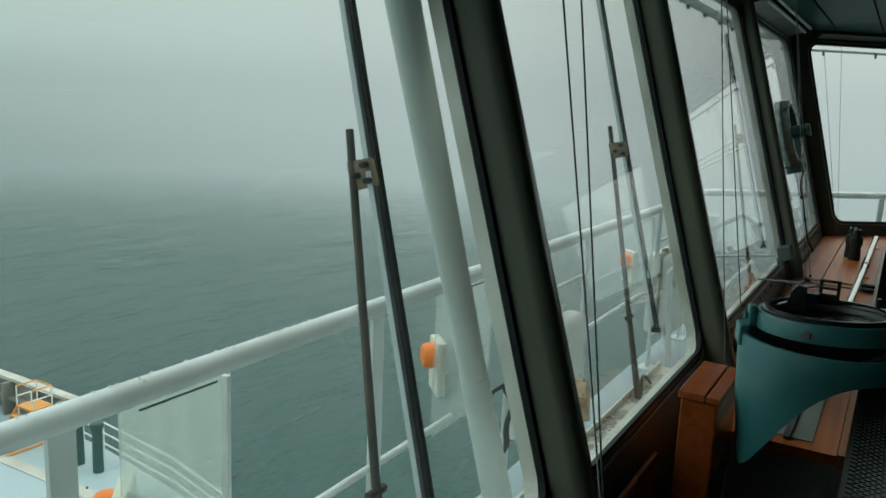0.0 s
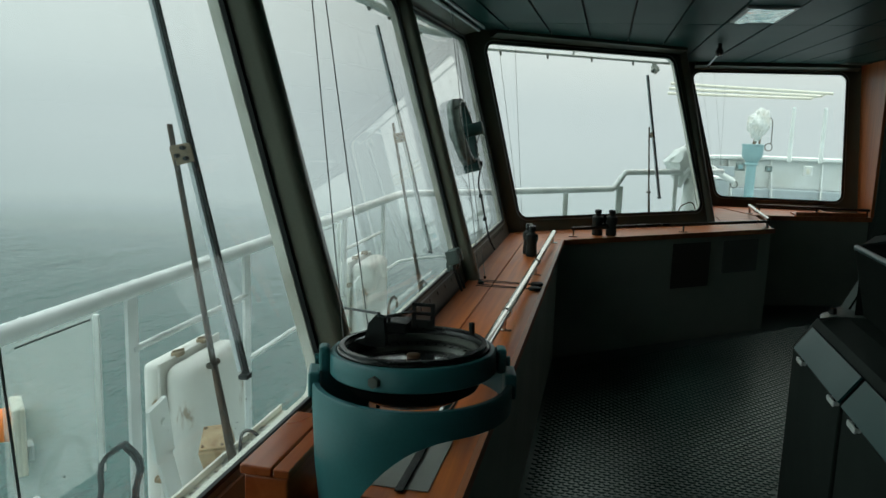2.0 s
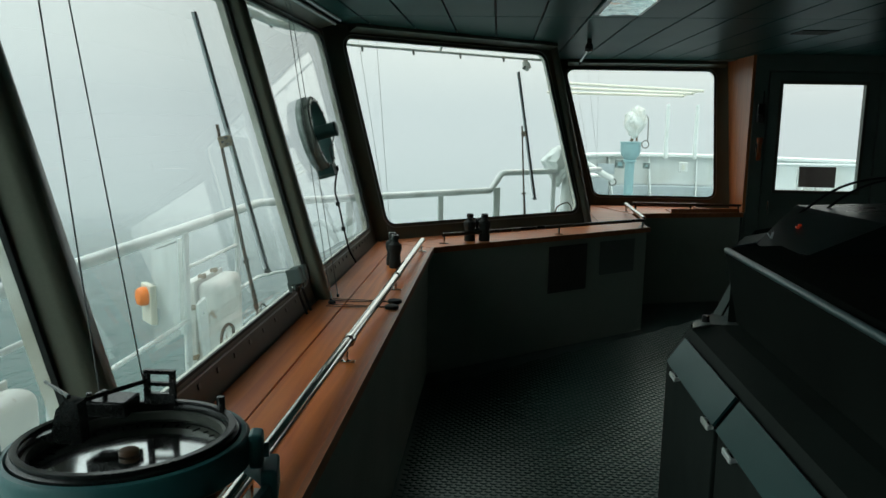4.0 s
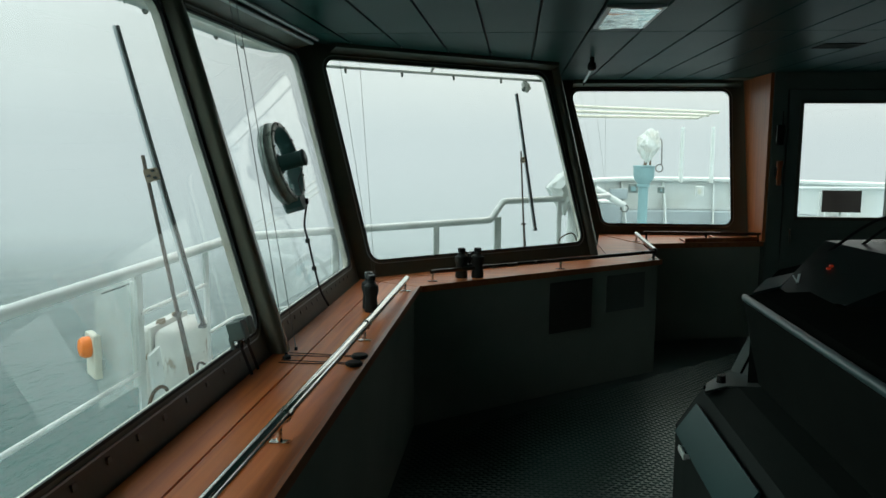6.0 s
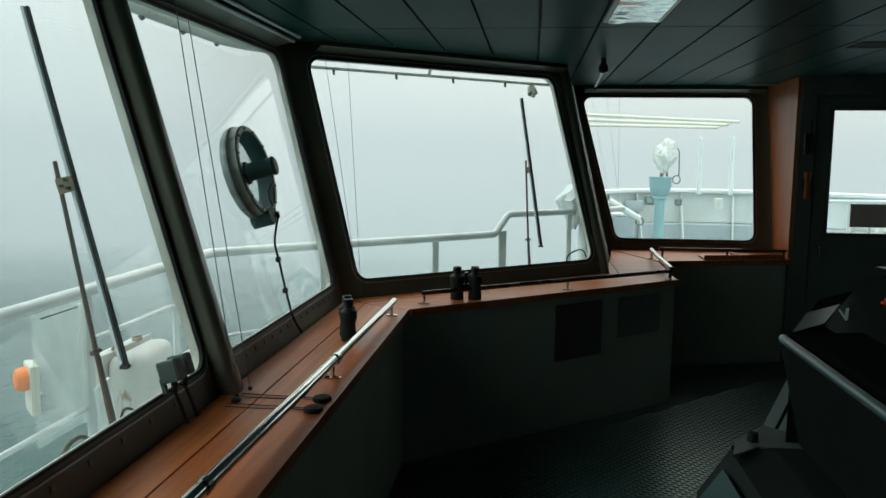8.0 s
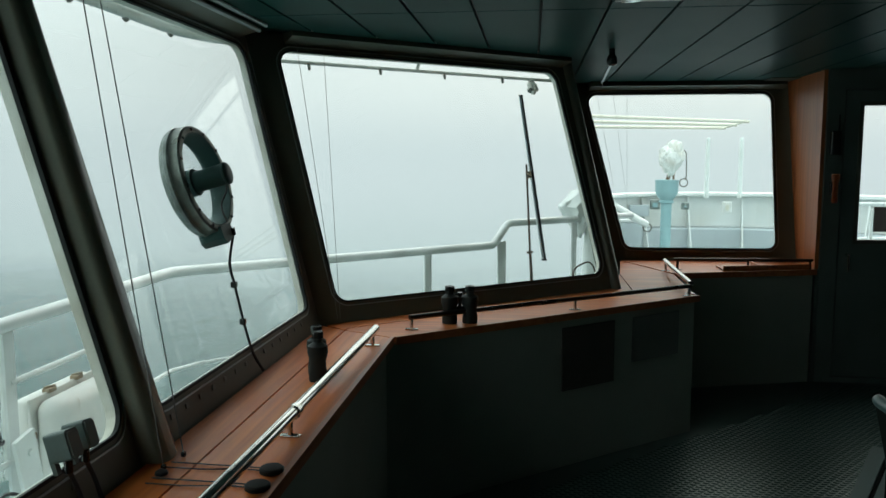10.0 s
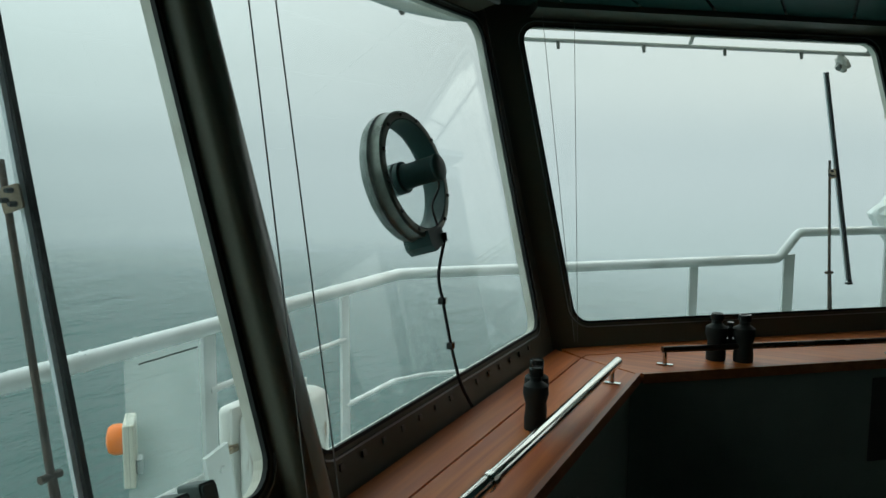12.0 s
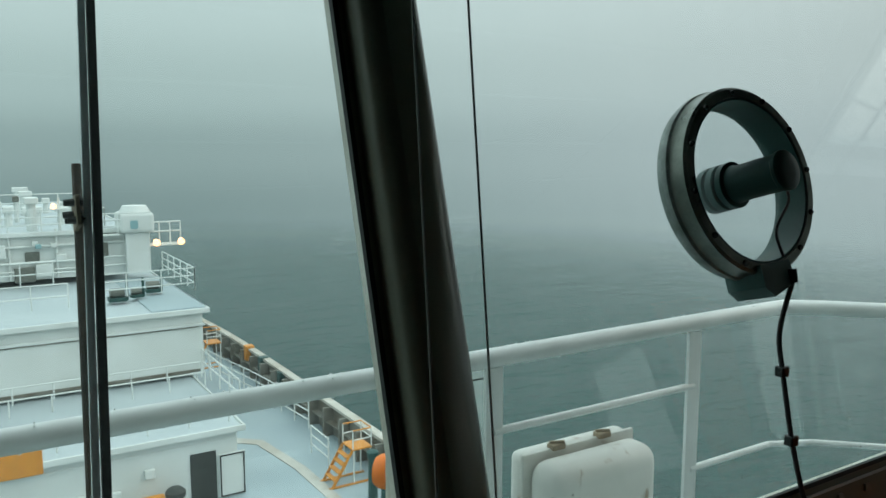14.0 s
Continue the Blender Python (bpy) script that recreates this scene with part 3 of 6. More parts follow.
# unseen white steel plating below the windows outside, added to bounce light outboard
alone("wall_front_plating", box(bmesh.new(), (0.124, -2.9, -0.06), (0.148, 6.93, 0.84)), M_WHITE, "unseen white plating below the front windows, added to bounce light", "wall", kind="structure")
alone("wall_corner_plating", slab(bmesh.new(), lambda s, z, d: at_corner(s, 0.80, 0) + Vector((0, 0, z - 0.80)) + Vector((-0.643, 0.766, 0)) * d, [(-0.10, -0.06), (2.02, -0.06), (2.02, 0.83), (-0.10, 0.83)], [], 0.105, 0.125), M_WHITE,
      "unseen white plating below the corner window, added to bounce light", "wall", kind="structure")

# door wall at the wing, with the wood-lined return beside the end window
DOORHOLE = [(3.68, 0.04), (4.73, 0.04), (4.73, 2.25), (3.68, 2.25)]


def at_door(s, z, d):
    return Vector((s, 9.42 + d, z))


bm = slab(bmesh.new(), lambda s, z, d: Vector((s, 9.40 + d, z)), [(3.556, 0), (7.0, 0), (7.0, 2.45), (3.556, 2.45)], [DOORHOLE], 0, 0.10)
alone("wall_wing", bm, M_WALL, "dark wheelhouse wall with the wing door", "wall", kind="structure")
bm = slab(bmesh.new(), lambda s, z, d: Vector((3.528 + d, s, z)), [(9.425, 0.886), (9.85, 0.886), (10.29, 2.398), (9.425, 2.398)], [], 0, 0.027)
alone("trim_wood_return", bm, M_UPRIGHT, "warm varnished wood panel beside the end window", "wall panel", kind="structure")
alone("wall_wing_lower", box(bmesh.new(), (3.530, 9.41, 0.0), (3.554, 10.2, 0.880)), M_WALL, "dark panel below the wood return", "wall panel", kind="structure")
door = thing("door_1", (0, 0, 0), "dark painted wheelhouse door with a large window, closed", "door", kind="structure")
DPANE = [(3.822, 1.117), (4.588, 1.117), (4.588, 2.130), (3.822, 2.130)]
part("leaf", slab(bmesh.new(), at_door, [(3.692, 0.045), (4.718, 0.045), (4.718, 2.24), (3.692, 2.24)], [rounded(DPANE, 0.012)], 0, 0.05), M_WALL, door)
part("window_frame", ring(bmesh.new(), at_door, grown(DPANE, 0.03), DPANE, -0.012, 0.0), M_LINING, door)
pane = part("pane", slab(bmesh.new(), at_door, grown(DPANE, 0.005), [], 0.02, 0.028), M_DOORGLASS, door, "clear wet glass")
pane.visible_shadow = False
part("door_stop", ring(bmesh.new(), at_door, [(3.64, 0.0), (4.77, 0.0), (4.77, 2.29), (3.64, 2.29)], [(3.72, 0.06), (4.69, 0.06), (4.69, 2.21), (3.72, 2.21)], 0.055, 0.075), M_WALL, door)
bm = bmesh.new()
rod(bm, (3.755, 9.42, 1.00), (3.755, 9.37, 1.00), 0.012)
rod(bm, (3.755, 9.37, 1.00), (3.755, 9.37, 0.88), 0.010)
part("door_handle", bm, M_CHROME, door, "steel lever handle")

# floor with a raised rubber pattern
alone("floor", box(bmesh.new(), (0.28, -2.9, -0.12), (7.0, 9.9, 0.0)), M_FLOOR, "black rubber floor covering with a raised stud pattern", "floor", kind="structure")


def stud_field(x0, x1, y0, y1, px, py):
    verts, faces = [], []
    ny = int((y1 - y0) / py)
    for j in range(ny):
        for i in range(int((x1 - x0) / px)):
            cx, cy = x0 + px * (i + 0.5 * (j % 2)), y0 + py * j
            if cx < 0.70 or (cy > 6.5 and cx < 0.80 + (cy - 6.55) * 1.07) or (cx > 1.86 and cy < 4.9):
                continue
            b = len(verts)
            for hx, hy, z in ((0.46, 0.30, 0.0), (0.30, 0.17, 0.0045)):
                for sx, sy in ((-1, 0), (-0.45, -1), (0.45, -1), (1, 0), (0.45, 1), (-0.45, 1)):
                    verts.append((cx + sx * hx * px, cy + sy * hy * py * 1.5, z))
            for k in range(6):
                faces.append((b + k, b + (k + 1) % 6, b + 6 + (k + 1) % 6, b + 6 + k))
            faces.append(tuple(b + 6 + k for k in range(6)))
    me = bpy.data.meshes.new("floor_studs")
    me.from_pydata(verts, [], faces)
    me.materials.append(M_FLOOR)
    return me


ob = tagged(new("floor_studs", stud_field(0.69, 4.4, 1.9, 9.35, 0.048, 0.028)), "raised six-sided studs", kind="stuff")
ob.parent = bpy.data.objects["floor"]

# ceiling planks, in one mesh
def ceiling_end(x):
    if x < 1.60:
        return 7.40 + (x - 0.0845) * 0.8394
    return 10.28 if x < 3.55 else 9.398


bm = bmesh.new()
edges_x = [-0.13] + [0.18 + 0.3 * k for k in range(22)] + [6.99]
for x0, x1 in zip(edges_x, edges_x[1:]):
    for y0, y1 in ((-2.89, 1.2), (1.212, 3.9), (3.912, 6.824), (6.836, None)):
        lo, hi = x0 + 0.007, x1 - 0.007
        e0, e1 = (y1, y1) if y1 else (ceiling_end(lo), ceiling_end(hi))
        vs = [bm.verts.new(p) for p in ((lo, y0, 2.40), (hi, y0, 2.40), (hi, e1, 2.40), (lo, e0, 2.40), (lo, y0, 2.418), (hi, y0, 2.418), (hi, e1, 2.418), (lo, e0, 2.418))]
        for f in ((0, 1, 2, 3), (7, 6, 5, 4), (0, 4, 5, 1), (1, 5, 6, 2), (2, 6, 7, 3), (3, 7, 4, 0)):
            bm.faces.new([vs[i] for i in f])
alone("ceiling", bm, M_CEIL, "grey-green metal plank ceiling with dark joints", "ceiling", kind="structure")
bm = slab(bmesh.new(), lambda s, z, d: Vector((s, z, 2.422 + d)), [(-0.19, -3.0), (7.05, -3.0), (7.05, 9.45), (3.58, 9.45), (3.56, 10.33), (1.70, 10.33), (1.53, 8.70), (-0.15, 7.22)], [], 0, 0.02)
alone("ceiling_backing", bm, M_CEILGAP, "dark backing above the ceiling planks", "ceiling", kind="structure")
bm = slab(bmesh.new(), lambda s, z, d: Vector((s, z, 2.452 + d)), [(-0.25, -3.3), (7.4, -3.3), (7.4, 9.9), (3.9, 9.9), (3.8, 10.5), (1.62, 10.42), (1.49, 8.73), (-0.25, 7.29)], [], 0, 0.12)
alone("roof", bm, M_WHITE, "white painted steel wheelhouse roof with a small overhang", "roof", kind="structure")
# unseen eave and its coaming, added to shade the counter near the sill
bm = slab(bmesh.new(), lambda s, z, d: Vector((s, z, 2.574 + d)), [(-0.40, -3.5), (7.5, -3.5), (7.5, 10.0), (3.9, 10.0), (3.8, 10.6), (1.53, 10.5), (1.40, 8.82), (-0.40, 7.34)], [], 0.05, 0.12)
alone("roof_eave", bm, M_WHITE, "unseen white eave added to shade the window counter", "roof", kind="structure")
bm = slab(bmesh.new(), lambda s, z, d: Vector((s, z, 2.574 + d)), [(-0.20, -3.2), (7.3, -3.2), (7.3, 9.8), (3.8, 9.8), (3.7, 10.4), (1.66, 10.35), (1.53, 8.70), (-0.20, 7.25)], [], 0.0, 0.048)
alone("roof_coaming", bm, M_WHITE, "unseen white support under the added shading eave", "roof", kind="structure")


# ---- counters under the windows ----
def prism(bm, pts, z0, z1):
    return slab(bm, lambda s, z, d: Vector((s, z, d)), pts, [], z0, z1)


c = thing("window_counter", (0, 0, 0), "mahogany veneered counter along the raked windows, dark front", "counter", "window counters")
part("rear_board", prism(bmesh.new(), [(0.292, 2.70), (0.428, 2.70), (0.428, 6.89), (0.292, 6.98)], 0.852, 0.88), M_SHELF, c)
part("front_board", prism(bmesh.new(), [(0.435, 2.70), (0.685, 2.70), (0.685, 6.753), (0.435, 6.885)], 0.852, 0.88), M_SHELF, c)
part("lipping", prism(bmesh.new(), [(0.687, 2.70), (0.705, 2.70), (0.705, 6.762), (0.687, 6.750)], 0.845, 0.884), M_EDGE, c, "wood lipping")
part("front_panel", prism(bmesh.new(), [(0.30, 2.72), (0.670, 2.72), (0.670, 6.74), (0.30, 6.93)], 0.0, 0.850), M_FRONT, c, "dark grey front panel")
c = thing("corner_counter", (0, 0, 0), "mahogany veneered counter under the corner window, dark front", "counter", "window counters")
part("front_board", prism(bmesh.new(), [(0.438, 6.893), (0.692, 6.760), (2.380, 8.132), (2.405, 9.05), (2.10, 9.83), (2.010, 9.05), (2.012, 8.262), (0.440, 6.938)], 0.852, 0.880), M_SHELF_X, c)
part("rear_board", prism(bmesh.new(), [(0.434, 6.944), (2.005, 8.268), (2.003, 9.04), (1.935, 8.38), (0.37, 7.06), (0.315, 7.00), (0.430, 6.902)], 0.852, 0.880), M_SHELF_X, c)
part("lipping", prism(bmesh.new(), [(0.705, 6.766), (0.718, 6.753), (2.402, 8.116), (2.386, 8.122)], 0.845, 0.884), M_EDGE, c, "wood lipping")
part("front_panel", prism(bmesh.new(), [(0.672, 6.742), (2.372, 8.135), (2.392, 9.04), (2.11, 9.80), (1.945, 8.36), (0.42, 7.06), (0.31, 6.96)], 0.0, 0.850), M_FRONT, c, "dark grey front panel")
c = thing("end_counter", (0, 0, 0), "mahogany veneered counter under the end window, dark front", "counter", "window counters")
part("board", prism(bmesh.new(), [(2.105, 9.835), (2.412, 9.065), (3.524, 9.375), (3.524, 9.84)], 0.856, 0.884), M_SHELF_X, c)
part("lipping", prism(bmesh.new(), [(2.405, 9.058), (2.412, 9.043), (3.524, 9.353), (3.524, 9.372)], 0.848, 0.890), M_EDGE, c, "wood lipping")
part("front_panel", prism(bmesh.new(), [(2.13, 9.80), (2.402, 9.078), (3.51, 9.40), (3.51, 9.82)], 0.0, 0.853), M_FRONT, c, "dark grey front panel")


# ---- things inside ----
def grab_rail(pts, feet, mat, foot_mat, label, r=0.016, foot_h=0.062, collars=()):
    """A round rail on short feet; the first and last feet carry its ends."""
    g = thing("grab_rail", (0, 0, 0), label, "grab rail", "counter rails")
    part("tube", tube(bmesh.new(), pts, r, 14), mat, g, smooth=True)
    for f in feet:
        f = Vector(f)
        bm = bmesh.new()
        rod(bm, f, f - Vector((0, 0, foot_h)), 0.009, 0.009, 10)
        box(bm, f - Vector((0.032, 0.013, foot_h)), f + Vector((0.032, 0.013, 0.004 - foot_h)), 0.0015)
        part("foot", bm, foot_mat, g)
    for f in collars:
        way = (Vector(pts[-1]) - Vector(pts[0])).normalized()
        part("collar", rod(bmesh.new(), Vector(f) - way * 0.014, Vector(f) + way * 0.014, r * 1.22, r * 1.22, 16), mat, g, "joint collar")
    return g


ZR = 0.944
grab_rail([(0.588, 2.95, ZR), (0.618, 5.0, ZR), (0.636, 6.66, ZR)], [(0.596, 3.15, ZR), (0.608, 4.19, ZR), (0.624, 5.39, ZR), (0.636, 6.58, ZR)], M_CHROME, M_CHROME,
          "polished round steel grab rail along the counter edge", 0.019, collars=[(0.608, 4.25, ZR), (0.624, 5.44, ZR)])
grab_rail([(0.752, 6.930, ZR), (1.54, 7.510, ZR), (2.335, 8.100, ZR)],
          [(0.762, 6.937, ZR), (1.60, 7.555, ZR), (2.325, 8.092, ZR)], M_DARKRAIL, M_CHROME, "dark metal grab rail along the corner counter", 0.013)
grab_rail([(2.345, 8.13, ZR + 0.01), (2.352, 8.70, ZR + 0.015), (2.360, 9.18, ZR + 0.022)], [(2.346, 8.16, ZR + 0.01), (2.360, 9.15, ZR + 0.018)], M_CHROME, M_CHROME,
          "short polished grab rail across the counter end", 0.017, 0.07)
grab_rail([(2.42, 9.16, ZR + 0.035), (3.0, 9.30, ZR + 0.022), (3.51, 9.42, ZR + 0.010)], [(2.45, 9.17, ZR + 0.034), (3.0, 9.30, ZR + 0.022), (3.49, 9.415, ZR + 0.010)], M_DARKRAIL, M_DARKRAIL,
          "dark metal grab rail along the end counter", 0.012, 0.078)


def binoculars(at, turn, size, wide=1.0):
    """Standing on the objective rims, eyepieces up."""
    b = thing("binoculars", at, "black rubber-armoured binoculars standing on end on the counter", "binoculars", "binoculars")
    b.rotation_euler, b.scale = (0, 0, radians(turn)), (size * wide, size * wide, size)
    for side in (-1, 1):
        m = Matrix.Translation((side * 0.047, 0, 0))
        prof = [(0.034, 0.0), (0.035, 0.004), (0.035, 0.03), (0.033, 0.045), (0.031, 0.07), (0.036, 0.085), (0.040, 0.10), (0.038, 0.122), (0.022, 0.132), (0.018, 0.136), (0.018, 0.146),
                (0.021, 0.148), (0.021, 0.166), (0.019, 0.170)]
        part("barrel", lathe(bmesh.new(), prof, 24, m), M_RUBBER, b, smooth=True)
        part("eyecup", lathe(bmesh.new(), [(0.0225, 0.150), (0.0225, 0.168), (0.0215, 0.172), (0.015, 0.172), (0.014, 0.166)], 20, Matrix.Translation((side * 0.047, 0, 0))), M_BLACK, b, "black rubber eyecup")
    bm = bmesh.new()
    box(bm, (-0.04, -0.014, 0.055), (0.04, 0.014, 0.082), 0.005)
    box(bm, (-0.025, -0.011, 0.105), (0.025, 0.011, 0.122), 0.004)
    rod(bm, (0, 0, 0.05), (0, 0, 0.135), 0.008)
    part("bridge", bm, M_BLACK, b)
    part("focus_wheel", rod(bmesh.new(), (0, 0, 0.128), (0, 0, 0.142), 0.012), M_BLACK, b)
    return b


binoculars((0.528, 6.045, 0.88), 108, 1.12, 0.88)
binoculars((0.985, 7.135, 0.88), 12, 1.13)

# coiled lens straps and cords left lying on the counter
def cord_line(name, ctrl, r, mat, label, category, group=""):
    return alone(name, tube(bmesh.new(), curve_pts(ctrl), r, 8), mat, label, category, group, smooth=True)


for i, y in enumerate((5.115, 5.005)):
    w = thing("lens_cap", (0.658, y, 0.88), "black rubber lens cap with a cord, lying on the counter", "lens cap", "lens caps")
    part("cap", lathe(bmesh.new(), [(0.030, 0.0), (0.033, 0.003), (0.033, 0.012), (0.029, 0.016), (0.012, 0.017)], 24), M_RUBBER, w, smooth=True)
    part("strap", tube(bmesh.new(), curve_pts([(-0.03, 0, 0.004), (-0.10, 0.004, 0.004), (-0.18, -0.008, 0.004), (-0.30, -0.006, 0.004)]), 0.0020, 6), M_CABLE, w)
    part("second_strap", tube(bmesh.new(), curve_pts([(-0.03, 0.018, 0.004), (-0.11, 0.022, 0.004), (-0.30, 0.030, 0.004)]), 0.0020, 6), M_CABLE, w)

alone("strap_knot", lathe(bmesh.new(), [(0.010, 0.0), (0.018, 0.004), (0.016, 0.012), (0.006, 0.018)], 14, Matrix.Translation((0.372, 5.06, 0.8805))), M_CABLE, "small black knot of straps lying on the counter", "strap", smooth=True)

# roller blind housings over the windows, with their taut cords
def blind_box(at, s0, s1, z, tubes, cords=(), inset=-0.045, r=0.0019, feet=True):
    b = thing("roller_blind", (0, 0, 0), "dark rolled-up window blind with taut thin cords", "roller blind", "roller blinds")
    part("housing", slab(bmesh.new(), lambda s, q, d: at(s, q, d), [(s0, z), (s1, z), (s1, z + 0.075), (s0, z + 0.075)], [], -0.115, -0.004), M_LINING, b)
    for d, q in tubes:
        part("guide_tube", rod(bmesh.new(), at(s0 + 0.02, z + q, d), at(s1 - 0.01, z + q, d), 0.011), M_ALU, b, "dull aluminium tube")
    for c0, c1 in cords:
        p, q = (at(*c0, inset), at(*c1, inset)) if len(c0) == 2 else (Vector(c0), Vector(c1))
        cord = part("cord", rod(bmesh.new(), p, q, r, r, 6), M_CORD, b, "thin grey cord")
        if feet:
            part("anchor", box(bmesh.new(), p - Vector((0.006, 0.006, 0.008)), p + Vector((0.006, 0.006, 0.006)), 0.002), M_BLACK, cord, "small black anchor")
    return b


W2_CORDS = [((0.386, 1.763, 0.89), (0.113, 1.875, 2.36)), ((0.348, 1.865, 0.89), (0.122, 1.978, 2.36))]
W3_CORDS = [((0.332, 3.074, 0.89), (0.159, 3.121, 2.36)), ((0.364, 3.225, 0.89), (0.144, 3.229, 2.36))]
W4_CORDS = [((0.360, 5.097, 0.89), (0.135, 5.150, 2.36)), ((0.373, 5.193, 0.89), (0.127, 5.249, 2.36))]
blind_box(at_long, -1.0, 1.83, 2.335, ((-0.125, 0.0),))
blind_box(at_long, 1.90, 3.13, 2.335, ((-0.125, 0.0),), W2_CORDS)
blind_box(at_long, 3.20, 5.13, 2.335, ((-0.125, 0.0),), W3_CORDS)
blind_box(at_long, 5.21, 7.05, 2.335, ((-0.125, 0.0), (-0.165, 0.012)), W4_CORDS)
blind_box(at_corner, -0.10, 1.88, 2.342, ((-0.13, 0.035),), [((-0.025, 0.90), (-0.045, 2.36)), ((-0.010, 0.90), (0.115, 2.36))], -0.03, 0.0014, False)
blind_box(at_end, -0.3, 1.36, 2.33, (), [((0.005, 0.90), (-0.245, 2.36)), ((0.068, 0.90), (-0.099, 2.36)), ((0.010, 0.90), (0.028, 2.36))], -0.03, 0.0010, False)
b = thing("blind_crank", (0, 0, 0), "black blind crank with a metal bar hanging under the ceiling", "blind crank")
part("gear_head", lathe(bmesh.new(), [(0.016, -0.052), (0.030, -0.044), (0.034, -0.020), (0.028, 0.004), (0.018, 0.016), (0.018, 0.050)], 20, Matrix.Translation((1.828, 8.13, 2.350))), M_BLACK, b, "black gear head", True)
part("bar", flatbar(bmesh.new(), (1.832, 8.15, 2.332), (1.840, 8.95, 2.280), 0.020, 0.010, (1, 0, 0.3)), M_ALU, b, "dull aluminium bar")
part("bar_hook", rod(bmesh.new(), (1.840, 8.93, 2.285), (1.840, 8.97, 2.255), 0.006), M_BLACK, b)

# spinning clear-view screen in the fourth window
C = at_long(6.040, 1.635, -0.008)
N = Vector((-0.9612, 0, -0.2759))
VU = Vector((-0.2759, 0, 0.9612))
MS = Matrix(((N.x, 0, VU.x, C.x), (N.y, 1, VU.y, C.y), (N.z, 0, VU.z, C.z), (0, 0, 0, 1)))   # local x out through the glass, z up the slope
RX = MS @ Matrix.Rotation(radians(90), 4, "Y")      # local z of the lathe -> outwards
s = thing("clear_view_screen", (0, 0, 0), "round clear-view screen with green motor, set in the window glass", "clear-view screen")
part("inner_ring", lathe(bmesh.new(), [(0.187, -0.046), (0.205, -0.046), (0.211, -0.040), (0.211, -0.016), (0.215, -0.006), (0.187, -0.006)], 64, RX, True), M_SCREENRING, s, "worn grey clamping ring", True)
part("outer_ring", lathe(bmesh.new(), [(0.187, -0.004), (0.211, -0.004), (0.217, 0.002), (0.217, 0.014), (0.211, 0.019), (0.211, 0.032), (0.204, 0.038), (0.187, 0.038)], 64, RX, True), M_OUTRING, s, "worn grey outer ring", True)
part("rim", lathe(bmesh.new(), [(0.181, -0.044), (0.186, -0.044), (0.186, 0.036), (0.181, 0.036)], 64, RX, True), M_GREENMETAL, s, "dark green inner rim", True)
disc = part("disc", lathe(bmesh.new(), [(0.182, 0.028), (0.182, 0.034)], 48, RX), M_GLASS, s, "clear spinning glass disc")
disc.visible_shadow = False
for k in range(12):
    a = 2 * math.pi * k / 12 + 0.1
    p = MS @ Vector((-0.045, 0.196 * math.cos(a), 0.196 * math.sin(a)))
    part("clamp_screw", rod(bmesh.new(), p, p - N * 0.006, 0.0070, 0.0055, 8), M_BLACK, s)
part("motor", lathe(bmesh.new(), [(0.030, 0.082), (0.048, 0.076), (0.053, 0.070), (0.053, 0.054), (0.045, 0.051), (0.045, 0.046), (0.053, 0.043), (0.053, 0.027), (0.045, 0.024), (0.045, 0.019), (0.053, 0.016), (0.053, 0.002),
             (0.044, -0.002), (0.041, -0.010), (0.041, -0.118), (0.044, -0.121), (0.044, -0.128), (0.038, -0.133), (0.020, -0.135)], 36, RX), M_GREENMETAL, s, "dark green ribbed motor", True)
bm = bmesh.new()
prof = [(-0.048, -0.188), (0.050, -0.182), (0.056, -0.204), (0.040, -0.240), (-0.018, -0.258), (-0.044, -0.236)]
slab(bm, lambda a, q, d: MS @ Vector((d, a, q)), prof, [], -0.058, 0.040)
part("gearbox", bm, M_GREENMETAL, s, "dark green gear housing")
cab = [MS @ Vector((-0.10, 0.030, -0.03)), MS @ Vector((-0.08, 0.055, -0.06)), MS @ Vector((-0.05, 0.05, -0.10)), MS @ Vector((-0.05, 0.035, -0.13)), MS @ Vector((-0.05, 0.045, -0.176))]
part("motor_cable", tube(bmesh.new(), curve_pts(cab), 0.0035, 8), M_CABLE, s)
g = MS @ Vector((-0.060, 0.050, -0.205))
part("cable_gland", rod(bmesh.new(), g, g - VU * 0.03, 0.011, 0.008, 10), M_BLACK, s)
cable = thing("power_cable", (0, 0, 0), "black cable hanging from the screen to the counter, with clips", "cable")
path = [g - VU * 0.02, Vector((0.178, 6.066, 1.32)), Vector((0.201, 6.051, 1.238)), Vector((0.217, 6.050, 1.165)), Vector((0.233, 6.050, 1.093)), Vector((0.262, 6.062, 0.97)), Vector((0.300, 6.075, 0.89))]
part("lead", tube(bmesh.new(), curve_pts(path), 0.0058, 8), M_CABLE, cable, smooth=True)
for p in (path[2], path[4]):
    part("clip", box(bmesh.new(), p - Vector((0.014, 0.010, 0.012)), p + Vector((0.008, 0.014, 0.012)), 0.003), M_BLACK, cable)

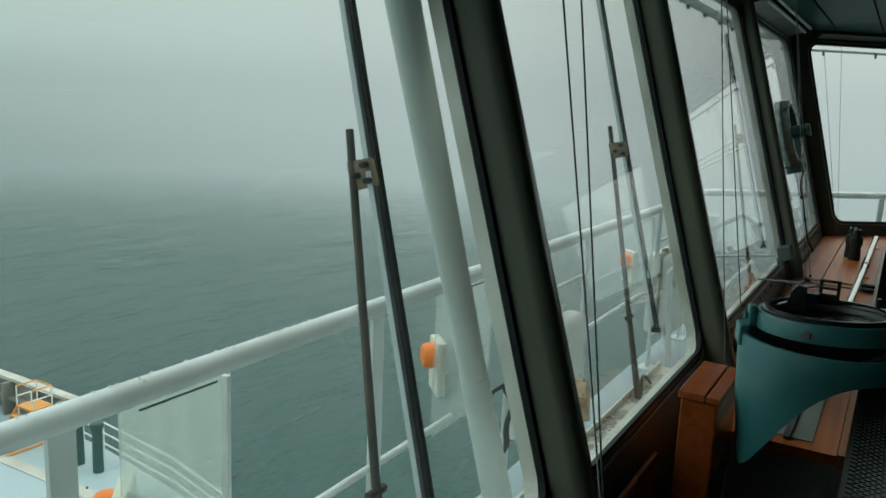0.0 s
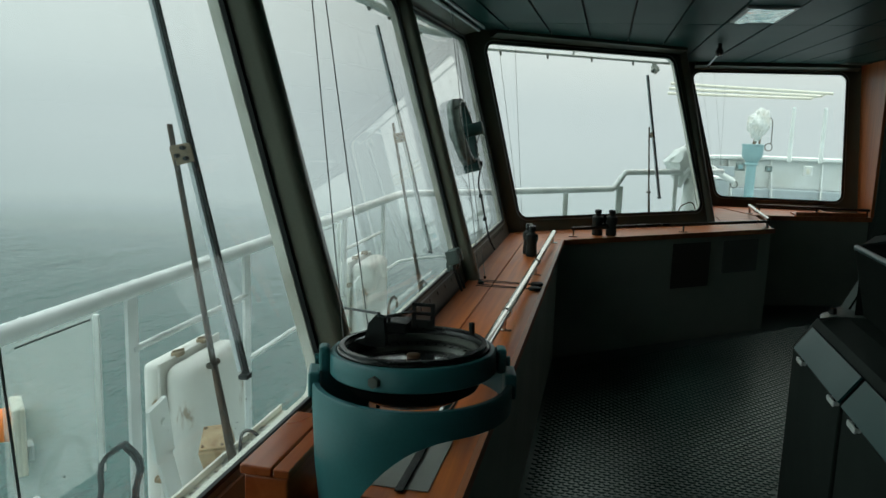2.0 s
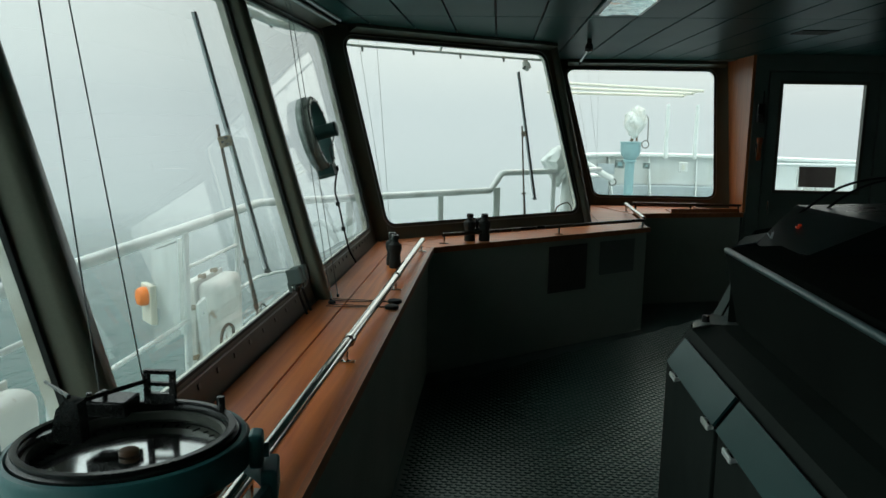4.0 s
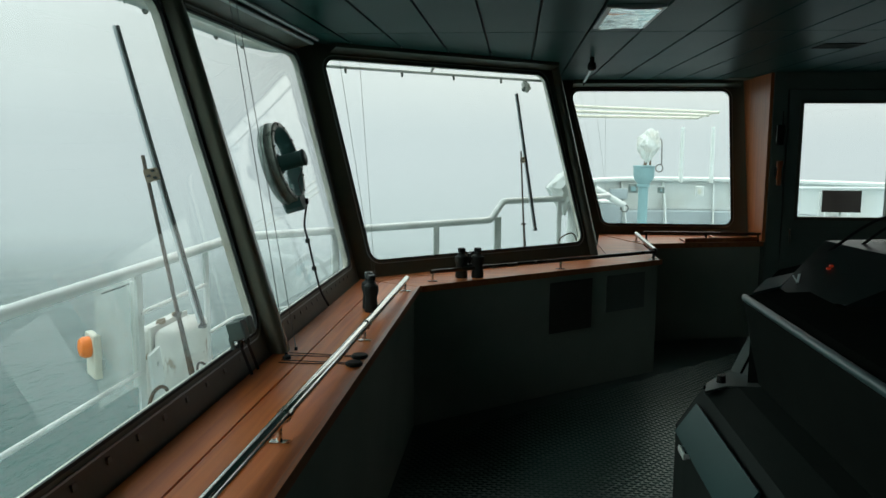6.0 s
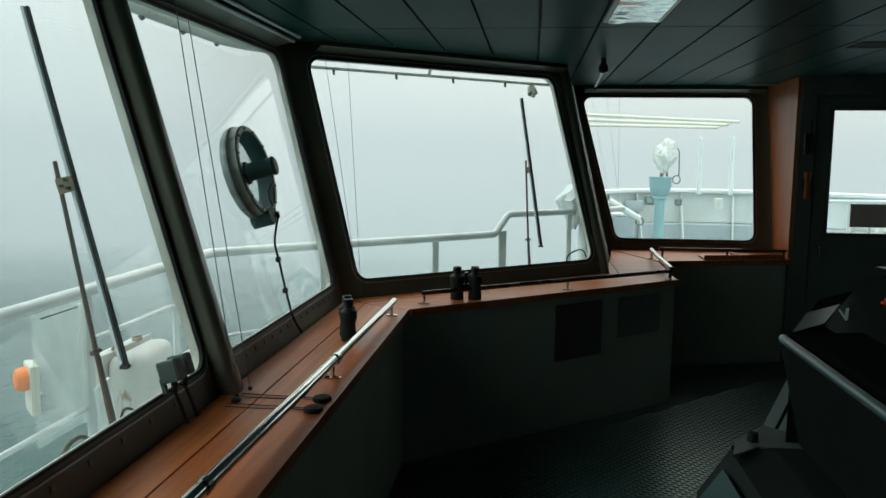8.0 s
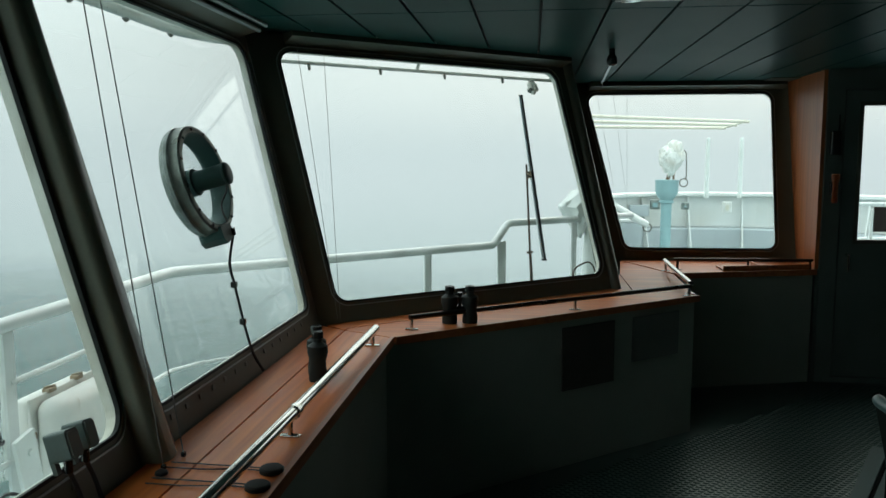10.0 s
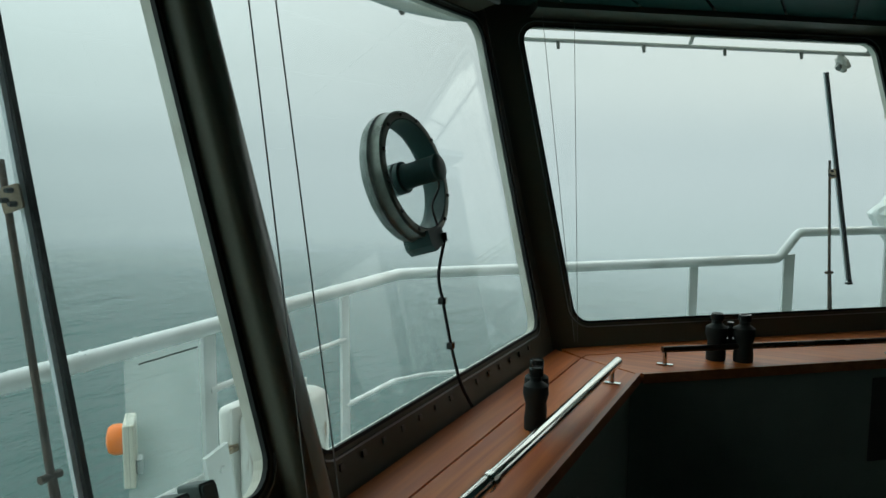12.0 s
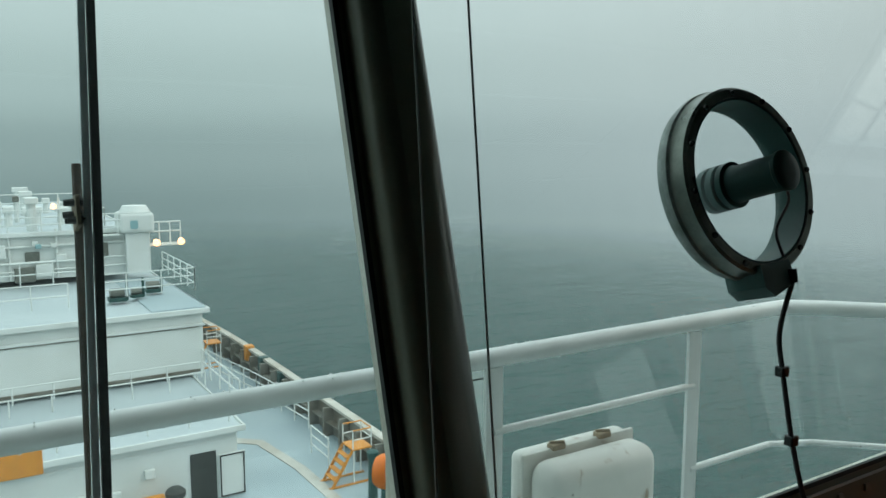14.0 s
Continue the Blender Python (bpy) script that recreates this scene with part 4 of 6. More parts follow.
# junction boxes at the foot of the third window
for y, w in ((4.79, 0.055), (4.86, 0.050)):
    j = thing("junction_box", (0, 0, 0), "grey-green electrical junction box with black cable, on the window frame", "junction box", "junction boxes")
    a = at_long(y, 1.045, -0.055)
    part("case", slab(bmesh.new(), at_long, rounded([(y - w * 0.42, 1.015), (y + w * 0.42, 1.012), (y + w * 0.46, 1.078), (y - w * 0.38, 1.082)], 0.006, 3), [], -0.072, -0.016), M_JUNCTION, j)
    part("lid", slab(bmesh.new(), at_long, rounded([(y - w * 0.36, 1.020), (y + w * 0.36, 1.017), (y + w * 0.40, 1.073), (y - w * 0.32, 1.077)], 0.005, 3), [], -0.077, -0.073), M_JUNCTION, j)
    part("strap", slab(bmesh.new(), at_long, [(y - 0.008, 0.985), (y + 0.008, 0.985), (y + 0.008, 1.03), (y - 0.008, 1.03)], [], -0.0155, -0.0035), M_JUNCTION, j)
    part("gland", rod(bmesh.new(), a - Vector((0, 0, 0.035)), a - Vector((0, 0, 0.065)), 0.010), M_BLACK, j)
    part("lead", tube(bmesh.new(), curve_pts([a - Vector((0, 0, 0.06)), a + Vector((0.015, 0.01, -0.11)), a + Vector((0.04, 0.0, -0.165))]), 0.006, 8), M_CABLE, j)

# screw plates along the sill
for s0 in [5.36 + 0.105 * k for k in range(14)] + [3.40 + 0.16 * k for k in range(10)]:
    alone("sill_plate", slab(bmesh.new(), at_long, [(s0 - 0.011, 0.932), (s0 + 0.011, 0.932), (s0 + 0.008, 0.947), (s0 - 0.008, 0.947)], [], -0.005, -0.0005), M_RING,
              "small worn metal fixing plate on the window sill", "fixing plate", "sill plates")

# varnished wooden box beside the compass
b = thing("wooden_box", (0, 0, 0), "varnished red-brown wooden box against the window sill", "wooden box")
part("carcass", box(bmesh.new(), (0.340, 2.405, 0.0), (0.428, 2.68, 1.052), 0.004), M_BOXWOOD, b)
part("lid", box(bmesh.new(), (0.334, 2.398, 1.055), (0.398, 2.68, 1.074), 0.003), M_BOXWOOD, b)
part("lid_strip", box(bmesh.new(), (0.401, 2.398, 1.055), (0.434, 2.68, 1.072), 0.003), M_BOXWOOD, b)
alone("wood_panel", box(bmesh.new(), (0.290, 1.1, 0.10), (0.302, 2.39, 0.905), 0.003), M_BOXWOOD, "dark red-brown wood panel below the window sill", "wood panel")

# bearing compass on its teal bracket; the bowl hangs a little tilted
CX, CY = 0.640, 2.538
k = thing("bearing_compass", (CX - 0.008, CY, 0.010), "teal bearing compass with black sighting ring on cut-away bracket", "compass")
TB = Matrix.Translation((0, 0, 1.28)) @ Matrix.Rotation(-0.036, 4, "Y") @ Matrix.Rotation(-0.030, 4, "X")
bm = bmesh.new()
rows, seg = [], 64
for i in range(seg):
    a = 2 * math.pi * i / seg
    u = math.cos(a - radians(203))              # +1 towards the window
    low = 1.168 - 0.275 * (max(0.0, u + 0.35) / 1.35) ** 2.6
    high = 1.222
    taper = 0.026 * max(0.0, u)
    c, n = math.cos(a), math.sin(a)
    rows.append([bm.verts.new(p) for p in ((0.192 * c, 0.192 * n, high - 0.001), (0.195 * c, 0.195 * n, high - 0.006), ((0.195 - taper * 0.3) * c, 0.195 * n, (high + low) / 2), ((0.194 - taper) * c, 0.192 * n, low),
                                           ((0.181 - taper) * c, 0.179 * n, low + 0.004), (0.180 * c, 0.180 * n, high - 0.006), (0.183 * c, 0.183 * n, high - 0.001))])
for i in range(seg):
    a, b = rows[i], rows[(i + 1) % seg]
    for j in range(7):
        bm.faces.new((a[j], b[j], b[(j + 1) % 7], a[(j + 1) % 7]))
part("bracket", bm, M_TEAL, k, "teal cut-away cylindrical bracket", True)
part("bowl_ring", lathe(bmesh.new(), [(0.150, -0.042), (0.158, -0.043), (0.161, -0.040), (0.161, -0.005), (0.157, 0.0), (0.150, 0.001), (0.147, -0.003)], 72, TB, True), M_TEAL, k, "teal bowl ring", True)
part("bowl", lathe(bmesh.new(), [(0.050, -0.100), (0.090, -0.095), (0.125, -0.075), (0.140, -0.050), (0.149, -0.040), (0.149, -0.034), (0.125, -0.034)], 56, TB), M_BLACK, k, "black compass bowl", True)
part("bezel", lathe(bmesh.new(), [(0.1465, -0.030), (0.1465, 0.003), (0.142, 0.006), (0.135, 0.006), (0.131, 0.001), (0.130, -0.008), (0.130, -0.030)], 72, TB, True), M_BLACK, k, "black bezel", True)
part("scale_ring", lathe(bmesh.new(), [(0.1295, -0.003), (0.1295, -0.020), (0.126, -0.020), (0.122, -0.014), (0.125, -0.004)], 72, TB, True), M_RING, k, "worn inner scale ring", True)
part("card", lathe(bmesh.new(), [(0.1295, -0.024), (0.1295, -0.021)], 64, TB), M_GLOSSBLACK, k, "dark mirror-like card under glass")
for i in range(36):
    a = 2 * math.pi * i / 36
    d = 0.014 if i % 3 == 0 else 0.008
    part("card_mark", box(bmesh.new(), (0.119 - d, -0.0012, -0.0205), (0.119, 0.0012, -0.0200), 0, TB @ Matrix.Rotation(a, 4, "Z")), M_BLACK, k, "black card mark")
part("centre_cap", lathe(bmesh.new(), [(0.0135, -0.0195), (0.0135, -0.014), (0.011, -0.0125), (0.004, -0.012)], 24, TB), M_CAP, k, "small brown centre cap", True)
for a in (radians(-101), radians(150), radians(40)):
    o = Vector((math.cos(a), math.sin(a), 0))
    q = o * 0.160 + Vector((0, 0, -0.024))
    bolt = part("bolt", rod(bmesh.new(), TB @ q, TB @ (q + o * 0.009), 0.0115, 0.0105, 6), M_RING, k, "worn hexagon bolt")
    part("bolt_hole", rod(bmesh.new(), TB @ (q + o * 0.006), TB @ (q + o * 0.0085), 0.005, 0.005, 12), M_BLACK, bolt)
for a in (radians(198), radians(12)):
    o, t = Vector((math.cos(a), math.sin(a), 0)), Vector((-math.sin(a), math.cos(a), 0))
    m = Matrix((o, t, Vector((0, 0, 1)))).transposed().to_4x4()
    bm = bmesh.new()
    box(bm, (0.160, -0.018, 1.236), (0.180, 0.018, 1.286), 0.006, m)
    rod(bm, m @ Vector((0.150, 0, 1.258)), m @ Vector((0.188, 0, 1.258)), 0.010)
    part("trunnion", bm, M_TEAL, k)
    part("trunnion_seat", box(bmesh.new(), (0.177, -0.032, 1.19), (0.200, 0.032, 1.240), 0.005, m), M_TEAL, k)
# sighting gear lying across the ring
part("sight_ring", lathe(bmesh.new(), [(0.133, 0.0065), (0.142, 0.0065), (0.142, 0.011), (0.133, 0.011)], 64, TB, True), M_BLACK, k, "black sighting ring", True)
bm = bmesh.new()
VX, VY = 0.628 - CX, 2.69 - CY
ring(bm, lambda s, q, d: Vector((VX + s, VY - 0.02 + d, q)), [(-0.024, 1.282), (0.024, 1.282), (0.024, 1.336), (-0.024, 1.336)], [(-0.016, 1.300), (0.016, 1.300), (0.016, 1.330), (-0.016, 1.330)], -0.004, 0.004)
box(bm, (VX - 0.018, VY - 0.023, 1.311), (VX + 0.018, VY - 0.017, 1.317))
part("window_vane", bm, M_BLACK, k, "black vane with two small windows")
bm = bmesh.new()
prof = [(-0.082, 1.290), (-0.060, 1.299), (-0.052, 1.330), (-0.040, 1.344), (-0.022, 1.340), (-0.018, 1.285), (-0.05, 1.283)]
slab(bm, lambda s, q, d: Vector((s - 0.030, -0.030 + d, q)), prof, [], 0.0, 0.022)
part("prism_holder", bm, M_BLACK, k, "black prism holder")
bm = bmesh.new()
rod(bm, (-0.062, -0.030, 1.350), (-0.180, 0.11, 1.318), 0.0032, 0.0022, 8)
part("pointer", bm, M_BLACK, k)
bm = bmesh.new()
rod(bm, (-0.060, -0.030, 1.340), (VX - 0.02, VY - 0.03, 1.320), 0.0035, 0.0035, 8)
box(bm, (-0.095, 0.055, 1.287), (-0.03, 0.105, 1.310), 0.003)
rod(bm, (-0.085, 0.06, 1.30), (-0.085, 0.06, 1.322), 0.004)
rod(bm, (-0.072, 0.08, 1.30), (-0.072, 0.08, 1.320), 0.004)
part("cross_arm", bm, M_BLACK, k)
part("clamp_knob", rod(bmesh.new(), TB @ Vector((0.10, 0.085, 0.012)), TB @ Vector((0.10, 0.085, 0.034)), 0.006), M_BLACK, k)

# pale chart sheet and a dark ruler on the counter end under the compass
alone("chart_sheet", box(bmesh.new(), (0.475, 2.755, 0.8805), (0.622, 3.22, 0.883)), M_PAPER, "faded paper sheet lying on the counter end", "paper sheet")
alone("ruler", box(bmesh.new(), (0.548, 2.735, 0.8835), (0.568, 3.10, 0.889), 0.001, None), M_BLACK, "black ruler lying on the counter end", "ruler")

# notices on the counter front
for (a, b, z0, z1), mat, lab in (((1.10, 1.50, 0.44, 0.80), M_BROWNCARD, "dark brown notice board on the counter front"), ((1.65, 2.05, 0.53, 0.80), M_NOTICE, "dark grey notice on the counter front")):
    f = lambda s, q, d: Vector((0.672 + 0.7735 * s, 6.742 + 0.6338 * s, q)) + d * Vector((0.6338, -0.7735, 0))
    alone("notice_board", slab(bmesh.new(), f, [(a, z0), (b, z0), (b, z1), (a, z1)], [], 0.001, 0.009), mat, lab, "notice board", "notices")

# the steering and radar console in the room
DY = ((4.725, 4.008), (3.988, 3.27), (3.25, 2.53), (2.51, 1.79))
desk = thing("control_console", (-0.042, 0.0, -0.034), "black ship control console with teal flaps and raised hood", "console")
bm = bmesh.new()
prof = [(1.90, 0.034), (1.90, 0.795), (1.985, 0.925), (2.10, 0.945), (3.6, 0.945), (3.6, 0.034)]
slab(bm, lambda s, q, d: Vector((s, 1.55 + d, q)), prof, [], 0.0, 3.26)
part("body", bm, M_CONSOLE, desk)
for y1, y0 in DY:
    p = [Vector((1.886, 0, 0.798)), Vector((1.954, 0, 0.898))]
    n = Vector((-0.82, 0, 0.57)).normalized()
    bm = bmesh.new()
    vs = []
    for d in (0.002, 0.012):
        for q, y in ((p[0], y0 + 0.012), (p[0], y1 - 0.012), (p[1], y1 - 0.012), (p[1], y0 + 0.012)):
            vs.append(bm.verts.new(Vector((q.x, y, q.z)) + n * d))
    for f in ((0, 1, 2, 3), (7, 6, 5, 4), (0, 4, 5, 1), (1, 5, 6, 2), (2, 6, 7, 3), (3, 7, 4, 0)):
        bm.faces.new([vs[i] for i in f])
    part("flap", bm, M_DESK, desk, "dark teal hinged flap")
    front = part("drawer_front", box(bmesh.new(), (1.884, y0 + 0.012, 0.08), (1.900, y1 - 0.012, 0.790), 0.004), M_CONSOLE, desk)
    for y in (y1 - 0.175, y0 + 0.06):
        bm = bmesh.new()
        box(bm, (1.862, y - 0.042, 0.782), (1.873, y + 0.042, 0.803), 0.005)
        box(bm, (1.871, y - 0.038, 0.786), (1.886, y - 0.030, 0.799))
        box(bm, (1.871, y + 0.030, 0.786), (1.886, y + 0.038, 0.799))
        part("handle", bm, M_WHITE, front, "pale pull handle")
bm = bmesh.new()
slab(bm, lambda s, q, d: Vector((s, 1.55 + d, q)), [(2.178, 0.947), (2.106, 1.257), (2.16, 1.270), (2.62, 1.295), (3.5, 1.335), (3.5, 0.947)], [], 0.0, 3.27)
part("hood", bm, M_HOOD, desk, "black raised instrument hood")
part("hood_edge", tube(bmesh.new(), [(2.112, 1.56, 1.256), (2.112, 4.80, 1.256), (2.120, 4.830, 1.252)], 0.013, 12), M_DESKTRIM, desk, "grey rounded edge trim", True)
part("hood_corner_trim", tube(bmesh.new(), [(2.118, 4.828, 1.25), (2.150, 4.828, 1.10), (2.188, 4.828, 0.95)], 0.006, 8), M_DESKTRIM, desk, "grey rounded edge trim", True)
bm = bmesh.new()
slab(bm, lambda s, q, d: Vector((s, q, d)), [(2.145, 4.835), (2.437, 5.476), (2.638, 5.701), (3.5, 5.701), (3.5, 4.835)], [], 0.947, 1.255)
part("hood_end", bm, M_HOOD, desk)
bm = bmesh.new()
slab(bm, lambda s, q, d: Vector((s, q, d)), [(1.99, 4.815), (2.40, 5.36), (2.60, 5.70), (3.6, 5.70), (3.6, 4.815)], [], 0.034, 0.935)
part("end_cabinet", bm, M_CONSOLE, desk)
# paler grey stands in for window light on the end panel and top
for name, k0, k1, mat in (("sloped_panel", 0.0, 0.036, M_LITPANEL), ("panel_gap", 0.038, 0.046, M_BLACK), ("sloped_panel", 0.048, 0.16, M_LITPANEL)):
    bm = bmesh.new()
    way, lift = Vector((0.715, -0.70, 0)), Vector((0.090, 0.088, 0.125))
    base = Vector((2.124, 4.981, 0.945))
    vs = [bm.verts.new(base + way * k + lift * u + Vector((0, 0, h))) for h in (0.0, -0.008) for k, u in ((k0, 0), (k1, 0), (k1, 1), (k0, 1))]
    for f in ((0, 1, 2, 3), (7, 6, 5, 4), (0, 4, 5, 1), (1, 5, 6, 2), (2, 6, 7, 3), (3, 7, 4, 0)):
        bm.faces.new([vs[i] for i in f])
    part(name, bm, mat, desk, "sloped panel, paler grey for window light" if mat is M_LITPANEL else "black gap strip")
part("panel_knob", rod(bmesh.new(), (2.054, 4.834, 0.944), (2.054, 4.834, 0.972), 0.017, 0.014, 14), M_BLACK, desk)
part("end_top", prism(bmesh.new(), [(1.972, 4.72), (2.0, 4.82), (2.40, 5.355), (2.60, 5.69), (3.58, 5.69), (3.58, 4.82), (2.06, 4.79)], 0.936, 0.9455), M_LITPANEL, desk)
# window sheen put into the colour: only the ledge's bright part is paler
part("wing_ledge", prism(bmesh.new(), [(2.149, 4.853), (2.289, 4.999), (2.462, 5.345), (2.293, 5.165)], 1.256, 1.266), M_DESKTRIM, desk, "flat ledge, paler grey for the window sheen")
bm = bmesh.new()
for p in ((2.289, 4.999, 1.258), (2.277, 4.55, 1.258), (2.462, 5.237, 1.334), (2.60, 5.42, 1.389), (2.64, 4.60, 1.404), (3.14, 5.42, 1.414), (3.14, 4.60, 1.414), (3.14, 4.55, 1.258), (3.14, 5.42, 1.258), (2.56, 5.42, 1.258)):
    bm.verts.new(p)
bmesh.ops.convex_hull(bm, input=bm.verts)
inst = part("instrument_housing", bm, M_INST, desk, "black satin sloping instrument housing")
nv = Vector((-0.0332, 0.0009, 0.0748)).normalized()
# the bright L-shaped highlight on the housing, built as two pale strips
bm = bmesh.new()
flatbar(bm, Vector((2.361, 5.077, 1.291)) + nv * 0.004, Vector((2.339, 4.963, 1.283)) + nv * 0.004, 0.005, 0.004, (0, 1, 0))
flatbar(bm, Vector((2.339, 4.963, 1.283)) + nv * 0.004, Vector((2.378, 5.058, 1.299)) + nv * 0.004, 0.009, 0.004, (0, 1, 0))
part("corner_clip", bm, M_BLADE, inst, "pale strips for an L-shaped highlight")
for k in (0.0, 1.0):
    c = Vector((2.454, 4.993, 1.333)) + Vector((0.018, 0.022, 0.007)) * k + nv * 0.003
    part("indicator", box(bmesh.new(), c - Vector((0.006, 0.007, 0.004)), c + Vector((0.006, 0.007, 0.004)), 0.001), M_LED, inst, "small red lit indicator")
for i, (x, y) in enumerate(((2.56, 5.25), (2.66, 5.27))):
    cord_line("microphone_cable", [(x - 0.14, y, 1.224), (x - 0.04, y, 1.34), (x + 0.15, y + 0.02, 1.465), (x + 0.38, y, 1.508), (x + 0.68, y - 0.05, 1.47), (x + 0.91, y - 0.1, 1.295)], 0.006, M_CABLE,
              "black coiled cable arching over the console", "cable", "console cables")

# recessed ceiling lamp, unlit, with a mirrored louvre
def ceiling_lamp(x0, x1, y0, y1):
    l = thing("ceiling_light", (0, 0, 2.40), "unlit recessed ceiling light with a pale glossy diffuser", "ceiling light", "ceiling lights")
    part("frame", ring(bmesh.new(), lambda s, q, d: Vector((s, q, d)), [(x0, y0), (x1, y0), (x1, y1), (x0, y1)], [(x0 + 0.02, y0 + 0.02), (x1 - 0.02, y0 + 0.02), (x1 - 0.02, y1 - 0.02), (x0 + 0.02, y1 - 0.02)], -0.014, -0.001), M_ALU, l)
    part("tray", box(bmesh.new(), (x0 + 0.02, y0 + 0.02, -0.006), (x1 - 0.02, y1 - 0.02, -0.003)), M_COMPASS, l, "white reflector tray")
    bm = bmesh.new()
    grid = [[bm.verts.new((x0 + 0.022 + (x1 - x0 - 0.044) * i / 8, y0 + 0.022 + (y1 - y0 - 0.044) * j / 22, -0.018 + 0.011 * noise.noise(Vector((i * 0.45, j * 0.62, 3.1))))) for j in range(23)] for i in range(9)]
    for i in range(8):
        for j in range(22):
            bm.faces.new((grid[i][j], grid[i + 1][j], grid[i + 1][j + 1], grid[i][j + 1]))
    part("diffuser", bm, M_DIFFUSER, l, "pale wavy glossy diffuser sheet", True)
    return l


ceiling_lamp(1.690, 1.970, 5.93, 6.61)
ceiling_lamp(1.690, 1.970, 3.30, 3.98)
v = thing("ceiling_vent", (0, 0, 2.40), "dark square ceiling vent grille", "vent")
part("frame", ring(bmesh.new(), lambda s, q, d: Vector((s, q, d)), [(3.23, 7.40), (3.48, 7.40), (3.48, 7.64), (3.23, 7.64)], [(3.25, 7.42), (3.46, 7.42), (3.46, 7.62), (3.25, 7.62)], -0.007, -0.001), M_CONSOLE, v)
for i in range(6):
    part("slat", box(bmesh.new(), (3.252, 7.43 + i * 0.032, -0.006), (3.458, 7.45 + i * 0.032, -0.003)), M_CONSOLE, v)

# low wooden tray at the end of the counter
tr = thing("document_tray", (0, 0, 0), "low orange-brown wooden tray on the end counter", "tray")
part("base", prism(bmesh.new(), [(2.80, 9.235), (3.50, 9.425), (3.50, 9.62), (2.80, 9.48)], 0.886, 0.898), M_UPRIGHT, tr)
part("front_edge", prism(bmesh.new(), [(2.80, 9.220), (3.50, 9.410), (3.50, 9.422), (2.80, 9.232)], 0.886, 0.925), M_UPRIGHT, tr)
part("divider", prism(bmesh.new(), [(3.08, 9.33), (3.095, 9.334), (3.095, 9.54), (3.08, 9.536)], 0.899, 0.925), M_UPRIGHT, tr)

# things hung beside the door
h = thing("handheld_radio", (3.615, 9.40, 1.86), "black handheld radio in a wall holder by the door", "radio")
part("case", box(bmesh.new(), (-0.035, -0.05, -0.10), (0.035, -0.004, 0.08), 0.008), M_BLACK, h)
part("aerial", rod(bmesh.new(), (0.02, -0.03, 0.08), (0.02, -0.03, 0.20), 0.007, 0.005), M_RUBBER, h)
h = thing("torch", (3.625, 9.36, 1.40), "orange-red torch hanging on the wall by the door", "torch")
part("barrel", lathe(bmesh.new(), [(0.018, 0.0), (0.022, 0.01), (0.020, 0.15), (0.030, 0.185), (0.030, 0.215), (0.024, 0.22)], 20), M_BOXWOOD, h, "orange-red barrel", True)
part("holder", box(bmesh.new(), (-0.03, 0.012, 0.06), (0.03, 0.038, 0.16), 0.004), M_BLACK, h)


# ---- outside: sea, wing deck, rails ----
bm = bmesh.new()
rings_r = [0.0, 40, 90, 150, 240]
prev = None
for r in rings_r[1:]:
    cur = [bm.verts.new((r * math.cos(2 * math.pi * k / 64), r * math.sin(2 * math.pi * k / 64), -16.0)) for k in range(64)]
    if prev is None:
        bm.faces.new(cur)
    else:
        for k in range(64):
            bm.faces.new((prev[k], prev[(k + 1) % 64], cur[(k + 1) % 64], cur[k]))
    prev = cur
alone("water", bm, M_SEA, "grey-green sea with small waves, its edge faded for fog", "sea", kind="structure")
bm = prism(bmesh.new(), [(0.12, -3.2), (0.12, 6.95), (1.9, 8.7), (1.95, 9.7), (3.6, 10.0), (3.65, 9.55), (9.0, 9.55), (9.0, 16.6), (2.6, 16.6), (1.15, 9.5), (-0.78, 7.45), (-0.78, -3.2)], -0.25, -0.06)
alone("wing_deck", bm, M_DECK, "wet blue-grey painted bridge wing deck", "deck", kind="structure")

RAIL = [(-0.66, -3.0, 1.084), (-0.66, 1.4, 1.085), (-0.66, 3.0, 1.087), (-0.66, 4.2, 1.089), (-0.66, 5.9, 1.091), (-0.66, 7.18, 1.095), (-0.655, 7.30, 1.096), (-0.57, 7.43, 1.092), (0.3, 8.42, 1.073), (1.02, 9.243, 1.057), (1.045, 9.27, 1.058), (1.065, 9.295, 1.074), (1.150, 9.390, 1.204), (1.168, 9.412, 1.219), (1.195, 9.443, 1.222),
        (1.9, 10.25, 1.208), (2.3, 10.8, 1.200)]
rail = thing("deck_rail", (0, 0, 0), "white painted tubular deck rail, wet with rain, round the bridge wing", "railing")
part("top_rail", tube(bmesh.new(), RAIL, 0.030, 16), M_RAIL, rail, smooth=True)
POSTS = [(-0.66, y) for y in (-1.8, -0.7, 0.35, 1.42, 2.53, 3.56, 4.48, 5.90, 6.79)] + [(-0.10, 7.955), (0.60, 8.77), (1.115, 9.352), (1.72, 10.05)]
for x, y in POSTS:
    bm = bmesh.new()
    side = (0, 1, 0) if y < 7 else (0.66, 0.75, 0)
    flatbar(bm, (x, y, -0.06), (x, y, 1.060 if y < 7 else 1.05 if y < 9.2 else 1.08 if y < 10 else 1.19), 0.09 if 9.2 < y < 10 else 0.062, 0.014, side)
    flatbar(bm, (x, y, -0.062), (x, y, -0.045), 0.12, 0.10, side)
    part("post", bm, M_RAIL, rail)
for y0, y1, z in ((-3, 1.42, 0.54), (1.42, 2.53, 0.54), (2.53, 3.05, 0.54), (3.56, 4.48, 0.865), (4.48, 5.90, 0.548), (5.90, 6.79, 0.858)):
    part("mid_rail", rod(bmesh.new(), (-0.66, y0, z), (-0.66, y1, z), 0.013, 0.013, 10), M_RAIL, rail)
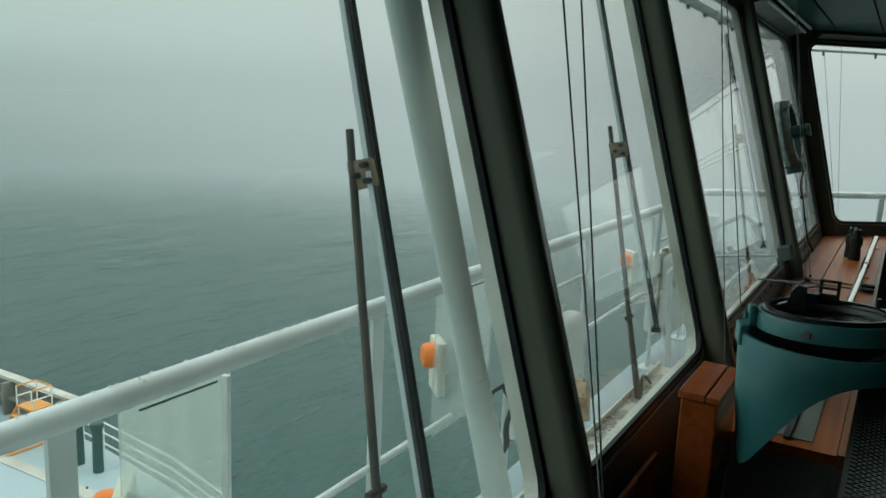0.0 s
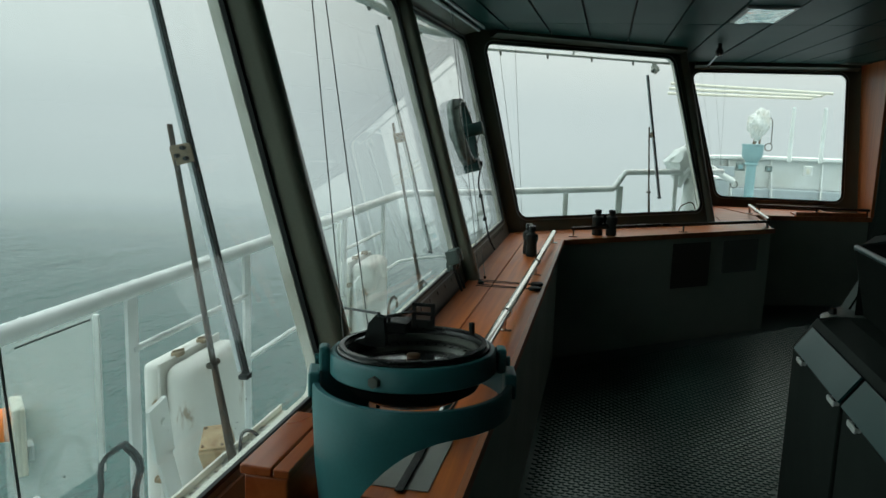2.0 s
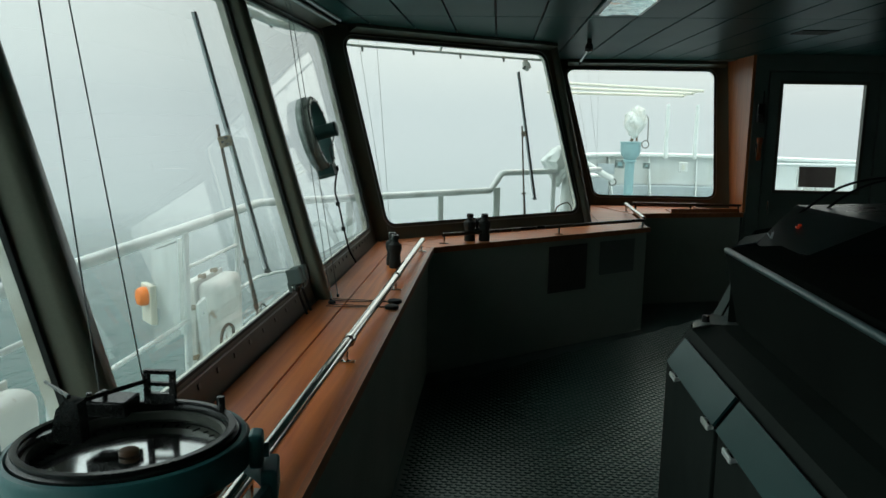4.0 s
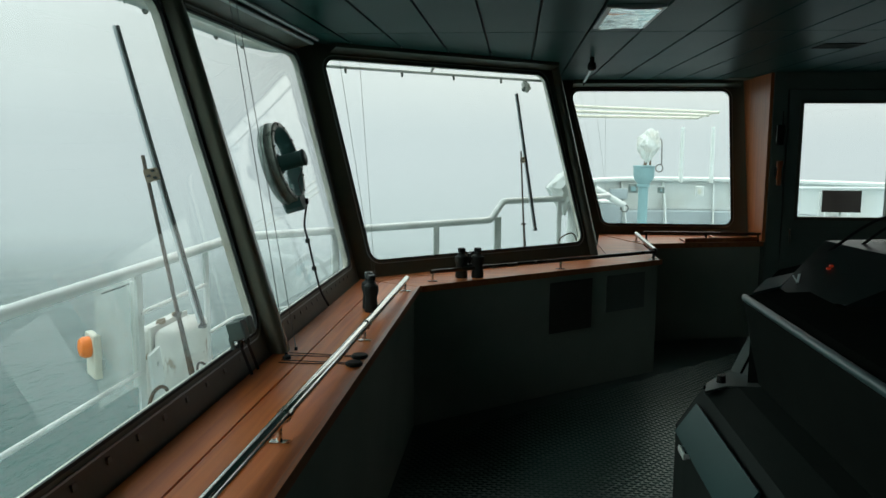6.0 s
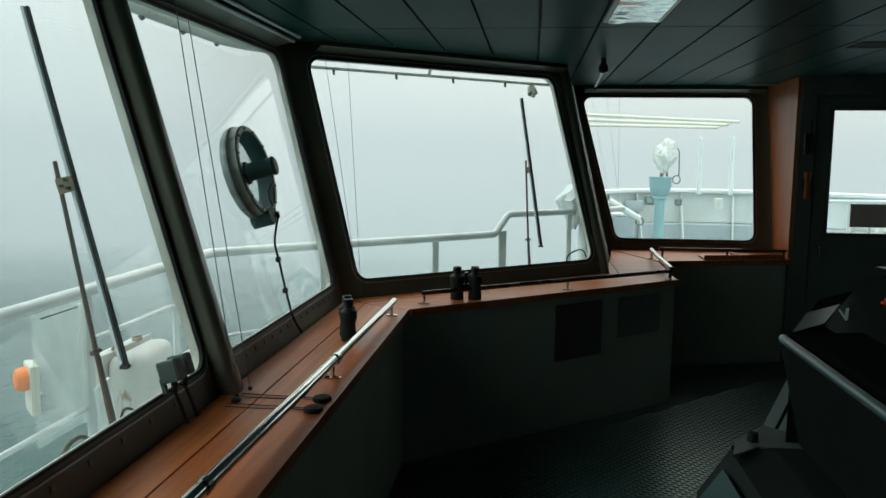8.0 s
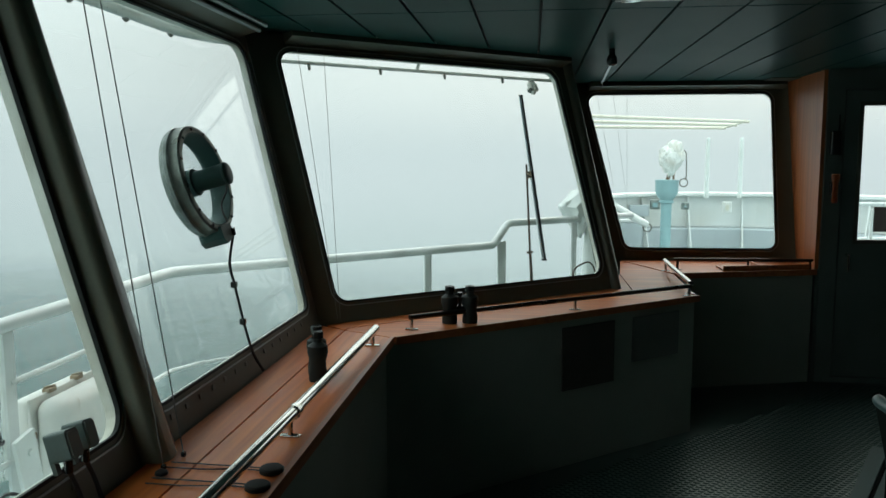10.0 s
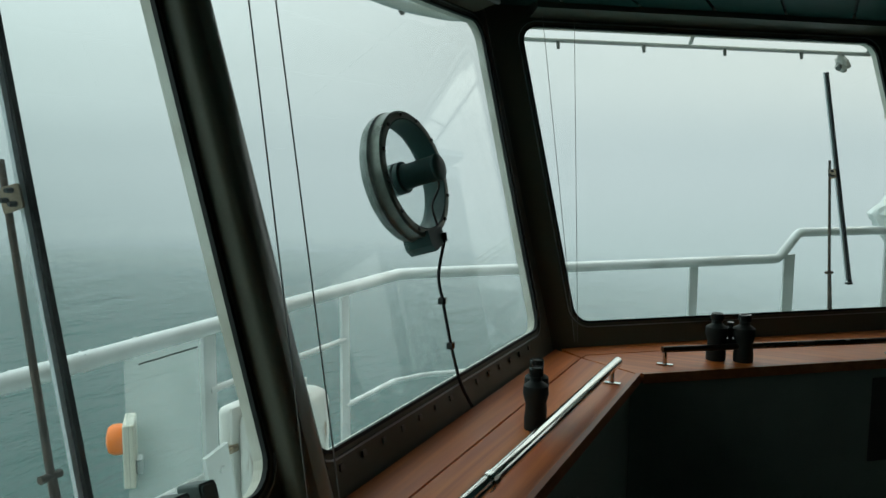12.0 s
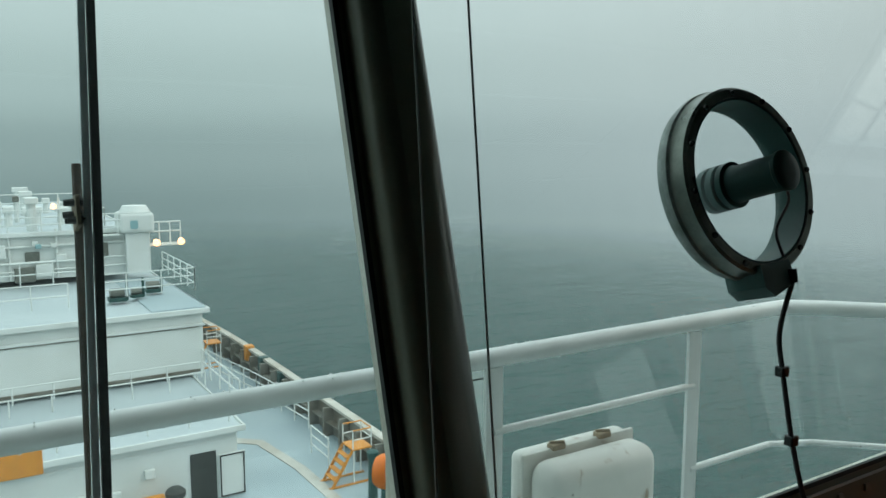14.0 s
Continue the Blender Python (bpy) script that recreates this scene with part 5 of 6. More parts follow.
part("mid_rail", tube(bmesh.new(), [(-0.66, 6.79, 0.54), (-0.66, 7.25, 0.54), (-0.58, 7.42, 0.54), (0.60, 8.77, 0.52), (1.22, 9.48, 0.51)], 0.013, 10), M_RAIL, rail)


rnd = random.Random(8)
bm = bmesh.new()
for i in range(420):
    k = rnd.uniform(0, 9.5)
    y = -1.2 + k
    z = float(np.interp(y, (-3.0, 1.4, 3.0, 4.2, 5.9, 7.18), (1.084, 1.085, 1.087, 1.089, 1.091, 1.095)))
    if y > 7.1:
        continue
    a = rnd.choice((rnd.gauss(90, 28), rnd.gauss(270, 10)))
    r = rnd.uniform(0.0018, 0.0042)
    bmesh.ops.create_icosphere(bm, subdivisions=1, radius=r, matrix=Matrix.Translation((-0.66 + 0.031 * math.cos(radians(a)), y, z + 0.031 * math.sin(radians(a)))))
tagged(part("rain_drops", bm, M_DROP, rail, "rain drops clinging to the rail", True), "rain drops clinging to the rail", kind="stuff")


def marker_light(y):
    """A lifebuoy light: an orange dome on a flat beige body, clamped behind."""
    m = thing("lifebuoy_light", (-0.770, y, 0.022), "orange lifebuoy light on a beige body by the rail", "lifebuoy light", "lifebuoy lights")
    u = Vector((-0.72, -0.69, 0))
    rot = Matrix.Translation((0, 0, 0.735)) @ u.to_track_quat("Z", "Y").to_matrix().to_4x4()
    part("lens", lathe(bmesh.new(), [(0.050, 0.0), (0.052, 0.010), (0.051, 0.030), (0.042, 0.046), (0.018, 0.053)], 28, rot), M_ORANGE, m, "bright orange lens", True)
    part("back_plate", box(bmesh.new(), (-0.085, -0.155, -0.038), (0.060, 0.062, -0.001), 0.006, rot), M_BEIGE, m, "beige back plate")
    part("clamp", box(bmesh.new(), (-0.030, -0.120, -0.058), (0.030, -0.070, -0.039), 0.003, rot), M_ALU, m, "steel clamp")
    return m


def weather_plate(y0, y1, mat, label):
    p = thing("weather_plate", (0, 0, 0.038), label, "wind plate", "weather plates")
    part("sheet", box(bmesh.new(), (-0.722, y0, 0.42), (-0.712, y1, 1.0), 0.003), mat, p)
    part("slot", box(bmesh.new(), (-0.711, y0 + 0.05, 0.974), (-0.708, y1 - 0.05, 0.979)), M_RUBBER, p, "dark slot")
    part("flange", box(bmesh.new(), (-0.712, y1 - 0.035, 0.42), (-0.690, y1 - 0.023, 0.99), 0.002), M_WHITE, p)


for y in (1.62, 3.085, 5.605):
    marker_light(y)
weather_plate(1.60, 1.94, M_CLOUDY, "cloudy pale plastic wind plate fixed to the deck rail")
for y0, y1 in ((3.00, 3.45), (5.575, 5.945)):
    weather_plate(y0, y1, M_ACRYLIC, "hazy clear plastic wind plate fixed to the deck rail")


def deck_locker(y):
    """A moulded white cabinet with a domed lid and rusty toggle latches, on a bent bracket."""
    k = thing("deck_locker", (-0.62, y, 0.045), "white moulded deck locker with rusty latches, by the rail", "deck locker", "deck lockers")
    bm = bmesh.new()
    box(bm, (-0.13, -0.236, 0.116), (-0.052, 0.236, 0.704), 0.030, None, 4)
    part("body", bm, M_LOCKER, k, smooth=True)
    bm = bmesh.new()
    box(bm, (-0.050, -0.230, 0.122), (0.100, 0.230, 0.698), 0.060, None, 5)
    part("lid", bm, M_LOCKER, k, "domed white lid", True)
    part("seam_rim", box(bmesh.new(), (-0.058, -0.241, 0.111), (-0.044, 0.241, 0.709), 0.005), M_LOCKER, k, "raised rim along the seam")
    for p in ((-0.05, -0.10, 0.712), (-0.05, 0.10, 0.712), (-0.05, -0.243, 0.55), (-0.05, -0.243, 0.24), (-0.05, 0.243, 0.55)):
        p = Vector(p)
        bm = bmesh.new()
        box(bm, p - Vector((0.018, 0.026, 0.010)), p + Vector((0.018, 0.026, 0.010)), 0.004)
        rod(bm, p + Vector((-0.012, -0.02, 0.012)), p + Vector((0.014, 0.022, 0.014)), 0.005)
        part("latch", bm, M_BRACKET, k, "rusty toggle latch")
    bm = bmesh.new()
    flatbar(bm, (0.085, -0.478, 0.650), (0.085, -0.435, 0.43), 0.115, 0.016, (0, 1, 0))
    flatbar(bm, (0.085, -0.436, 0.432), (0.085, -0.25, -0.105), 0.085, 0.016, (0, 1, 0))
    rod(bm, (0.078, -0.452, 0.575), (0.102, -0.452, 0.575), 0.016, 0.014, 10)
    rod(bm, (0.080, -0.30, 0.02), (0.0, -0.18, 0.13), 0.012, 0.012, 8)
    part("bracket", bm, M_WHITE, k)
    return k


deck_locker(3.98)
deck_locker(6.26)


def wiper(at, low, high, z0, z1, elbow, root, label):
    """A pendulum wiper outside the glass: low and high are the blade's ends along the wall, elbow and root the arm's."""
    w = thing("window_wiper", (0, 0, 0), label, "window wiper", "window wipers")
    way = at(1, 1, 0) - at(0, 1, 0)
    part("blade", flatbar(bmesh.new(), at(low - 0.011, z0, 0.034), at(high - 0.011, z1, 0.034), 0.010, 0.010, way), M_BLADE, w, "pale grey blade carrier")
    part("rubber", flatbar(bmesh.new(), at(low + 0.001, z0 - 0.01, 0.029), at(high + 0.001, z1, 0.031), 0.011, 0.015, way), M_RUBBER, w, "black rubber blade")
    part("blade_tip", flatbar(bmesh.new(), at(low - 0.018, z0 - 0.014, 0.029), at(low + 0.008, z0 - 0.013, 0.029), 0.010, 0.022, (0, 0, 1)), M_RUBBER, w, "black rubber end cap")
    top, foot = at(elbow, 1.712, 0.060), at(root, 0.90, 0.125)
    part("arm", rod(bmesh.new(), foot, top, 0.0080, 0.0065, 10), M_WIPER, w, "weathered arm")
    mid = foot.lerp(top, 0.33)
    part("arm_nut", rod(bmesh.new(), mid - way * 0.022, mid + way * 0.020, 0.008, 0.008, 8), M_WIPER, w)
    part("spring", rod(bmesh.new(), foot + way * 0.012 + Vector((0, 0, 0.02)), mid + way * 0.004, 0.0065, 0.0065, 8), M_WIPER, w)
    z = 1.633
    c = elbow - 0.010
    br = part("bracket", slab(bmesh.new(), lambda a, q, d: at(c + d, q, a), rounded([(0.018, z - 0.014), (0.072, z - 0.014), (0.072, z + 0.032), (0.018, z + 0.028)], 0.005, 3), [], 0.0, 0.005), M_BRACKET, w, "bolted bracket plate")
    for a, q in ((0.034, z - 0.004), (0.035, z + 0.020), (0.054, z + 0.007)):
        part("screw", rod(bmesh.new(), at(c + 0.001, q, a), at(c - 0.014, q, a), 0.0055, 0.0046, 6), M_RUBBER, br)
        part("nut", rod(bmesh.new(), at(c + 0.004, q, a), at(c + 0.012, q, a), 0.0058, 0.0058, 6), M_RUBBER, br)
    part("pivot", box(bmesh.new(), foot - Vector((0.03, 0.035, 0.05)), foot + Vector((0.03, 0.035, 0.03)), 0.010), M_TAN, w, "tan rusty pivot housing")
    part("hose", tube(bmesh.new(), curve_pts([foot + way * 0.03, foot + way * 0.08 + Vector((-0.02, 0, 0.07)), foot + way * 0.15 + Vector((-0.02, 0, 0.05)), foot + way * 0.20 + Vector((0, 0, -0.02))]), 0.0045, 8), M_CABLE, w, "black washer hose")
    return w


WL = "parked window wiper with weathered arm and black blade"
wiper(at_long, 1.484, 1.572, 1.135, 2.20, 1.520, 1.425, WL)
wiper(at_long, 2.750, 2.832, 1.140, 2.20, 2.778, 2.738, WL)
wiper(at_long, 4.690, 4.754, 1.120, 2.15, 4.706, 4.676, WL)
wiper(at_corner, 1.476, 1.516, 1.120, 2.152, 1.486, 1.401, WL)

# pale ledge below the windows outside, with dirt and slush left on it
lg = thing("outer_ledge", (0, 0, 0), "dirty cream painted ledge below the windows outside", "ledge")
part("shelf", slab(bmesh.new(), lambda s, q, d: Vector((q, s, d)), [(1.95, 0.11), (1.95, 0.17), (3.1, 0.17), (3.1, 0.11)], [], 0.875, 0.895), M_REVEAL, lg)
part("upstand", slab(bmesh.new(), lambda s, q, d: Vector((q, s, d)), [(1.95, 0.11), (1.95, 0.116), (3.1, 0.116), (3.1, 0.11)], [], 0.896, 0.912), M_REVEAL, lg)
rnd = random.Random(21)
bm = bmesh.new()
for i in range(120):
    y = (2.35, 2.8, 2.6, 2.2, 2.7)[i % 5] + rnd.uniform(-0.20, 0.20)
    c, r = Vector((0.115 + rnd.random() * 0.050, y, 0.8955)), 0.003 + 0.008 * rnd.random() ** 2
    made = bmesh.ops.create_icosphere(bm, subdivisions=1, radius=r)["verts"]
    for v in made:
        v.co = Vector((v.co.x * 1.5, v.co.y * 1.9, abs(v.co.z) * 0.5)) * (0.6 + 0.8 * rnd.random()) + c
part("slush", bm, M_SLUSH, lg, "dirty slush and grit", True)

# tan valve box on a short post between the windows and the deck locker, with its hose
gb = thing("valve_box", (-0.34, 3.58, -0.06), "tan rusty valve box on a white post beside the deck locker", "valve box")
tilt = Matrix.Translation((0, 0, 0.57)) @ Matrix.Rotation(radians(24), 4, "X") @ Matrix.Rotation(radians(18), 4, "Z")
part("case", box(bmesh.new(), (-0.052, -0.066, -0.062), (0.052, 0.066, 0.062), 0.009, tilt), M_TAN, gb)
part("cover", box(bmesh.new(), (-0.045, -0.058, 0.064), (0.045, 0.058, 0.073), 0.003, tilt), M_TAN, gb, "tan cover plate")
for x in (-0.034, 0.034):
    for y in (-0.045, 0.045):
        part("screw", rod(bmesh.new(), tilt @ Vector((x, y, 0.073)), tilt @ Vector((x, y, 0.079)), 0.006, 0.005, 6), M_RUST, gb)
part("post", rod(bmesh.new(), (0, 0, 0.0), (0, 0, 0.525), 0.024, 0.022, 14), M_WHITE, gb, smooth=True)
part("foot", box(bmesh.new(), (-0.07, -0.07, 0.0), (0.07, 0.07, 0.012), 0.003), M_WHITE, gb)
part("hose", tube(bmesh.new(), curve_pts([(0.0, -0.05, 0.50), (0.01, -0.13, 0.47), (0.01, -0.21, 0.36), (0.01, -0.24, 0.18), (0.0, -0.27, 0.012)]), 0.012, 8), M_CABLE, gb, "black hose", True)

# leaning white stay outside the first window
st = thing("roof_stay", (0, 0, 0), "thick white painted pipe stay leaning up to the roof", "pipe stay")
part("pipe", rod(bmesh.new(), (-0.112, 2.165, 1.085), (-0.105, 1.560, 2.45), 0.034, 0.034, 20), M_STAY, st, smooth=True)
part("socket", rod(bmesh.new(), (-0.112, 2.67, -0.06), (-0.112, 2.165, 1.085), 0.052, 0.036, 20), M_STAY, st, smooth=True)
part("foot_plate", box(bmesh.new(), (-0.20, 2.56, -0.06), (-0.03, 2.74, -0.045), 0.003), M_STAY, st)

# frosted wash pipe with bolted clamps along the roof edge
wp = thing("wash_pipe", (0, 0, 0), "frosted white pipe with bolted clamps along the roof edge", "pipe")
part("pipe", tube(bmesh.new(), [(-0.43, -2.0, 2.372), (-0.43, 5.4, 2.372), (-0.43, 6.80, 2.366), (-0.415, 6.98, 2.364), (-0.33, 7.20, 2.360), (-0.16, 7.38, 2.362), (0.2, 7.68, 2.372)], 0.026, 14), M_WHITE, wp, smooth=True)
rnd = random.Random(12)
bm = bmesh.new()
for i in range(240):
    y, a = rnd.uniform(2.2, 6.9), radians(rnd.gauss(-60, 50))
    bmesh.ops.create_icosphere(bm, subdivisions=1, radius=rnd.uniform(0.003, 0.009), matrix=Matrix.Translation((-0.43 + 0.024 * math.cos(a), y, 2.369 + 0.024 * math.sin(a))))
tagged(part("frost", bm, M_DROP, wp, "frozen drops on the pipe", True), "frozen drops on the pipe", kind="stuff")
for k in range(12):
    y = 6.922 - 0.4305 * k
    bm = bmesh.new()
    rod(bm, (-0.432, y, 2.345), (-0.432, y, 2.325), 0.012, 0.009, 8)
    rod(bm, (-0.432, y - 0.016, 2.340), (-0.432, y + 0.016, 2.340), 0.010, 0.010, 8)
    part("bolt", bm, M_RING, wp, "grey bolt")
for y in (7.03, 5.3, 3.5, 1.6, -0.4):
    part("hanger", flatbar(bmesh.new(), (-0.43, y, 2.385), (-0.24, y - 0.02, 2.475), 0.030, 0.010, (0, 1, 0)), M_PIPE, wp, "rust-stained hanger")

# thin bolted rail along the roof edge over the corner window
ep = thing("roof_edge_rail", (0, 0, 0), "thin white rail with a row of bolts along the roof edge", "edge rail")
part("rail", tube(bmesh.new(), [at_corner(-0.25, 2.338, 0.215), at_corner(1.98, 2.338, 0.215)], 0.011, 10), M_WING, ep, smooth=True)
for c in (-0.22, 0.86, 1.96):
    part("arm", flatbar(bmesh.new(), at_corner(c, 2.345, 0.21), at_corner(c, 2.46, 0.05), 0.020, 0.008, (0.766, 0.643, 0)), M_WING, ep)
for i in range(4):
    p = at_corner(0.125 + 0.468 * i, 2.298, 0.215)
    part("bolt", rod(bmesh.new(), p + Vector((0.0, 0.0, 0.032)), p + Vector((0.004, -0.004, -0.002)), 0.010, 0.008, 8), M_RING, ep)
lampb = thing("roof_floodlight", (0, 0, 0), "small ice-covered floodlight under the roof edge", "floodlight")
a = at_corner(1.80, 2.285, 0.225)
bm = bmesh.new()
bmesh.ops.create_icosphere(bm, subdivisions=3, radius=1.0)
for v in bm.verts:
    n = 1 + noise.noise(v.co * 2.4) * 0.45 + noise.noise(v.co * 6) * 0.30
    v.co = Vector((v.co.x * 0.034 * n - 0.012 * v.co.z, v.co.y * 0.030 * n, v.co.z * 0.046 * n)) + a
part("body", bm, M_COVER, lampb, smooth=True)
part("stem", rod(bmesh.new(), a + Vector((0, 0, 0.02)), at_corner(1.80, 2.338, 0.216), 0.010, 0.008, 8), M_RING, lampb)
part("lens", rod(bmesh.new(), a - Vector((0.012, 0.020, 0.012)), a - Vector((0.020, 0.040, 0.030)), 0.012, 0.015, 12), M_RING, lampb)

# black cable loop hung on the rail, and looser ones by the glass
cl = thing("cable_coil", (-0.62, 3.385, 0.40), "black cable coil hung on the deck rail", "cable coil")
for i in range(2):
    pts = [(0.01 * i + 0.012 * math.sin(5 * a), 0.115 * math.cos(a) * (1 + 0.06 * i), 0.170 * math.sin(a) + 0.012 * i) for a in [2 * math.pi * k / 28 for k in range(28)]]
    part("loop", tube(bmesh.new(), pts, 0.008, 8, True), M_CABLE, cl, smooth=True)
cord_line("loose_hose", [(0.0, 4.63, 0.775), (-0.005, 4.645, 0.815), (-0.01, 4.69, 0.845), (-0.01, 4.75, 0.850), (-0.005, 4.79, 0.825), (0.0, 4.775, 0.79)], 0.007, M_WIPER, "loose grey hose curled outside the window sill", "hose")

hs = thing("looped_hose", (0, 0, 0), "thin dark hose looped outside the corner window", "hose")
part("hose", tube(bmesh.new(), curve_pts([(1.625, 8.36, 0.93), (1.64, 8.38, 1.00), (1.715, 8.46, 1.035), (1.76, 8.50, 1.02), (1.79, 8.51, 0.95)]), 0.006, 8), M_WIPER, hs, smooth=True)


# ---- the bridge wing seen through the end window and the door ----
def searchlight(at):
    s = thing("searchlight", at, "canvas-covered searchlight on a pale teal pedestal", "searchlight")
    part("pedestal", lathe(bmesh.new(), [(0.085, 0.0), (0.085, 0.7), (0.085, 1.13), (0.12, 1.145), (0.12, 1.17), (0.10, 1.185), (0.125, 1.22), (0.165, 1.27), (0.182, 1.34), (0.182, 1.48), (0.195, 1.485), (0.195, 1.510), (0.12, 1.515)], 28, Matrix.Translation((-0.055, 0, 0))), M_PALETEAL, s, "pale teal pedestal", True)
    bm = bmesh.new()
    bmesh.ops.create_icosphere(bm, subdivisions=5, radius=1.0)
    for v in bm.verts:
        n = noise.noise(v.co * 2.0) * 0.22 + noise.noise(v.co * 5) * 0.14 + noise.noise(v.co * 12) * 0.09
        k = 1.0 if v.co.z > 0 else 1 + 0.45 * v.co.z
        v.co = Vector((v.co.x * 0.195 * k + 0.02 * v.co.z, v.co.y * 0.195 * k, v.co.z * 0.275)) * (1 + n) + Vector((0.015, 0, 1.86))
    part("cover", bm, M_COVER, s, "tied stained white canvas cover", True)
    bm = bmesh.new()
    rod(bm, (-0.05, 0, 1.50), (-0.01, 0, 1.66), 0.030)
    rod(bm, (0.05, 0, 1.50), (0.04, 0, 1.66), 0.018)
    part("yoke", bm, M_RUST, s)
    part("rope", tube(bmesh.new(), curve_pts([(0.17, -0.12, 1.99), (0.205, -0.15, 1.93), (0.215, -0.15, 1.70), (0.215, -0.15, 1.55), (0.185, -0.15, 1.535)]), 0.010, 6), M_RING, s, "grey rope")
    part("rope_ring", tube(bmesh.new(), [(0.18 + 0.062 * math.cos(a), -0.15, 1.470 + 0.066 * math.sin(a)) for a in [k * math.pi / 9 for k in range(18)]], 0.010, 6, True), M_RING, s, "grey ring")
    return s


searchlight((3.58, 16.2, -0.10))
bw = thing("wing_bulwark", (-0.03, 0, -0.06), "white curved bridge wing bulwark with stiffeners and small sockets", "bulwark")
BW = [(2.30, 12.8), (2.36, 15.0), (2.62, 16.6), (3.3, 17.5), (4.4, 17.8), (5.6, 17.6), (6.6, 16.9), (8.5, 15.5)]
BWP = [Vector((p.x, p.y)) for p in curve_pts([(x, y, 0) for x, y in BW], 5)]


def bulwark_strip(shape):
    """A curved plate along the wing's edge; shape: (height, scale about the wing's middle)."""
    bm = bmesh.new()
    vs = [[bm.verts.new((p.x * k + 4.4 * (1 - k), p.y * k + 13.0 * (1 - k), z)) for z, k in shape] for p in BWP]
    n = len(shape)
    for a, b in zip(vs, vs[1:]):
        for i in range(n):
            bm.faces.new((a[i], a[(i + 1) % n], b[(i + 1) % n], b[i]))
    bm.faces.new(vs[0])
    bm.faces.new(vs[-1])
    return bm


part("plating", bulwark_strip(((0.60, 0.985), (1.14, 0.985), (1.14, 1.01), (0.60, 1.02))), M_WING, bw)
part("lower_step", bulwark_strip(((-0.06, 0.945), (0.56, 0.945), (0.585, 0.950), (0.585, 1.015), (-0.06, 1.02))), M_STEP, bw, "pale blue-grey lower step")
part("cap_rail", bulwark_strip(((1.142, 0.962), (1.160, 0.955), (1.205, 0.955), (1.215, 0.962), (1.215, 1.02), (1.142, 1.02))), M_WHITE, bw, "broad white cap rail")
for p in BWP[11:-2:4]:
    inn = (Vector((4.4, 13.0)) - p).normalized()
    bm = bmesh.new()
    prof = [(0.05, 1.13), (0.14, 1.13), (0.34, 0.62), (0.62, -0.04), (0.05, -0.04)]
    slab(bm, lambda s, q, d, p=p, inn=inn: Vector((p.x + inn.x * s - inn.y * d, p.y + inn.y * s + inn.x * d, q)), prof, [], -0.012, 0.012)
    part("stiffener", bm, M_WING, bw)
for x0, x1, z0, z1, mat, lid in ((3.45, 3.62, 0.93, 1.10, M_SOCKET, M_PALETEAL), (3.99, 4.11, 0.93, 1.05, M_SOCKET, M_PALETEAL), (4.69, 4.83, 0.88, 1.07, M_WING, M_BEIGE), (3.09, 3.43, 0.81, 1.01, M_STEP, M_STEP)):
    sk = part("socket_box", box(bmesh.new(), (x0, 17.18, z0), (x1, 17.30, z1), 0.012), mat, bw)
    part("socket_lid", box(bmesh.new(), (x0 + 0.035, 17.165, z0 + 0.04), (x1 - 0.05, 17.182, z1 - 0.05), 0.006), lid, sk)
for x, y in ((4.43, 17.35), (4.98, 17.3)):
    m = thing("flag_pole", (x - 0.03, y, 1.12), "thin white pole standing on the bulwark", "pole", "bulwark poles")
    part("pole", rod(bmesh.new(), (0, 0, -0.05), (0, 0, 0.96), 0.042, 0.036, 12), M_WHITE, m)
    part("cap", rod(bmesh.new(), (0, 0, 0.962), (0, 0, 1.0), 0.040, 0.020, 12), M_WING, m)
aw = thing("awning_pipes", (-0.03, 0, -0.06), "row of pale pipes carried high over the bridge wing", "pipes")
for i in range(3):
    part("pipe", rod(bmesh.new(), (2.02, 15.9 + 0.30 * i, 2.495 - 0.075 * i), (4.72 - 0.10 * i, 15.9 + 0.30 * i, 2.38 - 0.035 * i), 0.026, 0.026, 8), M_PIPE, aw)
part("end_bar", rod(bmesh.new(), (4.66, 15.85, 2.385), (4.50, 16.55, 2.31), 0.016, 0.016, 8), M_PIPE, aw)
part("gangway_tube", rod(bmesh.new(), (2.40, 13.0, 1.22), (2.80, 13.0, 0.99), 0.045, 0.045, 10), M_WING, aw)
part("tube_ring", tube(bmesh.new(), [(2.80 + 0.05 * math.cos(a), 12.98, 0.96 + 0.05 * math.sin(a)) for a in [k * math.pi / 6 for k in range(12)]], 0.010, 6, True), M_RING, aw)
db = thing("deck_box", (2.60, 13.5, -0.06), "dull grey painted steel box on the bridge wing deck", "deck box")
part("body", box(bmesh.new(), (-0.15, -0.20, 0.0), (0.15, 0.20, 1.00), 0.012), M_STEP, db)
part("lid", box(bmesh.new(), (-0.165, -0.215, 1.002), (0.165, 0.215, 1.035), 0.008), M_WING, db)
# slush lying on the wing deck at the foot of the searchlight
bm = bmesh.new()
bmesh.ops.create_icosphere(bm, subdivisions=4, radius=1.0)
for v in bm.verts:
    n = 1 + noise.noise(v.co * 2.5) * 0.25 + noise.noise(v.co * 8) * 0.12
    v.co = Vector((v.co.x * 0.85 * n, v.co.y * 0.6 * n, max(0.0, v.co.z) * 0.20 * n)) + Vector((3.75, 15.4, -0.055))
tagged(part("snow_heap", bm, M_SNOW, None, "white slush heap on the wing deck", True), "white slush heap on the wing deck", "snow heap")
cov = thing("covered_davit", (-0.012, 0, -0.014), "white canvas-covered davit beside the deck rail", "davit")
bm = bmesh.new()
bmesh.ops.create_icosphere(bm, subdivisions=4, radius=1.0)
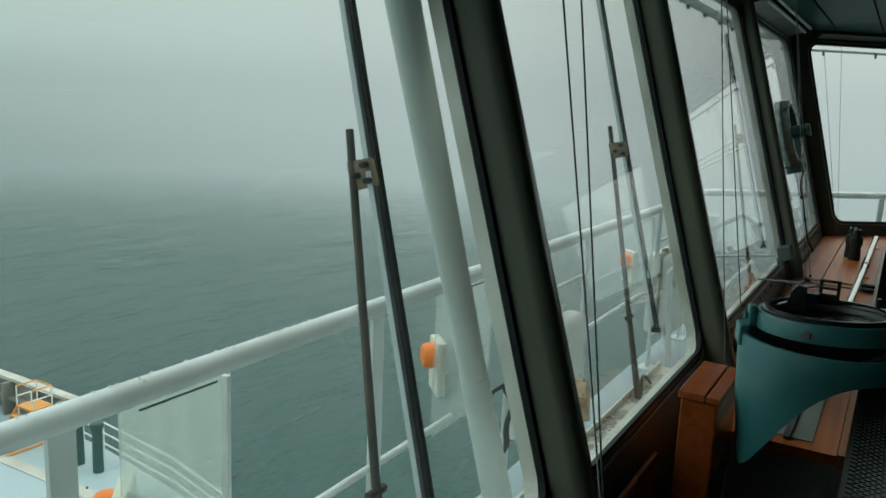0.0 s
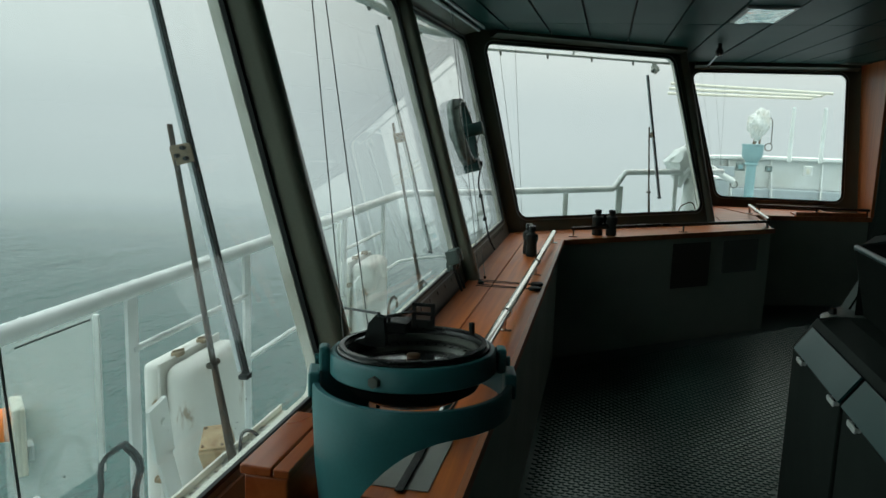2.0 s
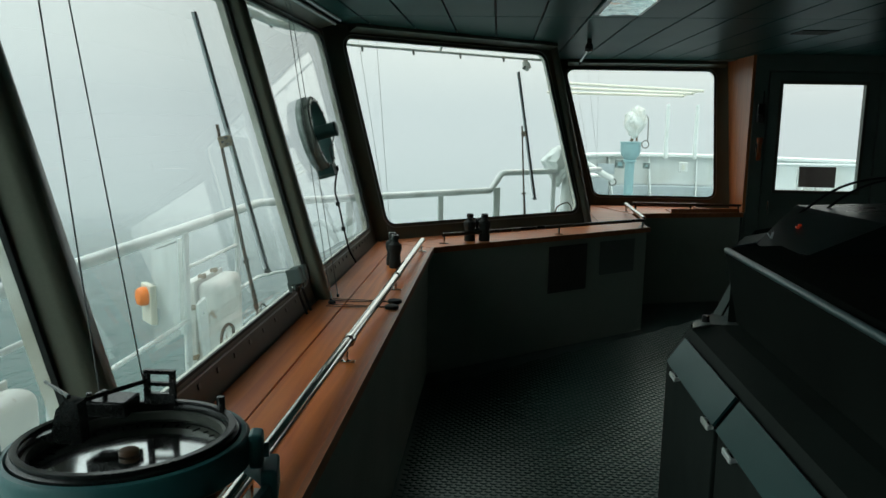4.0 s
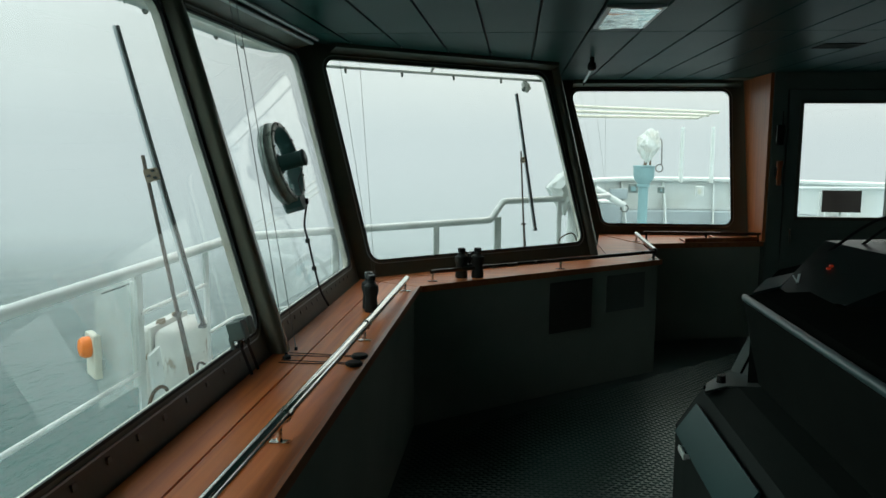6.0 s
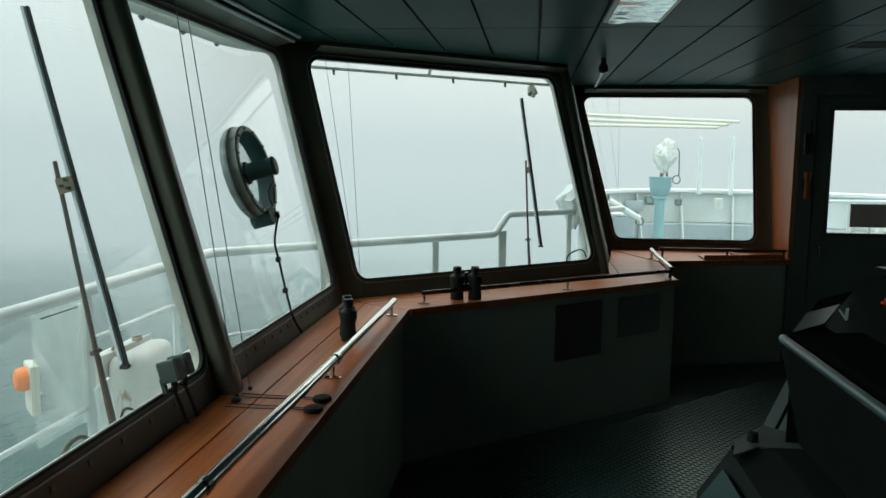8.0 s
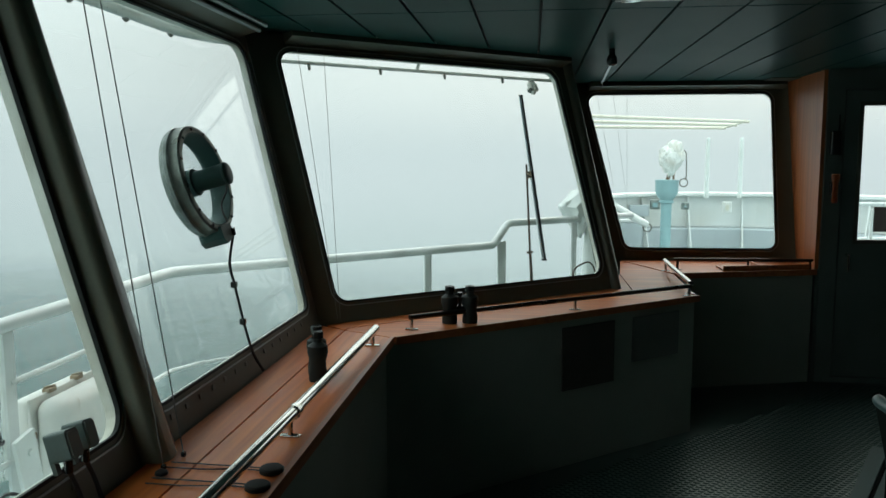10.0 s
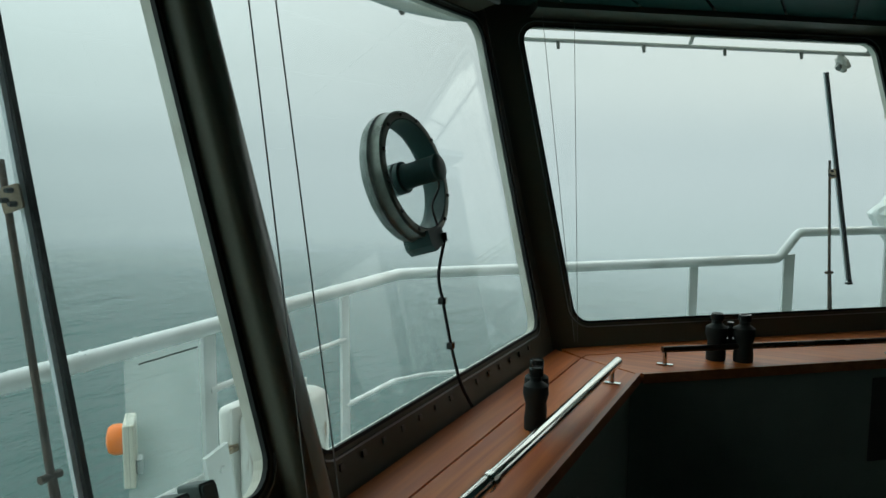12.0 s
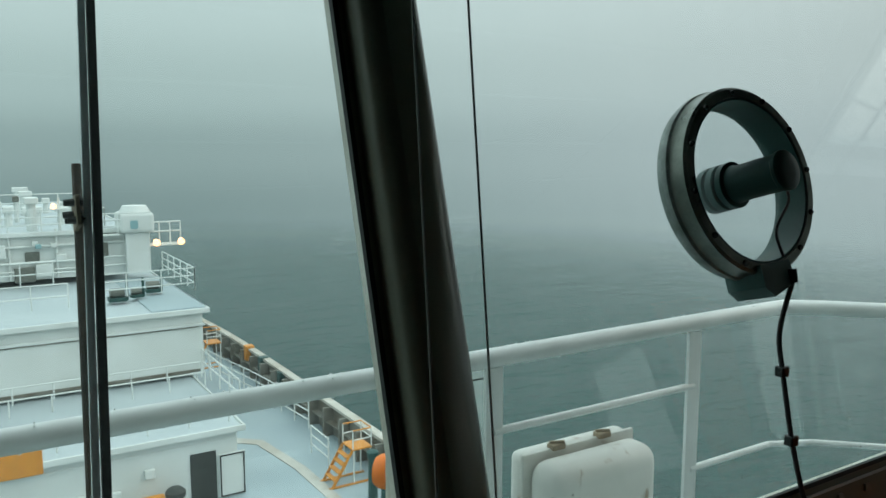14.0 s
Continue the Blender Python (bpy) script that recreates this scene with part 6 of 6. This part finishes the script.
for v in bm.verts:
    n = noise.noise(v.co * 1.8) * 0.25 + noise.noise(v.co * 5) * 0.16 + noise.noise(v.co * 11) * 0.09
    k = 0.19 * max(0.25, 1 - abs(v.co.z)) + 0.03
    v.co = Vector((v.co.x * k + 0.05 * v.co.z, v.co.y * 0.16, v.co.z * 0.26)) * (1 + n) + Vector((1.83, 10.20, 1.33))
part("cover", bm, M_WHITE, cov, smooth=True)
part("base", lathe(bmesh.new(), [(0.11, -0.06), (0.10, 0.5), (0.08, 0.9), (0.06, 1.2)], 14, Matrix.Translation((1.90, 10.20, 0.0))), M_WHITE, cov, smooth=True)
wb = thing("wing_board", (5.215, 12.0, -0.1), "dark brown board with a white post on the bridge wing", "board")
part("board", box(bmesh.new(), (-0.215, -0.02, 1.06), (0.24, 0.02, 1.325), 0.006), M_BOARD, wb)
part("post", box(bmesh.new(), (-0.25, -0.02, -0.06), (-0.222, 0.02, 1.30), 0.004), M_WHITE, wb)
part("leg", box(bmesh.new(), (0.0, 0.022, -0.06), (0.03, 0.05, 1.2), 0.004), M_WHITE, wb)
dr = thing("wing_rail", (-0.06, 0, -0.11), "white pipe rail across the bridge wing", "railing")
part("top_rail", rod(bmesh.new(), (4.9, 14.0, 1.26), (8.9, 14.0, 1.28), 0.022, 0.022, 10), M_WING, dr)
part("low_rail", rod(bmesh.new(), (4.9, 14.0, 0.80), (8.9, 14.0, 0.82), 0.022, 0.022, 10), M_WING, dr)
for x in (4.95, 6.2, 7.5, 8.8):
    part("post", rod(bmesh.new(), (x, 14.0, -0.06), (x, 14.0, 1.27), 0.02, 0.02, 8), M_WING, dr)


# ---- the ship below: deck, bulwark, deckhouses ----
ZD = -10.5
before_ship = set(scene.objects)


def ship_side(x, inset=0.0):
    """The ship's side draws in towards the bow."""
    return 15.6 - 0.0045 * max(0.0, -x - 36.0) ** 2 - inset


SX = [-21.4, -24.0, -27.0, -30.0, -33.0, -36.0, -39.0, -42.0, -46.0, -50.0]
alone("main_deck", prism(bmesh.new(), [(-12.0, 13.9), (-16.0, 14.9), (-20.0, 15.5)] + [(x, ship_side(x, 0.02)) for x in SX] + [(-50, -16), (-12, -16)], ZD - 0.4, ZD), M_DECK, "wet blue-grey painted main deck", "deck", kind="structure")
hull = thing("ship_bulwark", (0, 0, 0), "weathered grey ship's side bulwark with frames", "bulwark")
part("plating", prism(bmesh.new(), [(x, ship_side(x)) for x in SX] + [(x, ship_side(x, -0.12)) for x in reversed(SX)], -18.0, -9.35), M_HULL, hull)
part("cap", prism(bmesh.new(), [(x, ship_side(x, 0.12)) for x in SX] + [(x, ship_side(x, -0.22)) for x in reversed(SX)], -9.35, -9.24), M_CAPRAIL, hull, "dirty pale cap rail")
for i in range(18):
    x = -22.0 - 1.5 * i
    y = ship_side(x)
    part("frame", box(bmesh.new(), (x - 0.06, y - 0.42, ZD), (x + 0.06, y - 0.02, -9.36)), M_HULL, hull)
part("stringer", prism(bmesh.new(), [(x, ship_side(x, 0.30)) for x in SX] + [(x, ship_side(x, 0.01)) for x in reversed(SX)], -9.95, -9.88), M_HULL, hull)
part("waterway", prism(bmesh.new(), [(-28.3, 11.0), (-28.3, 11.9), (-27.3, 13.0), (-24.0, 13.45), (-14.0, 13.6), (-14.0, 13.2), (-24.0, 13.05), (-27.0, 12.65), (-27.9, 11.6), (-27.9, 11.0)], ZD + 0.004, ZD + 0.03), M_CAPRAIL, hull, "pale raised waterway strip")


def ship_rail(pts, h, n_mid, label, r=0.028):
    g = thing("ship_rail", (0, 0, 0), label, "railing", "ship rails")
    pts = [Vector(p) for p in pts]
    for k in range(n_mid + 1):
        z = h * (1 - k / (n_mid + 1))
        part("bar", tube(bmesh.new(), [p + Vector((0, 0, z)) for p in pts], r, 6), M_SHIP, g)
    for a, b in zip(pts, pts[1:]):
        n = max(1, round((b - a).length / 1.3))
        for i in range(n + 1):
            p = a.lerp(b, i / n)
            part("post", rod(bmesh.new(), p, p + Vector((0, 0, h)), r, r, 6), M_SHIP, g)
    return g


RL = "white tubular rail along the ship's deck"
ship_rail([(-12.0, 13.8, ZD), (-16.0, 14.8, ZD), (-20.9, 15.4, ZD)], 1.05, 2, RL)
ship_rail([(-23.4, 13.9, ZD), (-25.0, 13.9, ZD)], 1.05, 2, RL)
ship_rail([(-26.2, 13.75, ZD), (-31.0, 13.3, ZD), (-37.0, 12.4, ZD)], 1.05, 2, RL)
ship_rail([(-33.5, 11.4, ZD), (-36.5, 11.6, ZD)], 2.2, 2, RL)
ship_rail([(-27.2, -6, -8.17), (-27.2, 10.5, -8.17)], 0.6, 0, RL)


def deckhouse(name, x_face, x_back, y0, y1, z0, z1, label, ledge=True):
    h = thing(name, (0, 0, 0), label, "deckhouse", "deckhouses")
    part("wall", box(bmesh.new(), (x_back, y0, z0), (x_face, y1, z1 - 0.02)), M_SHIP, h)
    part("roof", box(bmesh.new(), (x_back - 0.1, y0 - 0.1, z1 - 0.02), (x_face + 0.16, y1 + 0.16, z1 + 0.05), 0.02), M_ROOF, h, "frosty grey painted roof")
    part("gutter", box(bmesh.new(), (x_face + 0.162, y0, z1 - 0.10), (x_face + 0.24, y1 + 0.24, z1 + 0.10), 0.02), M_SHIP, h, "white raised roof edge")
    part("gutter", box(bmesh.new(), (x_back, y1 + 0.162, z1 - 0.10), (x_face + 0.16, y1 + 0.24, z1 + 0.10), 0.02), M_SHIP, h, "white raised roof edge")
    if ledge:
        part("ledge", box(bmesh.new(), (x_face + 0.002, y0, z1 - 0.62), (x_face + 0.10, y1 + 0.08, z1 - 0.52), 0.02), M_SHIP, h)
    return h


h0 = deckhouse("lower_deckhouse", -23.2, -60.0, -14.0, 10.75, ZD, -8.22, "white painted lower deckhouse with an open steel door", False)
part("base_line", box(bmesh.new(), (-23.198, -14, -8.62), (-23.17, 10.74, -8.55)), M_SHIP, h0)
# the open doorway's inner shade is a flat dark panel on the wall
part("doorway", box(bmesh.new(), (-23.197, 9.24, -10.52), (-23.175, 10.06, -8.88)), M_DARKOPEN, h0, "dark panel standing in for the doorway's shade")
d = part("open_door", box(bmesh.new(), (-23.17, 10.12, -10.50), (-23.09, 10.98, -9.02), 0.03), M_SHIP, h0, "white steel door, open")
part("door_seal", ring(bmesh.new(), lambda s, q, dd: Vector((-23.09 + dd, s, q)), [(10.15, -10.46), (10.95, -10.46), (10.95, -9.06), (10.15, -9.06)], [(10.19, -10.42), (10.91, -10.42), (10.91, -9.10), (10.19, -9.10)], 0.002, 0.02), M_RUBBER, d)
op = part("orange_panel", box(bmesh.new(), (-23.03, 3.0, -8.47), (-22.95, 5.1, -7.74), 0.02), M_YELLOW, h0, "orange-yellow equipment panel")
for i in range(5):
    part("panel_rib", box(bmesh.new(), (-22.952, 3.30 + 0.42 * i, -8.40), (-22.93, 3.34 + 0.42 * i, -7.81)), M_YELLOW, op)
for y, z in ((6.1, -9.6), (7.0, -9.7), (4.6, -9.6), (8.0, -9.2)):
    part("wall_lamp", box(bmesh.new(), (-23.197, y - 0.16, z - 0.16), (-23.05, y + 0.16, z + 0.16), 0.04), M_SHIP, h0)
h1 = deckhouse("middle_deckhouse", -29.25, -60.0, -14.0, 10.85, -8.17, -5.72, "white painted middle deckhouse with a projecting roof edge")
h2 = deckhouse("upper_deckhouse", -38.0, -60.0, -14.0, 9.6, -5.67, -3.6, "white upper deckhouse with equipment on its roof")
for y in (-2, 0.5, 3.0, 5.5, 8.0):
    part("window", box(bmesh.new(), (-37.998, y - 0.3, -4.9), (-37.95, y + 0.3, -4.4), 0.03), M_RING, h2, "grey window")
ship_rail([(-28.5, -6, -8.17), (-28.5, 10.6, -8.17)], 0.6, 0, RL)
part("foot_joint", box(bmesh.new(), (-29.248, -14.0, -8.17), (-29.22, 10.7, -8.06)), M_HULL, h1, "dark dirty joint along the foot")
# dark strip on the wall just below the ledge
part("ledge_joint", box(bmesh.new(), (-29.248, -14.0, -6.40), (-29.225, 10.7, -6.345)), M_HULL, h1)
ship_rail([(-23.6, -6, -8.17), (-23.6, 10.6, -8.17)], 0.95, 1, RL)
ship_rail([(-24.2, 10.72, -8.17), (-29.0, 10.72, -8.17)], 0.95, 1, RL)
ship_rail([(-31.6, -4, -5.67), (-31.6, 6.2, -5.67)], 0.95, 1, RL)
ship_rail([(-31.6, 7.0, -5.67), (-31.6, 11.0, -5.67), (-37.6, 11.0, -5.67)], 0.95, 2, RL)
part("side_platform", box(bmesh.new(), (-38, 9.0, -5.70), (-29.4, 11.1, -5.62), 0.02), M_DECK, h1)


# pipes, rails and boxes that crowd the upper deckhouse
ship_rail([(-38.1, -6, -3.55), (-38.1, 8.6, -3.55)], 1.0, 2, RL)
ship_rail([(-38.1, 8.6, -3.55), (-44.0, 8.6, -3.55)], 1.0, 2, RL)
ship_rail([(-44.0, -6, -3.55), (-44.0, 8.6, -3.55)], 1.4, 2, RL)
ship_rail([(-36.2, -4, -5.62), (-36.2, 7.4, -5.62)], 1.0, 1, RL)
rnd = random.Random(5)
for i in range(22):
    y = -4 + rnd.random() * 13
    z = -5.5 + rnd.random() * 1.6
    w = 0.12 + 0.3 * rnd.random()
    part("wall_fitting", box(bmesh.new(), (-37.99, y - w, z - w * 0.8), (-37.80 + 0.2 * rnd.random(), y + w, z + w * 0.8), 0.03), (M_SHIP, M_SHIP, M_RING, M_PALETEAL)[i % 4], h2)
for i in range(7):
    y = -3 + 1.9 * i
    part("wall_pipe", rod(bmesh.new(), (-37.9, y, -5.6), (-37.9, y, -3.4), 0.05, 0.05, 8), M_SHIP, h2)
for z in (-4.2, -4.9, -5.3):
    part("wall_pipe", rod(bmesh.new(), (-37.85, -6, z), (-37.85, 9.4, z + 0.06), 0.045, 0.045, 8), M_SHIP, h2)


def tower(at, label):
    t = thing("deck_tower", at, label, "equipment tower")
    part("trunk", box(bmesh.new(), (-0.6, -0.55, 0.0), (0.6, 0.55, 2.7), 0.06), M_SHIP, t)
    part("head", box(bmesh.new(), (-0.8, -0.8, 1.9), (0.8, 0.75, 2.85), 0.15), M_SHIP, t, "rounded white head")
    part("dark_panel", box(bmesh.new(), (0.61, -0.35, 2.1), (0.83, 0.0, 2.5), 0.02), M_PALETEAL, t)
    for z in (1.25, 1.85, 2.3):
        part("arm", rod(bmesh.new(), (0, 0.5, z), (0, 2.1, z), 0.04, 0.04, 6), M_SHIP, t)
    for y in (1.1, 1.6, 2.1):
        part("upright", rod(bmesh.new(), (0, y, 1.25), (0, y, 2.3), 0.035, 0.035, 6), M_SHIP, t)
    for z in (3.1, 3.4, 3.7):
        part("top_rail", tube(bmesh.new(), [(0.7, -1.6, z - 0.85), (0.7, 0.6, z - 0.85), (-0.7, 0.6, z - 0.85)], 0.03, 6), M_SHIP, t)
    for y in (-1.6, -0.9, -0.2, 0.6):
        part("top_post", rod(bmesh.new(), (0.7, y, 1.9), (0.7, y, 2.85), 0.03, 0.03, 6), M_SHIP, t)
    part("drum", rod(bmesh.new(), (0, 0, 2.85), (0, 0, 3.15), 0.7, 0.55, 24), M_SHIP, t, "low round drum top")
    part("side_platform", box(bmesh.new(), (-0.8, -1.7, 1.82), (0.8, -0.8, 1.90), 0.02), M_SHIP, t)
    part("walkway", box(bmesh.new(), (-0.35, 0.5, 1.18), (0.35, 2.15, 1.24)), M_SHIP, t)
    for y in (0.85, 2.0):
        part("lit_lamp", rod(bmesh.new(), (0.40, y, 1.40), (0.56, y, 1.34), 0.14, 0.17, 12), M_LAMP, t, "lit warm deck lamp")
    return t


tower((-38.2, 9.95, -5.65), "white equipment tower with a lamp gallery and lit lamps")
m = thing("deck_mast", (-38.6, 6.75, -3.55), "white mast with a lit warm lamp", "mast")
part("pole", rod(bmesh.new(), (0, 0, 0), (0, 0, 1.5), 0.07, 0.05, 8), M_SHIP, m)
part("basket", box(bmesh.new(), (-0.3, -0.4, 0.95), (0.3, 0.4, 1.05), 0.02), M_SHIP, m)
part("lit_lamp", rod(bmesh.new(), (0.3, -0.25, 1.18), (0.42, -0.25, 1.12), 0.10, 0.13, 12), M_LAMP, m, "lit warm deck lamp")
rnd = random.Random(11)
for i in range(26):
    x, y = -39.0 - rnd.random() * 16, 9.0 - rnd.random() * 16
    w, dp, hh = 0.25 + rnd.random() * 0.6, 0.25 + rnd.random() * 0.7, 0.35 + rnd.random() * 0.9
    v = thing("roof_vent", (x, y, -3.55), "white ventilator on the upper deckhouse roof", "ventilator", "roof ventilators")
    part("trunk", rod(bmesh.new(), (0, 0, 0), (0, 0, hh), dp * 0.4, dp * 0.35, 10), M_SHIP, v)
    part("hood", box(bmesh.new(), (-w / 2, -dp / 2, hh), (w / 2, dp / 2, hh + 0.3), 0.05), M_SHIP if i % 4 else M_RING, v)
for x, y, s in ((-31.9, 8.0, 0.55), (-32.3, 8.8, 0.4), (-33.0, 9.6, 0.5)):
    v = thing("deck_winch", (x, y, -5.66), "dark grey winch on the deckhouse roof", "winch", "winches")
    part("drum", rod(bmesh.new(), (0, -s / 2, s * 0.6), (0, s / 2, s * 0.6), s * 0.35, s * 0.35, 14), M_RING, v)
    part("frame", box(bmesh.new(), (-s * 0.5, -s * 0.6, 0), (s * 0.5, s * 0.6, s * 0.3), 0.02), M_GREENMETAL, v)
    part("column", rod(bmesh.new(), (0, s * 0.7, 0), (0, s * 0.7, s * 2.0), 0.06, 0.05, 8), M_GREENMETAL, v)


def ladder_stand(at):
    """A steel access stand: a railed platform, with steps down on one side."""
    l = thing("deck_stand", at, "orange-yellow steel access stand with steps by the ship's side", "access stand", "access stands")
    part("platform", box(bmesh.new(), (-0.42, 0.0, 1.18), (0.42, 0.72, 1.24), 0.01), M_YELLOW, l)
    for x in (-0.38, 0.38):
        for y in (0.05, 0.67):
            part("leg", rod(bmesh.new(), (x, y, 0), (x, y, 1.18), 0.03, 0.03, 8), M_SHIP, l)
        part("stringer", flatbar(bmesh.new(), (x, 0.0, 1.19), (x, -0.72, 0.06), 0.10, 0.03, (0, 0.84, -0.54)), M_YELLOW, l)
        part("skid", box(bmesh.new(), (x - 0.04, -0.85, 0.002), (x + 0.04, 0.78, 0.06), 0.01), M_YELLOW, l)
    for k in range(4):
        y, z = -0.14 - 0.15 * k, 0.96 - 0.24 * k
        part("step", box(bmesh.new(), (-0.36, y - 0.10, z), (0.36, y + 0.08, z + 0.04), 0.008), M_YELLOW, l)
    for z, mat in ((1.55, M_SHIP), (1.88, M_YELLOW)):
        part("hand_rail", tube(bmesh.new(), [(-0.40, 0.02, z), (-0.40, 0.70, z), (0.40, 0.70, z), (0.40, 0.02, z)], 0.025, 6), mat, l)
    for x, y in ((-0.40, 0.02), (-0.40, 0.70), (0.40, 0.70), (0.40, 0.02)):
        part("rail_post", rod(bmesh.new(), (x, y, 1.24), (x, y, 1.88), 0.025, 0.025, 6), M_SHIP, l)
    return l


ladder_stand((-22.2, 14.25, ZD))
ladder_stand((-37.0, 12.7, ZD))
for x in (-36.8, -34.6, -32.0, -30.2):
    v = thing("fire_box", (x, ship_side(x, 0.75), ZD), "orange-yellow equipment box on the side deck" if x == -36.8 else "dark green equipment box on the side deck", "equipment box", "equipment boxes")
    part("case", box(bmesh.new(), (-0.22, -0.22, 0.1), (0.22, 0.22, 0.85), 0.03), M_YELLOW if x == -36.8 else M_GREENMETAL, v)
    part("foot", box(bmesh.new(), (-0.25, -0.25, 0.0), (0.25, 0.25, 0.1)), M_RING, v)
v = thing("deck_plank", (-21.3, 11.7, ZD), "orange-yellow bar lying on the deck", "bar")
part("bar", box(bmesh.new(), (-0.1, -0.55, 0.004), (0.1, 0.55, 0.14), 0.02), M_YELLOW, v)
v = thing("mooring_bollard", (-22.4, 8.6, ZD), "black mooring bollard on the deck", "bollard")
part("post", lathe(bmesh.new(), [(0.22, 0.0), (0.22, 0.7), (0.30, 0.75), (0.30, 0.9), (0.2, 1.0)], 20), M_DARKOPEN, v, smooth=True)
v = thing("cable_drum", (-22.6, 8.0, ZD), "orange drum on the deck beside the bollard", "drum")
part("drum", rod(bmesh.new(), (0, -0.3, 0.4), (0, 0.3, 0.4), 0.4, 0.4, 20), M_YELLOW, v)
for i in range(3):
    v = thing("side_pillar", (-20.6 + 0.9 * i, 14.4, ZD), "grey fairlead pillar by the bulwark", "fairlead", "fairleads")
    part("pillar", lathe(bmesh.new(), [(0.16, 0.0), (0.14, 1.3), (0.2, 1.4), (0.2, 1.55), (0.12, 1.6)], 14), M_GREENMETAL, v, smooth=True)

# the numbers above are in the ship's own frame; its decks rise a little towards the bow
SHIP_EYE, SHIP_SCALE = Vector((1.213, 4.559, 1.719)), 1.35
for ob in [o for o in scene.objects if o.parent is None and o not in before_ship]:
    x = {"middle_deckhouse": -29.2, "upper_deckhouse": -37.5, "lower_deckhouse": -23.2, "main_deck": -23.0, "ship_bulwark": -23.0}.get(ob.name)
    if x is None:
        m = max((o for o in (ob, *ob.children_recursive) if o.type == "MESH"), key=lambda o: o.dimensions.length)
        x = ob.location.x + min(v.co.x for v in m.data.vertices) if ob.location.x == 0.0 else ob.location.x
    far = min(1.0, max(0.0, (-23.0 - x) / 14.5))
    ob.location += Vector((0.0, 1.0 + 0.72 * min(1.0, far * 1.7), 0.93 + 0.56 * far))
    ob.location = SHIP_EYE + SHIP_SCALE * (ob.location - SHIP_EYE)
    ob.scale = (SHIP_SCALE,) * 3
